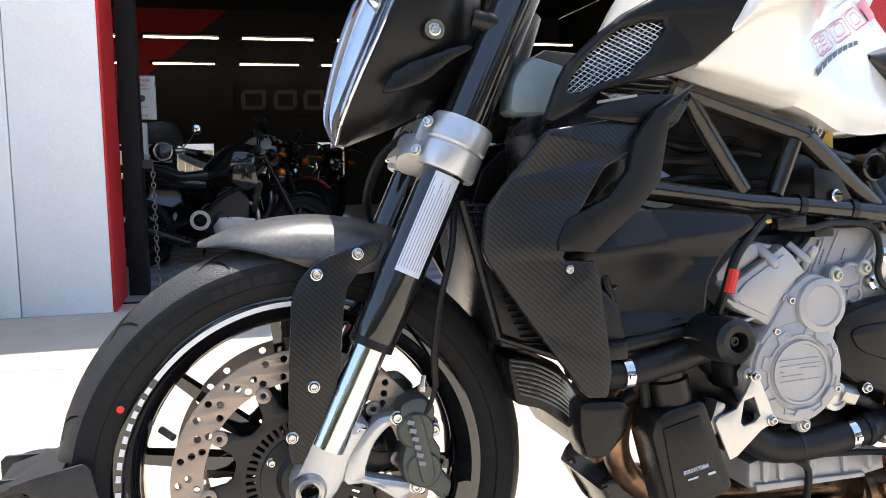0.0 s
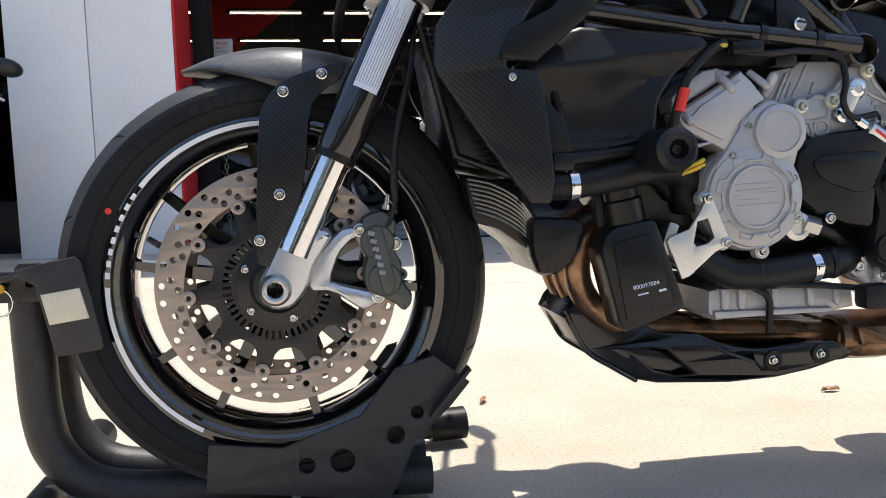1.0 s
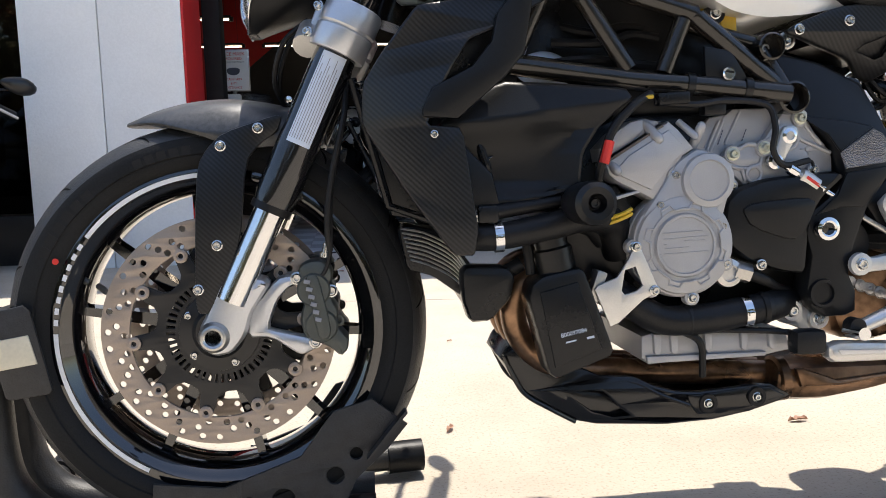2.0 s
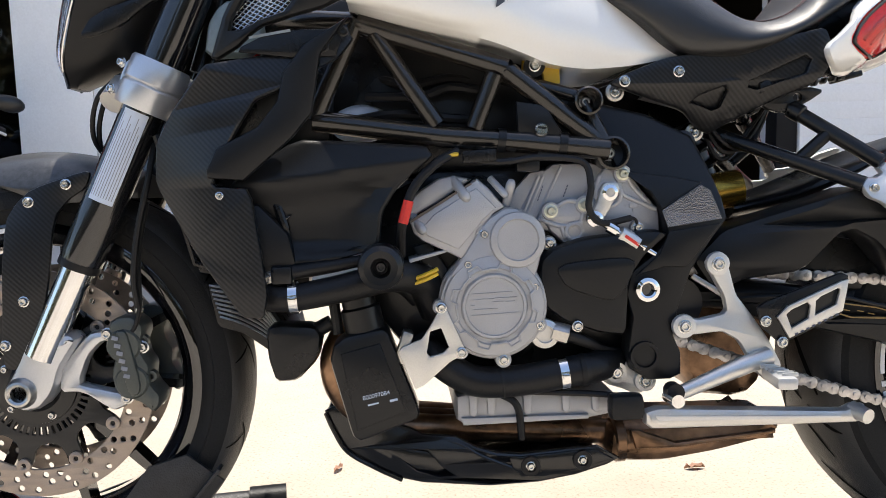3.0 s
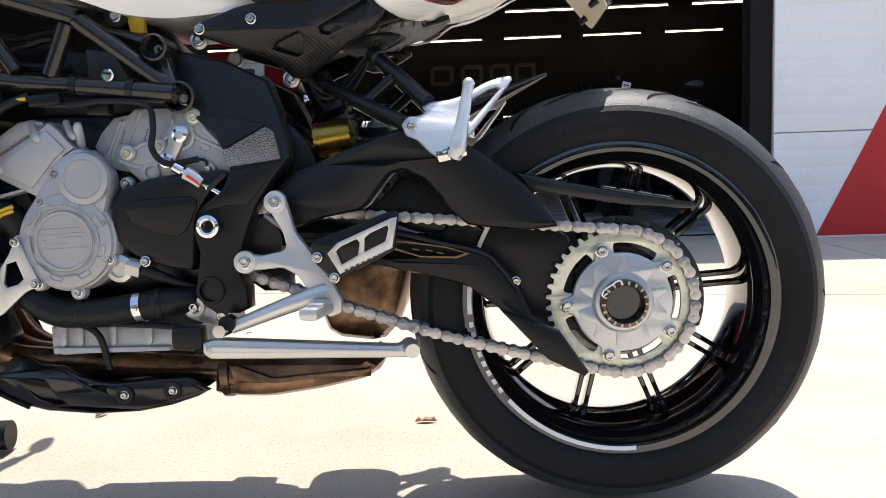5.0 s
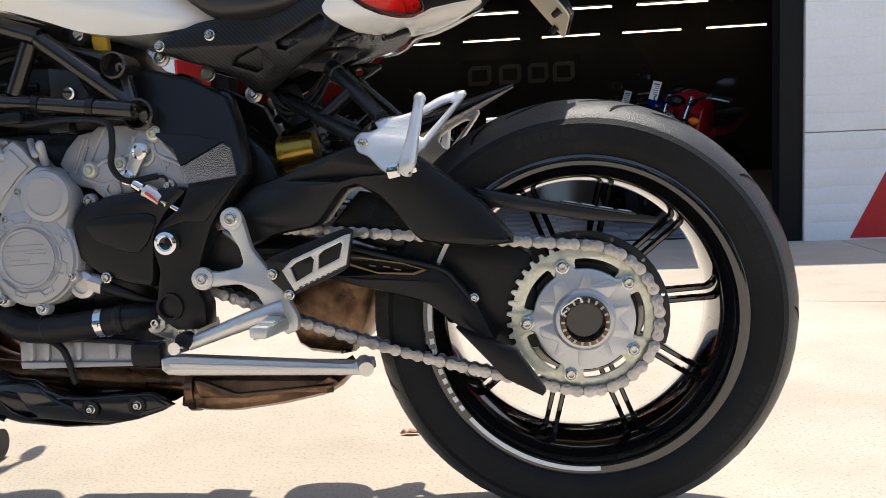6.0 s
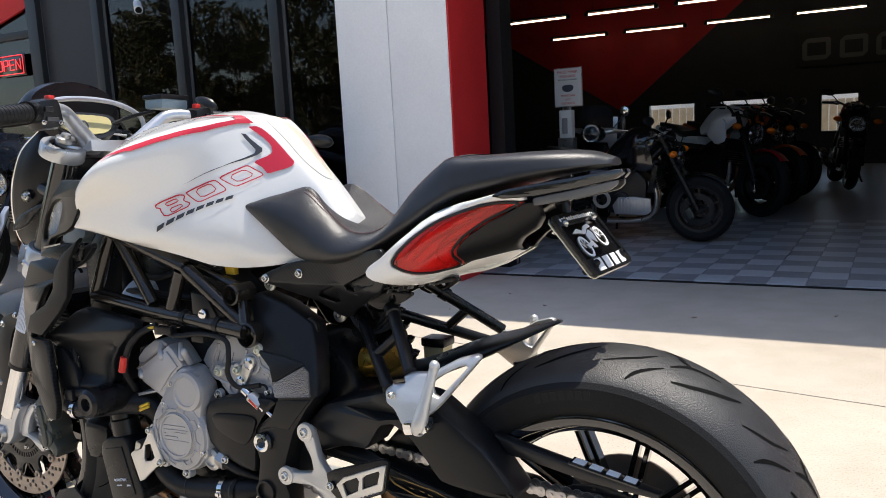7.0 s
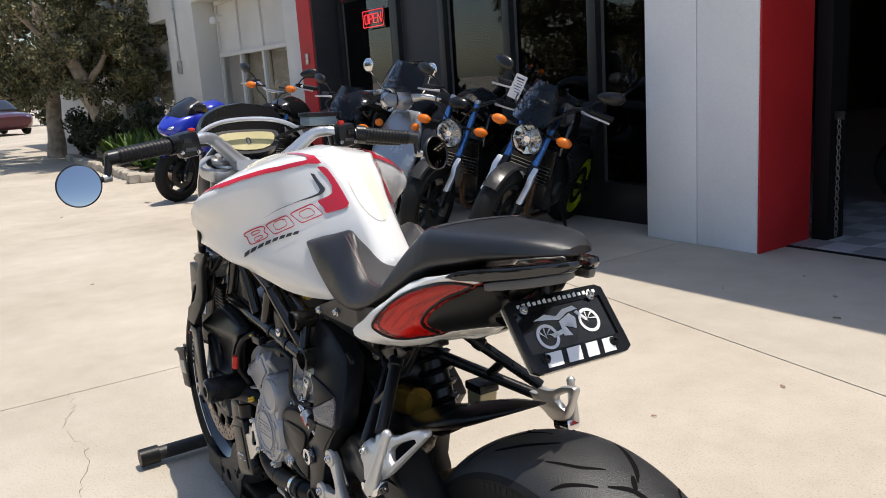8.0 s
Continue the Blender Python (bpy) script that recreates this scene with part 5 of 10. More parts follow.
low = tube("coolant_pipe", [(0.520, -0.105, 0.372), (0.546, -0.128, 0.350), (0.590, -0.132, 0.324), (0.650, -0.132, 0.322), (0.707, -0.130, 0.329), (0.745, -0.126, 0.333), (0.785, -0.10, 0.336)], 0.0205, M_RUBBER, bike, "black rubber coolant pipe", n=18)


def hose_clip(parent, p, d, r):
    lathe("hose_clip", [(r, -0.0055), (r + 0.0015, -0.0055), (r + 0.0015, 0.0055), (r, 0.0055)], p, M_CHROME, parent, axis=d, n=28)
    box("clip_screw", Vector(p) + Vector((0, -r - 0.003, 0)), (0.008, 0.006, 0.006), M_CHROME, parent, bevel=0.001)


hose_clip(low, (0.707, -0.130, 0.329), (1, 0, 0.12), 0.0205)
for x, z in ((0.625, 0.3215), (0.735, 0.3325)):
    lathe("pipe_bead", [(0.0205, -0.006), (0.0225, 0), (0.0205, 0.006)], (x, -0.131, z), M_RUBBER, low, axis=(1, 0, 0.1), n=20)
tube("breather_line", [(0.60, -0.125, 0.312), (0.66, -0.130, 0.306), (0.74, -0.130, 0.300), (0.79, -0.13, 0.294)], 0.0042, M_RUBBER, bike, n=8)
tube("breather_line", [(0.62, -0.128, 0.306), (0.645, -0.131, 0.288), (0.652, -0.12, 0.240)], 0.005, M_RUBBER, bike, n=8)

# upper hoses at the front of the engine, crash bung
up = tube("radiator_hose", [(0.335, -0.155, 0.448), (0.365, -0.165, 0.446), (0.43, -0.160, 0.456), (0.485, -0.145, 0.466), (0.525, -0.12, 0.456), (0.545, -0.10, 0.415)], [0.020, 0.017, 0.018, 0.020, 0.022, 0.024], M_RUBBER, bike, "black rubber radiator hose", n=18)
hose_clip(up, (0.365, -0.165, 0.446), (1, 0, 0.05), 0.0185)
tube("plug_lead", [(0.342, -0.160, 0.474), (0.36, -0.162, 0.477), (0.41, -0.158, 0.483), (0.455, -0.15, 0.489)], [0.009, 0.0105, 0.009, 0.007], M_RUBBER, bike, n=12)
box("plug", (0.352, -0.166, 0.475), (0.026, 0.024, 0.022), M_SATIN, bike, bevel=0.004)
tube("steel_nut", [(0.331, -0.164, 0.471), (0.341, -0.164, 0.472)], 0.0085, M_BOLT, bike, n=6)
bg = lathe("crash_bung", [(0, 0.062), (0.009, 0.062), (0.011, 0.074), (0.012, 0.079), (0.020, 0.080), (0.026, 0.074), (0.0275, 0.064), (0.0275, 0.01), (0.024, 0), (0.02, -0.03), (0, -0.03)], (0.475, -0.152, 0.485), M_SATIN, bike, "black round crash bung", axis=(0, -1, 0), n=36)
bolt(bg, (0.475, -0.217, 0.485), 0.007, mat=M_ANOD)
for k, zz in enumerate((0.0, 0.006)):
    tube("yellow_wire", [(0.505, -0.14, 0.452 + zz), (0.53, -0.155, 0.462 + zz), (0.545, -0.150, 0.468 + zz)], 0.0028, M_YELLOWTAG, bike, n=6)
tube("loom", [(0.575, -0.145, 0.622), (0.545, -0.160, 0.606), (0.517, -0.164, 0.576), (0.502, -0.162, 0.532), (0.500, -0.14, 0.492)], 0.006, M_RUBBER, bike, n=10)
tube("red_tag", [(0.511, -0.170, 0.562), (0.503, -0.170, 0.534)], 0.0065, M_REDTAG, bike, "red plastic cable sleeve", n=10)
tube("yellow_wire", [(0.545, -0.153, 0.606), (0.56, -0.155, 0.616), (0.575, -0.152, 0.618)], 0.0028, M_YELLOWTAG, bike, n=6)
box("connector", (0.602, -0.150, 0.615), (0.042, 0.016, 0.015), M_SATIN, bike, bevel=0.002, rot=tilt(0, -3, 0))
tube("loom", [(0.58, -0.145, 0.612), (0.63, -0.15, 0.607), (0.68, -0.14, 0.612), (0.735, -0.14, 0.605), (0.745, -0.145, 0.575), (0.742, -0.145, 0.545), (0.76, -0.14, 0.525), (0.80, -0.13, 0.53)], 0.0045, M_RUBBER, bike, n=8)

# charcoal canister, horn box, steel bracket
can = plate("canister", [(0.410, 0.381), (0.424, 0.392), (0.472, 0.401), (0.480, 0.396), (0.517, 0.291), (0.513, 0.282), (0.440, 0.256), (0.430, 0.263), (0.405, 0.362)], -0.125, 0.062, M_SATIN, bike, "black plastic charcoal canister with pale printing", (), 0.006, 1, 0.1)
plate("canister_face", [(0.419, 0.371), (0.469, 0.383), (0.499, 0.294), (0.437, 0.272)], -0.157, 0.004, M_SATIN, can, "", (), 0.0018)
cface = tilt(0, -14, 0).to_4x4()
cpos = [(0.462, 0.317), (0.464, 0.306), (0.450, 0.351)]
part("print", text_bm("800097084", 0.0078, Matrix.Translation((cpos[0][0], -0.1602, cpos[0][1])) @ tilt(0, -11, 0).to_4x4() @ SIDE, 0.0002), M_LABEL, can)
box("print", (cpos[1][0] - 0.006, -0.1600, cpos[1][1]), (0.014, 0.0006, 0.002), M_LABEL, can, bevel=0, rot=tilt(0, -11, 0))
box("print", (cpos[1][0] + 0.020, -0.1600, cpos[1][1] + 0.004), (0.010, 0.0006, 0.003), M_LABEL, can, bevel=0, rot=tilt(0, -11, 0))
lathe("canister_neck", [(0.026, -0.02), (0.026, 0.015), (0.022, 0.018), (0.022, 0.035), (0, 0.035)], (0.447, -0.125, 0.410), M_SATIN, can, axis=(-0.2, 0, 1), n=20)
tube("canister_hose", [(0.415, -0.125, 0.392), (0.412, -0.125, 0.42), (0.408, -0.12, 0.455)], 0.007, M_RUBBER, can, n=10)
tube("canister_hose", [(0.445, -0.125, 0.44), (0.47, -0.12, 0.455), (0.50, -0.11, 0.45), (0.52, -0.10, 0.43)], 0.012, M_RUBBER, can, n=12)
hb = plate("horn_box", [(0.322, 0.399), (0.330, 0.407), (0.384, 0.404), (0.394, 0.390), (0.388, 0.360), (0.360, 0.332), (0.332, 0.331), (0.323, 0.362)], -0.105, 0.05, M_SATIN, bike, "black plastic horn cover", (), 0.010, 1, 0.15)
tube("stub", [(0.385, -0.11, 0.395), (0.405, -0.11, 0.405)], 0.010, M_RUBBER, hb, n=12)
brk = plate("steel_bracket", [(0.548, 0.429), (0.555, 0.422), (0.577, 0.370), (0.573, 0.363), (0.557, 0.355), (0.523, 0.326), (0.512, 0.322), (0.492, 0.371), (0.496, 0.376), (0.522, 0.386), (0.537, 0.408)], -0.154, 0.005, M_ALLOY, bike, "pressed steel bracket with a window", [[(0.533, 0.395), (0.547, 0.399), (0.556, 0.374), (0.548, 0.367), (0.532, 0.363), (0.528, 0.368)]], 0.0012)
for px, pz in [(0.548, 0.425), (0.572, 0.367)]:
    bolt(brk, (px, -0.157, pz), 0.0055)
box("clip", (0.499, -0.134, 0.374), (0.014, 0.03, 0.042), M_STEEL, brk, bevel=0.003, rot=tilt(0, 20, 0))

# belly pan and exhaust
def tuck(x, y, z):
    """The belly pan draws in towards its nose and its keel."""
    u = min(1.0, max(0.0, (x - 0.46) / 0.18))
    k = 0.046 * (1 - u * u * (3 - 2 * u)) + max(0.0, 0.19 - z) * 0.55
    return (x, y + (k if y < 0 else -k), z)


def belly_side(s):
    side = plate("belly_pan_side", [(0.386, 0.272), (0.390, 0.261), (0.415, 0.215), (0.454, 0.190), (0.490, 0.168), (0.520, 0.162), (0.612, 0.165), (0.678, 0.169), (0.729, 0.179), (0.771, 0.193), (0.789, 0.202), (0.758, 0.220), (0.728, 0.219), (0.652, 0.214), (0.620, 0.217), (0.591, 0.225), (0.566, 0.237), (0.520, 0.237), (0.505, 0.245), (0.467, 0.258), (0.434, 0.272), (0.405, 0.282)], 0.099 * s, 0.012, M_BELLY, bike, "satin black belly pan side", [[(0.478, 0.211), (0.512, 0.214), (0.527, 0.213), (0.545, 0.193), (0.562, 0.180), (0.541, 0.176), (0.512, 0.184)]], 0.004, 0, 0.1, tuck)
    plate("rear_field", [(0.636, 0.211), (0.652, 0.211), (0.728, 0.216), (0.756, 0.216), (0.780, 0.202), (0.729, 0.189), (0.686, 0.180), (0.653, 0.181), (0.640, 0.196)], 0.1045 * s, 0.006, M_BELLY, side, "", (), 0.0025, 0, 0.1, tuck)
    tube("front_lip", [tuck(x, 0.106 * s, z) for x, z in ((0.388, 0.270), (0.398, 0.245), (0.416, 0.214), (0.454, 0.189), (0.490, 0.167))], 0.0035, M_BELLY, side, n=8)
    tube("top_crease", [tuck(x, 0.104 * s, z) for x, z in ((0.434, 0.262), (0.480, 0.246), (0.512, 0.231), (0.566, 0.229), (0.600, 0.212), (0.640, 0.196))], 0.003, M_BELLY, side, n=8)


both(belly_side)
plate("belly_pan_floor", [(0.43, 0.225), (0.49, 0.185), (0.535, 0.172), (0.61, 0.170), (0.70, 0.176), (0.77, 0.196), (0.74, 0.205), (0.60, 0.195), (0.50, 0.215)], 0, 0.12, M_BELLY, bike, "satin black belly pan floor", (), 0.006)
plate("belly_pan_nose", [(0.386, 0.262), (0.394, 0.278), (0.408, 0.294), (0.424, 0.296), (0.440, 0.262), (0.425, 0.222), (0.412, 0.220)], 0.022, 0.15, M_BELLY, bike, "satin black belly pan nose", (), 0.008)
for px, pz in [(0.665, 0.198), (0.736, 0.203)]:
    lathe("grommet", [(0.014, 0), (0.013, 0.006), (0.008, 0.006), (0.007, 0.003), (0, 0.003)], (px, -0.105, pz), M_RUBBER, bike, axis=(0, -1, 0), n=20)
    bolt(bike, (px, -0.108, pz), 0.0052)
exh = plate("exhaust_collector", [(0.778, 0.186), (0.785, 0.230), (0.795, 0.236), (0.899, 0.234), (1.035, 0.232), (1.030, 0.218), (1.005, 0.203), (0.939, 0.189), (0.864, 0.179), (0.820, 0.180)], 0.0, 0.15, M_BURNT, bike, "heat tinted steel exhaust collector", (), 0.022, 1, 0.12)
plate("exhaust_seam", [(0.810, 0.232), (0.822, 0.232), (0.874, 0.212), (1.018, 0.224), (1.018, 0.218), (0.882, 0.204), (0.818, 0.205)], -0.076, 0.012, M_BURNT, exh, "", (), 0.004)
lathe("exhaust_band", [(0.028, -0.008), (0.034, -0.006), (0.034, 0.006), (0.028, 0.008)], (0.80, -0.045, 0.212), M_BURNT, exh, axis=(1, 0, 0.05), n=24)
for yy in (-0.065, 0, 0.065):
    tube("header_pipe", [(0.47, yy, 0.40), (0.425, yy, 0.385), (0.402, yy, 0.345), (0.412, yy * 0.9, 0.295), (0.46, yy * 0.7, 0.25), (0.55, yy * 0.5, 0.235), (0.80, yy * 0.4, 0.215)], 0.0185, M_BURNT, bike, "heat tinted steel header pipe", n=16)
plate("silencer", [(0.93, 0.40), (1.06, 0.40), (1.08, 0.38), (1.05, 0.27), (1.02, 0.24), (0.94, 0.25), (0.92, 0.30)], 0.09, 0.15, M_BURNT, bike, "short steel silencer", (), 0.03, 1)

# frame tubes
def frame_side(s):
    y0, y1 = 0.128 * s, 0.118 * s
    j = [(0.453, 0.787), (0.636, 0.728), (0.772, 0.622), (0.394, 0.666), (0.558, 0.642), (0.475, 0.772), (0.551, 0.657), (0.626, 0.719), (0.598, 0.651)]
    P = [Vector((x, y0, z)) for x, z in j]
    rail = tube("frame_rail", [P[0], P[0].lerp(P[1], 0.5), P[1], P[1].lerp(P[2], 0.12), P[2] + Vector((0, 0.01 * -s, 0))], 0.0132, M_FRAME, bike, "dark bronze painted steel frame tube", n=18)
    tube("frame_tube", [P[3], P[4], P[4].lerp(P[2], 0.5) + Vector((0, 0, 0.0)), P[2] + Vector((0, 0, -0.002))], 0.0142, M_FRAME, bike, n=18, curved=False)
    tube("frame_tube", [P[0] + Vector((0, 0, 0.004)), P[3]], 0.0125, M_FRAME, bike, n=16)
    tube("frame_tube", [P[5], P[6]], 0.0122, M_FRAME, bike, n=16)
    tube("frame_tube", [P[7], P[8]], 0.0122, M_FRAME, bike, n=16)
    tube("frame_tube", [P[2] + Vector((0, 0, 0)), (0.745, y0 * 0.8, 0.69), (0.64, y0 * 0.75, 0.72)], 0.010, M_FRAME, bike, n=14, curved=False)
    for (x, z), r in zip([(0.778, 0.615), (0.747, 0.683)], (0.022, 0.0185)):
        cup = lathe("frame_cup", [(r, -0.03), (r, 0.016), (r * 0.86, 0.018), (r * 0.80, 0.012), (r * 0.8, -0.008), (0, -0.008)], (x, 0.118 * s, z), M_FRAME, bike, axis=(0, s, 0), n=28)
        bolt(cup, (x, 0.110 * s, z), r * 0.36, (0, s, 0), M_STEEL)
    for k in (0.35, 0.72):
        q = P[4].lerp(P[2], k)
        lathe("cable_tie", [(0.0146, -0.005), (0.0158, -0.005), (0.0158, 0.005), (0.0146, 0.005)], q, M_SATIN, rail, axis=(1, 0, -0.15), n=20)
    # forward brackets to the steering head
    tube("frame_tube", [P[0], (0.36, 0.085 * s, 0.80), (0.29, 0.03 * s, 0.80)], 0.014, M_FRAME, bike, n=14)


both(frame_side)
tube("steering_head", [(0.245, 0, 0.74), (0.30, 0, 0.90)], 0.034, M_FRAME, bike, n=24)
kx, kz = [(0.684, 0.647)][0]
lathe("key_lock", [(0, 0.004), (0.007, 0.004), (0.0088, 0.002), (0.0088, 0)], (kx, -0.138, kz), M_CHROME, bike, "small polished lock", axis=(0, -1, 0), n=20)
box("lock_slot", (kx, -0.1425, kz + 0.002), (0.011, 0.001, 0.003), M_GLOSS, bike, bevel=0, rot=tilt(0, 8, 0))
plate("lock_plate", [(0.653, 0.684), (0.690, 0.678), (0.715, 0.638), (0.655, 0.634)], -0.130, 0.008, M_SATIN, bike, "", (), 0.002)
for pts in ([(0.47, -0.05, 0.73), (0.52, -0.07, 0.715), (0.57, -0.06, 0.725), (0.62, -0.05, 0.72)], [(0.44, -0.09, 0.668), (0.50, -0.105, 0.674), (0.56, -0.10, 0.668), (0.61, -0.09, 0.665)], [(0.46, -0.08, 0.70), (0.53, -0.09, 0.698), (0.57, -0.08, 0.71), (0.61, -0.08, 0.705)]):
    tube("loom", pts, 0.0065, M_RUBBER, bike, n=8)
yx = [(0.683, 0.733)]
plate("yellow_bracket", [(0.669, 0.745), (0.718, 0.738), (0.719, 0.711), (0.698, 0.711), (0.695, 0.728), (0.668, 0.730)], -0.085, 0.012, M_YELLOWTAG, bike, "yellow plastic bracket", (), 0.002)
lathe("tank_mount", [(0.014, 0), (0.014, 0.012), (0, 0.012)], (yx[0][0], -0.09, yx[0][1]), M_SATIN, bike, axis=(0, -1, 0), n=20)
bolt(bike, (yx[0][0], -0.102, yx[0][1]), 0.0065)

# side plates at the swingarm pivot
def pivot_plate(s):
    def slope(x, y, z):
        k = max(0.0, z - 0.535) * 0.36 + max(0.0, x - 0.86) * max(0.0, z - 0.50) * 1.2
        return (x, y + (k if y < 0 else -k), z)
    pl = plate("pivot_plate", [(0.752, 0.676), (0.775, 0.683), (0.834, 0.667), (0.893, 0.637), (0.909, 0.599), (0.922, 0.554), (0.926, 0.526), (0.906, 0.502), (0.877, 0.460), (0.860, 0.415), (0.852, 0.375), (0.862, 0.352), (0.862, 0.323), (0.848, 0.317), (0.817, 0.317), (0.797, 0.331), (0.791, 0.356), (0.798, 0.401), (0.790, 0.431), (0.796, 0.460), (0.831, 0.486), (0.846, 0.505), (0.842, 0.537), (0.832, 0.558), (0.810, 0.581), (0.784, 0.599)], 0.122 * s, 0.042, M_MATTE, bike, "matte black frame side plate", (), 0.006, 0, 0.12, slope)
    plate("upper_facet", [(0.790, 0.591), (0.859, 0.582), (0.896, 0.574), (0.838, 0.541), (0.826, 0.564)], 0.1435 * s, 0.005, M_MATTE, pl, "", (), 0.002, 0, 0.1, slope)
    plate("lower_facet", [(0.847, 0.512), (0.916, 0.521), (0.887, 0.487), (0.869, 0.465), (0.839, 0.466), (0.802, 0.456), (0.834, 0.483)], 0.1425 * s, 0.005, M_MATTE, pl, "", (), 0.002, 0, 0.1, slope)
    plate("plate_facet", [(0.838, 0.539), (0.894, 0.571), (0.906, 0.563), (0.917, 0.526), (0.845, 0.517)], 0.1445 * s, 0.005, M_SPECKLE, pl, "rough textured panel", (), 0.0015, 0, 0.1, slope)
    px, pz = [(0.815, 0.438)][0]
    lathe("pivot_axle", [(0.0085, -0.004), (0.0085, 0.008), (0.011, 0.0095), (0.0155, 0.008), (0.0165, 0)], (px, 0.146 * s, pz), M_CHROME, pl, axis=(0, s, 0), n=32)
    # black disc closes the ring and paints the shade of its hollow
    lathe("pivot_hole_shade", [(0, 0), (0.0088, 0)], (px, 0.1465 * s, pz), M_GLOSS, pl, axis=(0, s, 0), n=20)
    hx, hz = [(0.812, 0.350)][0]
    lathe("lower_mount", [(0.020, 0), (0.019, 0.006), (0.015, 0.006), (0.0145, -0.004), (0, -0.004)], (hx, 0.142 * s, hz), M_MATTE, pl, axis=(0, s, 0), n=24)
    lathe("mount_cup", [(0.017, 0), (0.016, 0.006), (0.012, 0.007), (0.0115, -0.004), (0, -0.004)], (0.884, 0.088 * s, 0.628), M_ANOD, pl, axis=(0, s, 0), n=24)
    bolt(pl, (0.884, 0.086 * s, 0.628), 0.0075, (0, s, 0), M_ANOD)


both(pivot_plate)

# radiator, oil cooler, side shrouds
rad = plate("radiator", [(0.201, 0.653), (0.232, 0.648), (0.254, 0.593), (0.319, 0.458), (0.235, 0.475), (0.224, 0.507)], 0, 0.20, M_SATIN, bike, "black finned radiator", (), 0.004)
for i in range(22):
    f = (i + 0.5) / 22
    x, z = 0.205 + 0.078 * f, 0.652 - 0.18 * f
    box("fin", (x + 0.012, -0.102, z), (0.062, 0.006, 0.0016), M_ANOD, rad, bevel=0, rot=tilt(0, 4, 0))
tube("radiator_edge", [(0.190, -0.10, 0.655), (0.232, -0.10, 0.488), (0.318, -0.10, 0.455)], 0.006, M_SATIN, rad, n=8, curved=False)
oc = plate("oil_cooler", [(0.244, 0.457), (0.258, 0.461), (0.308, 0.450), (0.341, 0.404), (0.352, 0.353), (0.351, 0.324), (0.328, 0.361), (0.287, 0.392), (0.254, 0.402)], 0, 0.19, M_SATIN, bike, "black finned oil cooler", (), 0.003, 1, 0.1)
for i in range(8):
    f = i / 7
    pts = [(0.246 + 0.012 * f, -0.097, 0.458 - 0.042 * f), (0.282 + 0.008 * f, -0.097, 0.449 - 0.045 * f), (0.318 + 0.006 * f, -0.097, 0.425 - 0.045 * f), (0.346, -0.097, 0.378 - 0.042 * f)]
    tube("fin", pts, 0.0016, M_STEEL, oc, n=5)


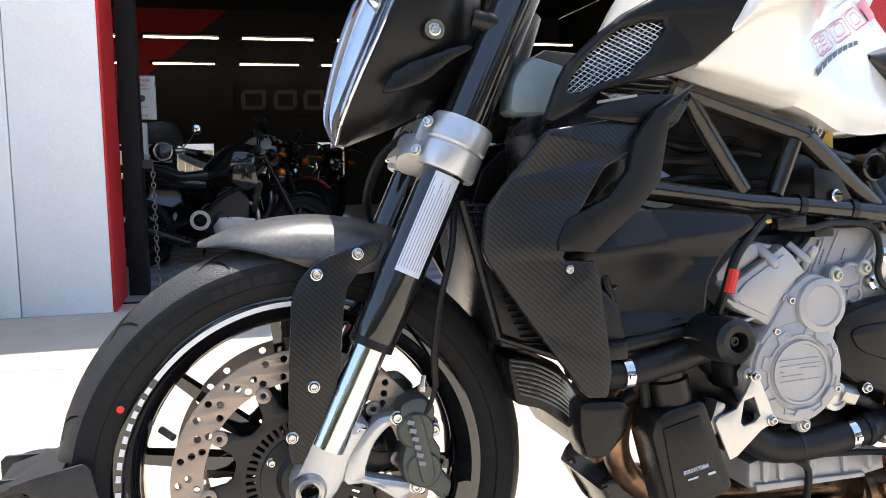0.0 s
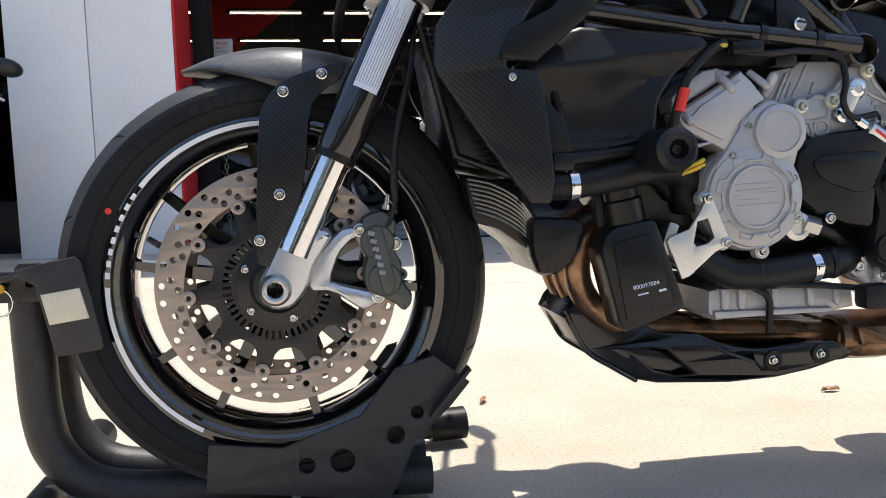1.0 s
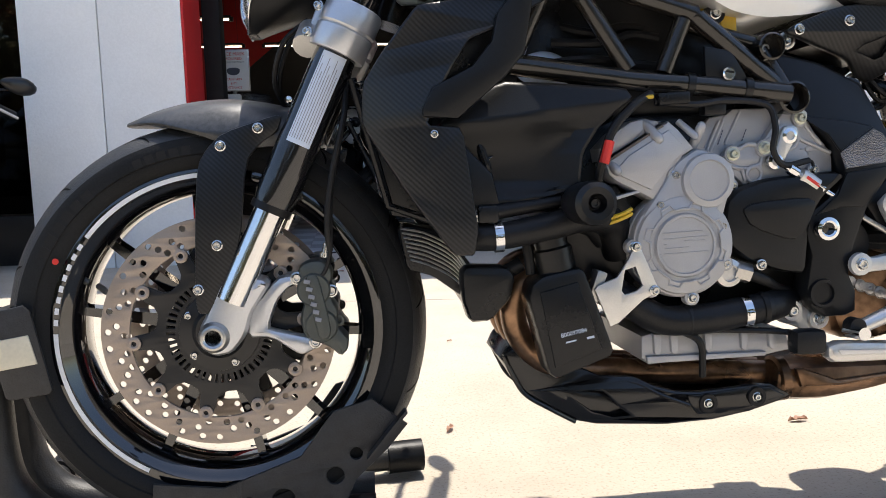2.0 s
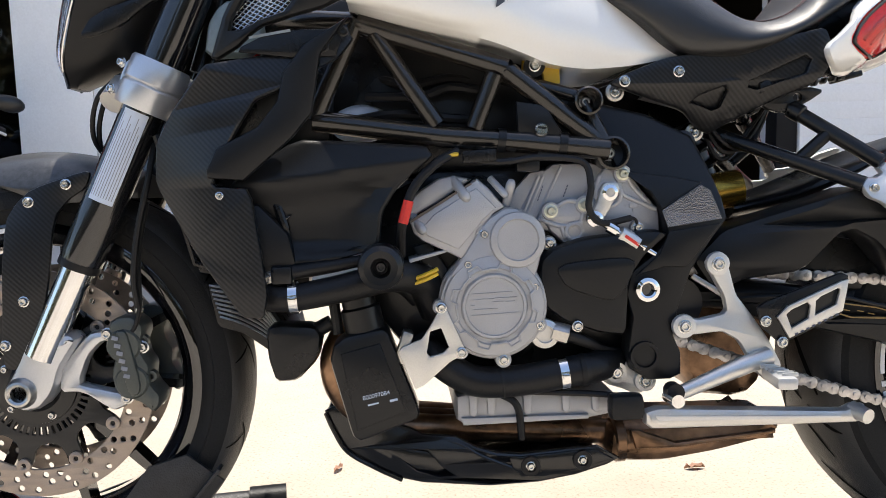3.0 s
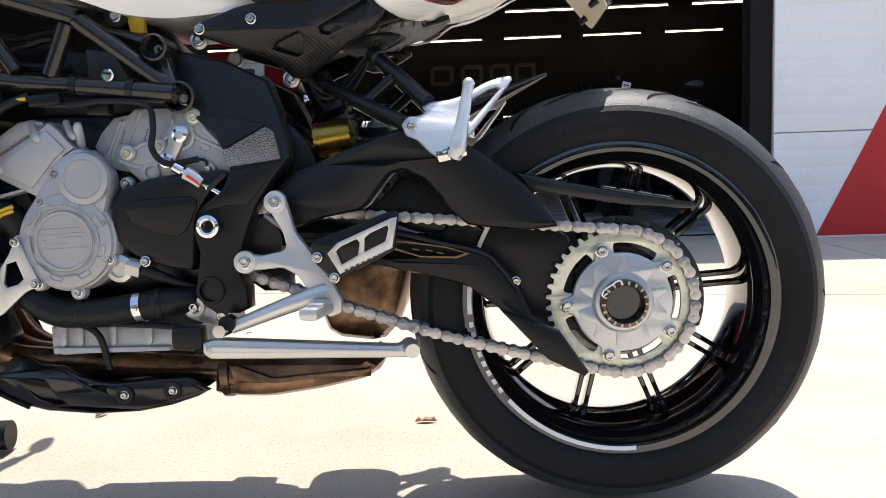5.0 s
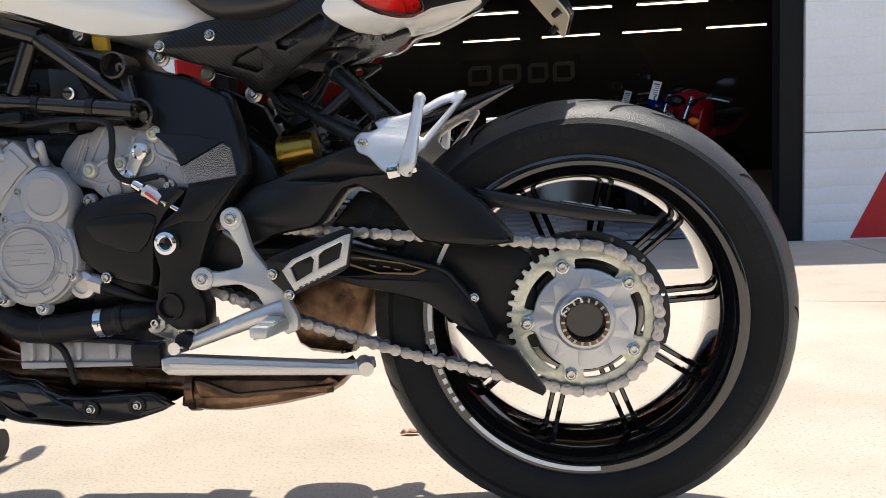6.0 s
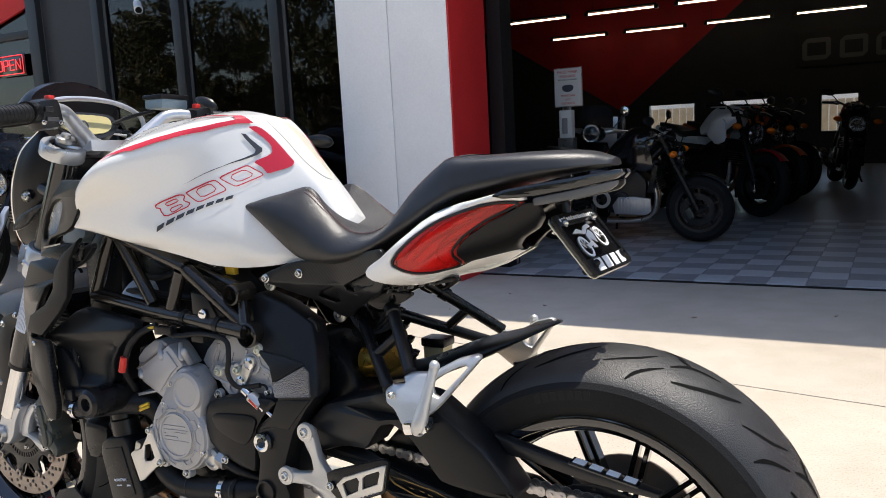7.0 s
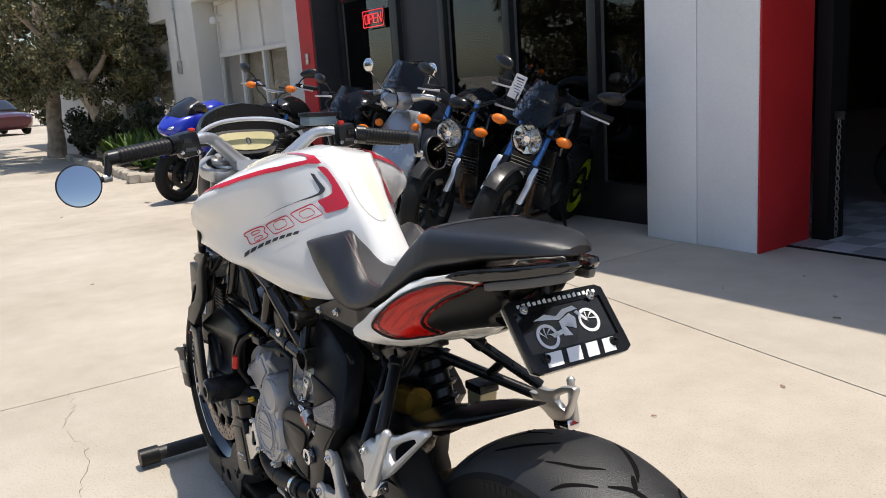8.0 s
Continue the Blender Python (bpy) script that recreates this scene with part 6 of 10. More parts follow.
def shroud_side(s):
    def bow(x, y, z):
        k = max(0.0, 0.275 - x)
        return (x, (abs(y) - k * 0.55 - max(0, z - 0.68) * 0.25) * (1 if y > 0 else -1), z)
    sh = plate("radiator_shroud", [(0.271, 0.732), (0.300, 0.736), (0.362, 0.745), (0.445, 0.770), (0.450, 0.760), (0.433, 0.738), (0.361, 0.699), (0.332, 0.687), (0.312, 0.657), (0.291, 0.620), (0.278, 0.586), (0.321, 0.582), (0.337, 0.457), (0.331, 0.425), (0.306, 0.427), (0.253, 0.502), (0.199, 0.592), (0.203, 0.642), (0.225, 0.675)], 0.186 * s, 0.014, M_CARBON, bike, "carbon fibre radiator shroud", (), 0.003, 1, 0.1, bow)
    plate("shroud_frame", [(0.446, 0.782), (0.412, 0.740), (0.399, 0.670), (0.374, 0.641), (0.315, 0.592), (0.273, 0.596), (0.272, 0.605), (0.285, 0.631), (0.334, 0.655), (0.359, 0.685), (0.367, 0.718), (0.392, 0.750)], 0.190 * s, 0.014, M_MATTE, sh, "matte black vent surround", (), 0.004)
    plate("vent_panel", [(0.268, 0.625), (0.296, 0.700), (0.325, 0.727), (0.373, 0.740), (0.364, 0.681), (0.331, 0.648)], 0.155 * s, 0.006, M_SATIN, sh, "", (), 0.001)
    bx, bz = [(0.286, 0.575)][0]
    bolt(sh, (bx, 0.194 * s, bz), 0.0038, (0, s, 0), h=0.003)
    plate("shroud_tail", [(0.304, 0.563), (0.326, 0.563), (0.361, 0.526), (0.371, 0.482), (0.336, 0.474), (0.322, 0.439), (0.309, 0.428)], 0.150 * s, 0.03, M_MATTE, sh, "", (), 0.006)
    box("radiator_tank", (0.335, 0.12 * s, 0.455), (0.045, 0.045, 0.05), M_SATIN, sh, bevel=0.012)
    # smooth air scoop panel behind the shroud
    def scoop(x, y, z):
        zc = table(x, ((0.289, 0.587), (0.411, 0.598), (0.456, 0.606), (0.518, 0.611), (0.543, 0.614)))
        xr = table(z, ((0.490, 0.462), (0.507, 0.471), (0.548, 0.476), (0.580, 0.496), (0.616, 0.540)))
        deep = 0.172 - (z - zc) * 0.40 if z > zc else 0.172 - 0.024 * (1 - math.exp(-((zc - z) / 0.030) ** 2))
        deep = max(deep, 0.146 + 0.022 * math.exp(-((xr - x) / 0.026) ** 2), 0.146 + 0.016 * math.exp(-((z - 0.490) / 0.016) ** 2))
        return (x, s * (deep + abs(y) - 0.163), z)
    ab = fine_plate("side_panel", [(0.289, 0.587), (0.374, 0.642), (0.441, 0.638), (0.535, 0.629), (0.543, 0.616), (0.499, 0.580), (0.478, 0.548), (0.473, 0.507), (0.452, 0.498), (0.370, 0.480), (0.337, 0.482), (0.322, 0.519), (0.305, 0.559)], 0.150 * s, 0.026, M_MATTE, bike, "matte black side panel with a deep scoop under a sharp upper crease", 0.005, scoop, 0.009)
    tube("scoop_fin", [(x, 0.152 * s, z) for x, z in [(0.339, 0.579), (0.348, 0.558), (0.355, 0.536), (0.360, 0.522)]], [0.004, 0.006, 0.006, 0.003], M_SATIN, ab, n=10)
    plate("slot_mark", [(0.348, 0.550), (0.356, 0.546), (0.365, 0.548), (0.359, 0.543), (0.356, 0.534)], 0.1525 * s, 0.004, M_GLOSS, ab, "", (), 0.0008)


    # intake cover with wire mesh
    poly = [(0.301, 0.775), (0.304, 0.788), (0.326, 0.819), (0.357, 0.843), (0.385, 0.852), (0.406, 0.851), (0.409, 0.844), (0.394, 0.820), (0.369, 0.792), (0.344, 0.786), (0.313, 0.774)]
    ic = plate("intake_cover", [(0.275, 0.744), (0.292, 0.791), (0.301, 0.807), (0.333, 0.838), (0.364, 0.862), (0.413, 0.888), (0.525, 0.887), (0.503, 0.853), (0.448, 0.805), (0.418, 0.793), (0.381, 0.786), (0.338, 0.776), (0.310, 0.754), (0.284, 0.741)], 0.15 * s, 0.018, M_MATTE, bike, "black grained plastic intake cover", [poly], 0.006, 0, 0.1,
               lambda x, y, z: (x, (abs(y) + (x - 0.28) * 0.3) * (1 if y > 0 else -1), z))

    def inside(x, z):
        c = False
        for (x1, z1), (x2, z2) in zip(poly, poly[1:] + poly[:1]):
            if (z1 > z) != (z2 > z) and x < (x2 - x1) * (z - z1) / (z2 - z1) + x1:
                c = not c
        return c
    bm = bmesh.new()
    for da in (radians(40), radians(-28)):
        d, nrm = (math.cos(da), math.sin(da)), (-math.sin(da), math.cos(da))
        for i in range(-26, 27):
            o = (0.356 + nrm[0] * i * 0.0050, 0.815 + nrm[1] * i * 0.0050)
            hits = [t for t in (k * 0.0015 - 0.10 for k in range(134)) if inside(o[0] + d[0] * t, o[1] + d[1] * t)]
            if len(hits) > 2:
                q = [(o[0] + d[0] * t, s * (0.150 + (o[0] + d[0] * t - 0.28) * 0.3), o[1] + d[1] * t) for t in (hits[0], hits[-1])]
                add_tube(bm, q, 0.0007, 5, 1, False, False)
    tagged(part("wire_mesh", bm, M_BOLT, ic, "woven steel wire mesh"), kind="stuff")
    plate("mesh_back", [(0.297, 0.770), (0.300, 0.792), (0.355, 0.849), (0.408, 0.857), (0.414, 0.842), (0.372, 0.786)], 0.138 * s, 0.004, M_GLOSS, ic, "", (), 0.001, 0, 0.2, lambda x, y, z: (x, (abs(y) + (x - 0.28) * 0.3) * (1 if y > 0 else -1), z))
    pb = plate("shroud_plate", [(0.317, 0.751), (0.352, 0.767), (0.391, 0.770), (0.434, 0.770), (0.437, 0.757), (0.429, 0.738), (0.376, 0.737), (0.314, 0.745)], 0.180 * s, 0.006, M_SATIN, bike, "black cover plate", (), 0.0015)
    for px, pz in [(0.415, 0.749), (0.439, 0.767)]:
        bolt(pb, (px, 0.184 * s, pz), 0.0055, (0, s, 0), M_ANOD)
    box("plate_slot", (0.352, 0.184 * s, 0.765), (0.05, 0.001, 0.003), M_STEEL, pb, bevel=0, rot=tilt(0, -9, 0))


both(shroud_side)
plate("coolant_tank", [(0.253, 0.757), (0.259, 0.798), (0.272, 0.818), (0.287, 0.829), (0.334, 0.816), (0.329, 0.774), (0.307, 0.758)], -0.07, 0.05, M_TANKFLUID, bike, "milky plastic coolant tank", (), 0.010, 1, 0.15)

# ---------- rear of the motorcycle ----------
from mathutils.bvhtree import BVHTree

# rear wheel
bm = bmesh.new()
add_lathe(bm, [(0.221, -0.085), (0.221, -0.091), (0.215, -0.093), (0.207, -0.091), (0.203, -0.084), (0.196, -0.078), (0.190, -0.060), (0.186, 0), (0.190, 0.060), (0.196, 0.078), (0.203, 0.084), (0.207, 0.091), (0.215, 0.093), (0.221, 0.091), (0.221, 0.085)], (RX, 0, RZ), (0, 1, 0), 120)
add_lathe(bm, [(0, 0.06), (0.05, 0.06), (0.062, 0.04), (0.062, -0.02), (0.05, -0.05), (0, -0.05)], (RX, 0, RZ), (0, 1, 0), 48)
rwheel = part("rear_wheel", bm, M_WHEEL, bike, "gloss black rear wheel with paired spokes")
for i in range(10):
    for sh in (-0.0078, 0.0078):
        bm = bmesh.new()
        spoke(bm, RX, RZ, radians(4 + 36 * i), 0.045, 0.192, 0.0042, 0.0036, 0.012, 0.042, sh)
        bmesh.ops.bevel(bm, geom=bm.edges[:], offset=0.0015, segments=1, affect="EDGES")
        part("spoke", bm, M_WHEEL, rwheel)
rtyre = build_tyre(rwheel, RX, RZ, 0.303, 0.099, 0.052, 0.218, 0.086)
for i in range(9):
    a = math.tau * i / 9 + 0.22
    for line, wd in (([(a, -0.012), (a + 0.07, -0.03), (a + 0.20, -0.052), (a + 0.30, -0.062)], 0.0040), ([(a + 0.30, 0.012), (a + 0.37, 0.03), (a + 0.50, 0.052), (a + 0.60, 0.062)], 0.0040),
                     ([(a + 0.12, 0.006), (a + 0.26, -0.004), (a + 0.34, -0.03)], 0.0040), ([(a + 0.26, -0.004), (a + 0.34, 0.014)], 0.0040),
                     ([(a + 0.36, -0.040), (a + 0.46, -0.066), (a + 0.50, -0.082)], 0.0030), ([(a + 0.10, 0.040), (a + 0.20, 0.066), (a + 0.24, 0.082)], 0.0022),
                     ([(a + 0.42, -0.01), (a + 0.50, -0.035), (a + 0.64, -0.055)], 0.0026)):
        bm = bmesh.new()
        groove(bm, RX, RZ, 0.303, 0.099, 0.052, line, wd)
        part("groove", bm, M_HOLLOWSHADE, rtyre)
raised_bars(rtyre, "raised_mark", RX, RZ, 0.2520, -0.0980, radians(110), radians(90), 7, 0.013, M_TYREMARK)
raised_bars(rtyre, "raised_mark", RX, RZ, 0.2520, -0.0980, radians(40), radians(12), 6, 0.013, M_TYREMARK)
raised_bars(rtyre, "raised_mark", RX, RZ, 0.2520, -0.0980, radians(-22), radians(-44), 6, 0.013, M_TYREMARK)
arc_band(rwheel, "rim_stripe", RX, RZ, 0.2085, 0.2145, -0.0932, la(275), la(221), M_SIGN, "white rim tape")
raised_bars(rwheel, "rim_mark", RX, RZ, 0.2115, -0.0932, radians(218), radians(186), 8, 0.006, M_SIGN, 0.55)
arc_band(rwheel, "rim_stripe", RX, RZ, 0.2085, 0.2145, -0.0932, la(184), la(126), M_SIGN, "white rim tape")

# sprocket, carrier, hub nut
SY = -0.098
teeth = []
NT = 41
for i in range(NT):
    for k, r in ((-0.30, 0.0975), (-0.14, 0.1045), (0.14, 0.1045), (0.30, 0.0975)):
        a = math.tau * (i + k) / NT
        teeth.append((RX + r * math.cos(a), RZ + r * math.sin(a)))
cut = []
for i in range(5):
    a = math.tau * i / 5 + radians(75)
    arc = [k * 0.1 - 0.4 for k in range(9)]
    cut.append(chaikin([(RX + 0.064 * math.cos(a + da), RZ + 0.064 * math.sin(a + da)) for da in arc] + [(RX + 0.0815 * math.cos(a + da), RZ + 0.0815 * math.sin(a + da)) for da in arc[::-1]], 1))
spr = plate("rear_sprocket", teeth, SY, 0.006, M_ZINC, rwheel, "yellow zinc plated rear sprocket", cut, 0.0008)
flange = []
for i in range(100):
    a = math.tau * i / 100
    off = (math.degrees(a) - 111 + 36) % 72 - 36
    r = 0.0685 + 0.0135 * math.exp(-(off / 9.0) ** 4)
    flange.append((RX + r * math.cos(a), RZ + r * math.sin(a)))
fl = plate("sprocket_flange", flange, SY - 0.006, 0.014, M_SILVER, spr, "silver cast sprocket carrier", (), 0.003)
for i in range(5):
    a = radians(111 + 72 * i)
    bolt(spr, (RX + 0.0765 * math.cos(a), SY - 0.013, RZ + 0.0765 * math.sin(a)), 0.0075, h=0.008)
    b = a + radians(30)
    plate("carrier_step", chaikin([(RX + r * math.cos(b + da), RZ + r * math.sin(b + da)) for r, da in ((0.036, -0.55), (0.062, -0.42), (0.063, -0.20), (0.046, 0.12), (0.062, 0.26), (0.0625, 0.38), (0.036, 0.62))], 1, 0.12), SY - 0.0122, 0.004, M_SILVER, spr, "", (), 0.0018)
lathe("hub_cone", [(0.042, 0), (0.038, 0.005), (0.034, 0.006), (0.031, 0.006)], (RX, SY - 0.0155, RZ), M_SILVER, spr, axis=(0, -1, 0), n=40)
# no real bore: a black disc on the flange gives its shade
lathe("hub_bore_shade", [(0.027, 0), (0, 0)], (RX, SY - 0.0185, RZ), M_GLOSS, spr, "flat black disc for the shade in the hollow axle", axis=(0, -1, 0), n=32)
nut = lathe("hub_nut", [(0.033, 0), (0.033, 0.010), (0.030, 0.016), (0.0265, 0.017), (0.0245, 0.012), (0.0245, 0.0), (0.0255, 0.0)], (RX, SY - 0.020, RZ), M_BURNT, spr, "dark steel hub nut", axis=(0, -1, 0), n=40)
for i in range(18):
    a = math.tau * i / 18
    box("nut_notch", (RX + 0.029 * math.cos(a), SY - 0.0365, RZ + 0.029 * math.sin(a)), (0.005, 0.003, 0.0028), M_STEEL, nut, bevel=0, rot=tilt(0, -math.degrees(a), 0))
tube("retaining_clip", [(RX - 0.024, SY - 0.037, RZ + 0.016), (RX - 0.031, SY - 0.038, RZ + 0.012), (RX - 0.029, SY - 0.038, RZ + 0.020), (RX - 0.020, SY - 0.038, RZ + 0.026), (RX - 0.008, SY - 0.038, RZ + 0.033), (RX - 0.003, SY - 0.037, RZ + 0.027)], 0.0014, M_BOLT, nut, n=6)
lathe("brake_disc", [(0.060, -0.003), (0.110, -0.003), (0.110, 0.003), (0.060, 0.003), (0.060, -0.003)], (RX, 0.075, RZ), M_DISC, rwheel, n=48)

# drive chain
FS = Vector((0.868, SY, 0.412))
R1, R2 = 0.047, 0.0995
P2 = Vector((RX, SY, RZ))
run = []
dvec = P2 - FS
base = math.atan2(dvec.z, dvec.x)
off = math.acos((R1 - R2) / dvec.length)
au, al = base + off, base - off
top0 = FS + Vector((R1 * math.cos(au), 0, R1 * math.sin(au)))
top1 = P2 + Vector((R2 * math.cos(au), 0, R2 * math.sin(au)))
low0 = FS + Vector((R1 * math.cos(al), 0, R1 * math.sin(al)))
low1 = P2 + Vector((R2 * math.cos(al), 0, R2 * math.sin(al)))
for i in range(60):
    run.append(top0.lerp(top1, i / 60))
for i in range(60):
    a = au + (al - au) * i / 60
    run.append(P2 + Vector((R2 * math.cos(a), 0, R2 * math.sin(a))))
for i in range(60):
    p = low1.lerp(low0, i / 60)
    p.z -= 0.012 * math.sin(math.pi * i / 60)
    run.append(p)
for i in range(30):
    a = al - (math.tau - (au - al)) * i / 30
    run.append(FS + Vector((R1 * math.cos(a), 0, R1 * math.sin(a))))
run.append(run[0])
steps = [0.0]
for a, b in zip(run, run[1:]):
    steps.append(steps[-1] + (b - a).length)
count = int(round(steps[-1] / 0.0159 / 2)) * 2


def along(d):
    d %= steps[-1]
    for i in range(len(run) - 1):
        if steps[i + 1] >= d:
            return run[i].lerp(run[i + 1], (d - steps[i]) / max(1e-9, steps[i + 1] - steps[i]))
    return run[-1]


def link_mesh(half, mat):
    h = 0.0159 / 2
    out = [(h + 0.0080 * math.cos(a), 0.0080 * math.sin(a)) for a in (radians(-132 + 24 * k) for k in range(12))]
    out += [(-x, -z) for x, z in out]
    bm = bmesh.new()
    for y in (-half, half):
        b2 = plate_bm([out], y, 0.0019, 0.0003)
        me = bpy.data.meshes.new("tmp")
        b2.to_mesh(me)
        b2.free()
        bm.from_mesh(me)
        bpy.data.meshes.remove(me)
    for x in (-h, h):
        add_lathe(bm, [(0, -half - 0.0026), (0.0030, -half - 0.0026), (0.0030, half + 0.0026), (0, half + 0.0026)], (x, 0, 0), (0, 1, 0), 10)
    me = bpy.data.meshes.new("link")
    bmesh.ops.recalc_face_normals(bm, faces=bm.faces)
    bm.to_mesh(me)
    bm.free()
    me.shade_smooth()
    me.set_sharp_from_angle(angle=radians(40))
    me.materials.append(mat)
    return me


chain = tube("drive_chain", [FS + Vector((0, -0.008, 0)), FS + Vector((0, 0.008, 0))], 0.036, M_ANOD, bike, "grey steel drive chain on a dark front sprocket", n=28)
# inner links get a darker colour in place of the shade between plates
links = (link_mesh(0.0105, M_CHAIN), link_mesh(0.0068, M_CHAINDARK))
for i in range(count):
    a, b = along(steps[-1] * i / count), along(steps[-1] * (i + 1) / count)
    d = b - a
    o = new("link", links[i % 2])
    o.parent = chain
    o.matrix_basis = Matrix.Translation((a + b) / 2) @ pose(0, 0, 0, 0, -math.degrees(math.atan2(d.z, d.x)), 0)

# single sided swingarm
def belly(x, y, z):
    k = min(1.0, max(0.0, (1.06 - x) / 0.10))
    return (x, y + 0.040 * k, z)


arm = plate("swingarm", [(0.885, 0.470), (0.926, 0.510), (0.965, 0.522), (1.042, 0.548), (1.089, 0.563), (1.146, 0.553), (1.183, 0.527), (1.241, 0.485), (1.290, 0.425), (1.242, 0.420), (1.182, 0.427), (1.163, 0.431), (1.114, 0.490), (1.084, 0.506), (1.064, 0.501), (1.025, 0.454), (0.962, 0.443), (0.915, 0.426)], -0.128, 0.07, M_MATTE, bike, "matte black single sided swingarm", (), 0.010, 1, 0.12, belly)
plate("lower_beam", [(0.884, 0.432), (0.958, 0.440), (1.040, 0.430), (1.120, 0.410), (1.183, 0.395), (1.204, 0.378), (1.233, 0.344), (1.258, 0.290), (1.239, 0.284), (1.208, 0.309), (1.162, 0.345), (1.056, 0.372), (0.988, 0.383), (0.949, 0.396), (0.891, 0.403)], -0.100, 0.050, M_MATTE, arm, "", (), 0.010, 1, 0.10, belly)
plate("hub_arm", [(1.140, 0.432), (1.277, 0.425), (1.308, 0.404), (1.322, 0.274), (1.274, 0.267), (1.227, 0.309), (1.196, 0.358), (1.140, 0.392)], -0.072, 0.040, M_MATTE, arm, "", (), 0.008, 1, 0.1)
tube("arm_crease", [(1.040, -0.126, 0.428), (1.120, -0.1265, 0.407), (1.183, -0.1265, 0.391), (1.206, -0.126, 0.372), (1.232, -0.126, 0.338)], 0.003, M_MATTE, arm, n=8)
plate("arm_inner", [(1.023, 0.445), (1.072, 0.499), (1.119, 0.490), (1.189, 0.417), (1.094, 0.419)], -0.085, 0.02, M_SATIN, arm, "", (), 0.004)
lathe("hub_carrier", [(0, -0.03), (0.075, -0.03), (0.085, 0.0), (0.085, 0.04), (0.07, 0.06), (0, 0.06)], (RX, -0.055, RZ), M_MATTE, arm, axis=(0, 1, 0), n=40)
plate("chain_guide", [(1.206, 0.316), (1.273, 0.289), (1.284, 0.285), (1.321, 0.230), (1.316, 0.224), (1.268, 0.248)], -0.150, 0.03, M_MATTE, arm, "matte black chain guard", (), 0.005, 0)
plate("arm_emblem", [(1.046, 0.411), (1.078, 0.409), (1.135, 0.400), (1.167, 0.389), (1.149, 0.383), (1.100, 0.386), (1.062, 0.398)], -0.1262, 0.0012, M_DULLGOLD, arm, "thin dull gold outlined emblem", [[(1.051, 0.410), (1.078, 0.407), (1.135, 0.398), (1.161, 0.390), (1.147, 0.386), (1.100, 0.388), (1.065, 0.400)]], 0.0003)
for i, (px, pz) in enumerate([(1.093, 0.397), (1.112, 0.395), (1.127, 0.391)]):
    box("emblem_mark", (px, -0.1266, pz), (0.009, 0.0008, 0.0014), M_DULLGOLD, arm, bevel=0, rot=tilt(0, 12, 0))
bolt(arm, (1.229, -0.126, 0.350), 0.005)
gd = plate("chain_guard_blade", [(1.231, 0.498), (1.281, 0.487), (1.381, 0.466), (1.475, 0.449), (1.471, 0.441), (1.381, 0.448), (1.281, 0.467), (1.254, 0.470)], -0.105, 0.022, M_ANOD, bike, "black alloy chain guard blade with a small plate", (), 0.004)
box("blade_plate", (1.396, -0.105, 0.4640), (0.100, 0.026, 0.003), M_GLOSS, gd, bevel=0.001, rot=tilt(0, 11, 0))
for i in range(4):
    box("blade_mark", (1.360 + i * 0.024, -0.105, 0.4735 - i * 0.0047), (0.017, 0.016, 0.001), M_SIGN, gd, bevel=0, rot=tilt(0, 11, 0))
guard_arc = [(RX + 0.118 * math.cos(a), RZ + 0.118 * math.sin(a)) for a in (radians(d) for d in range(112, -26, -6))] + [(RX + 0.106 * math.cos(a), RZ + 0.106 * math.sin(a)) for a in (radians(d) for d in range(-24, 114, 6))]
plate("sprocket_guard", guard_arc, -0.080, 0.003, M_ANOD, arm, "thin black plate behind the sprocket", [ring(RX + 0.112 * math.cos(radians(d)), RZ + 0.112 * math.sin(radians(d)), 0.0028, 10) for d in (92, 68, 42, 14)], 0.0005)
tab = plate("chain_tab", [(0.932, 0.503), (0.950, 0.503), (0.951, 0.484), (0.944, 0.474), (0.935, 0.474), (0.930, 0.484)], -0.082, 0.006, M_STEEL, bike, "steel bracket with a roller", (), 0.001)
lathe("chain_roller", [(0.013, 0), (0.012, 0.010), (0.006, 0.012), (0, 0.012)], (*[(0.940, 0.480)][0][:1], -0.086, [(0.940, 0.480)][0][1]), M_RUBBER, tab, axis=(0, -1, 0), n=20)

# rider peg hanger, shift lever, side stand
hang = plate("peg_hanger", [(0.894, 0.470), (0.901, 0.477), (0.911, 0.479), (0.921, 0.472), (0.925, 0.458), (0.933, 0.427), (0.954, 0.399), (0.976, 0.367), (0.993, 0.334), (0.992, 0.315), (0.976, 0.309), (0.961, 0.322), (0.936, 0.366), (0.914, 0.379), (0.875, 0.376), (0.860, 0.375), (0.851, 0.384), (0.853, 0.395), (0.868, 0.399), (0.884, 0.396), (0.915, 0.402), (0.920, 0.408), (0.916, 0.427), (0.899, 0.457)], -0.142, 0.016, M_CASTWHITE, bike, "sand blasted alloy footrest hanger", (), 0.004, 1, 0.1)
for px, pz in [(0.908, 0.468), (0.863, 0.388)]:
    lathe("hanger_boss", [(0.016, 0), (0.015, 0.006), (0.010, 0.007), (0, 0.007)], (px, -0.146, pz), M_CASTWHITE, hang, axis=(0, -1, 0), n=24)
    bolt(hang, (px, -0.152, pz), 0.0075)
box("footrest", (0.968, -0.195, 0.326), (0.026, 0.070, 0.016), M_CASTWHITE, hang, "ribbed alloy footrest", 0.006, tilt(0, 0, -8))
for i in range(6):
    box("peg_tooth", (0.966 + 0.001 * i, -0.167 - i * 0.010, 0.335), (0.020, 0.004, 0.005), M_CASTWHITE, hang, bevel=0.001)
sh = tube("shift_lever", [(0.975, -0.150, 0.345), (0.93, -0.158, 0.332), (0.845, -0.165, 0.302)], [0.013, 0.012, 0.009], M_ALLOY, bike, "alloy gear lever", n=14)
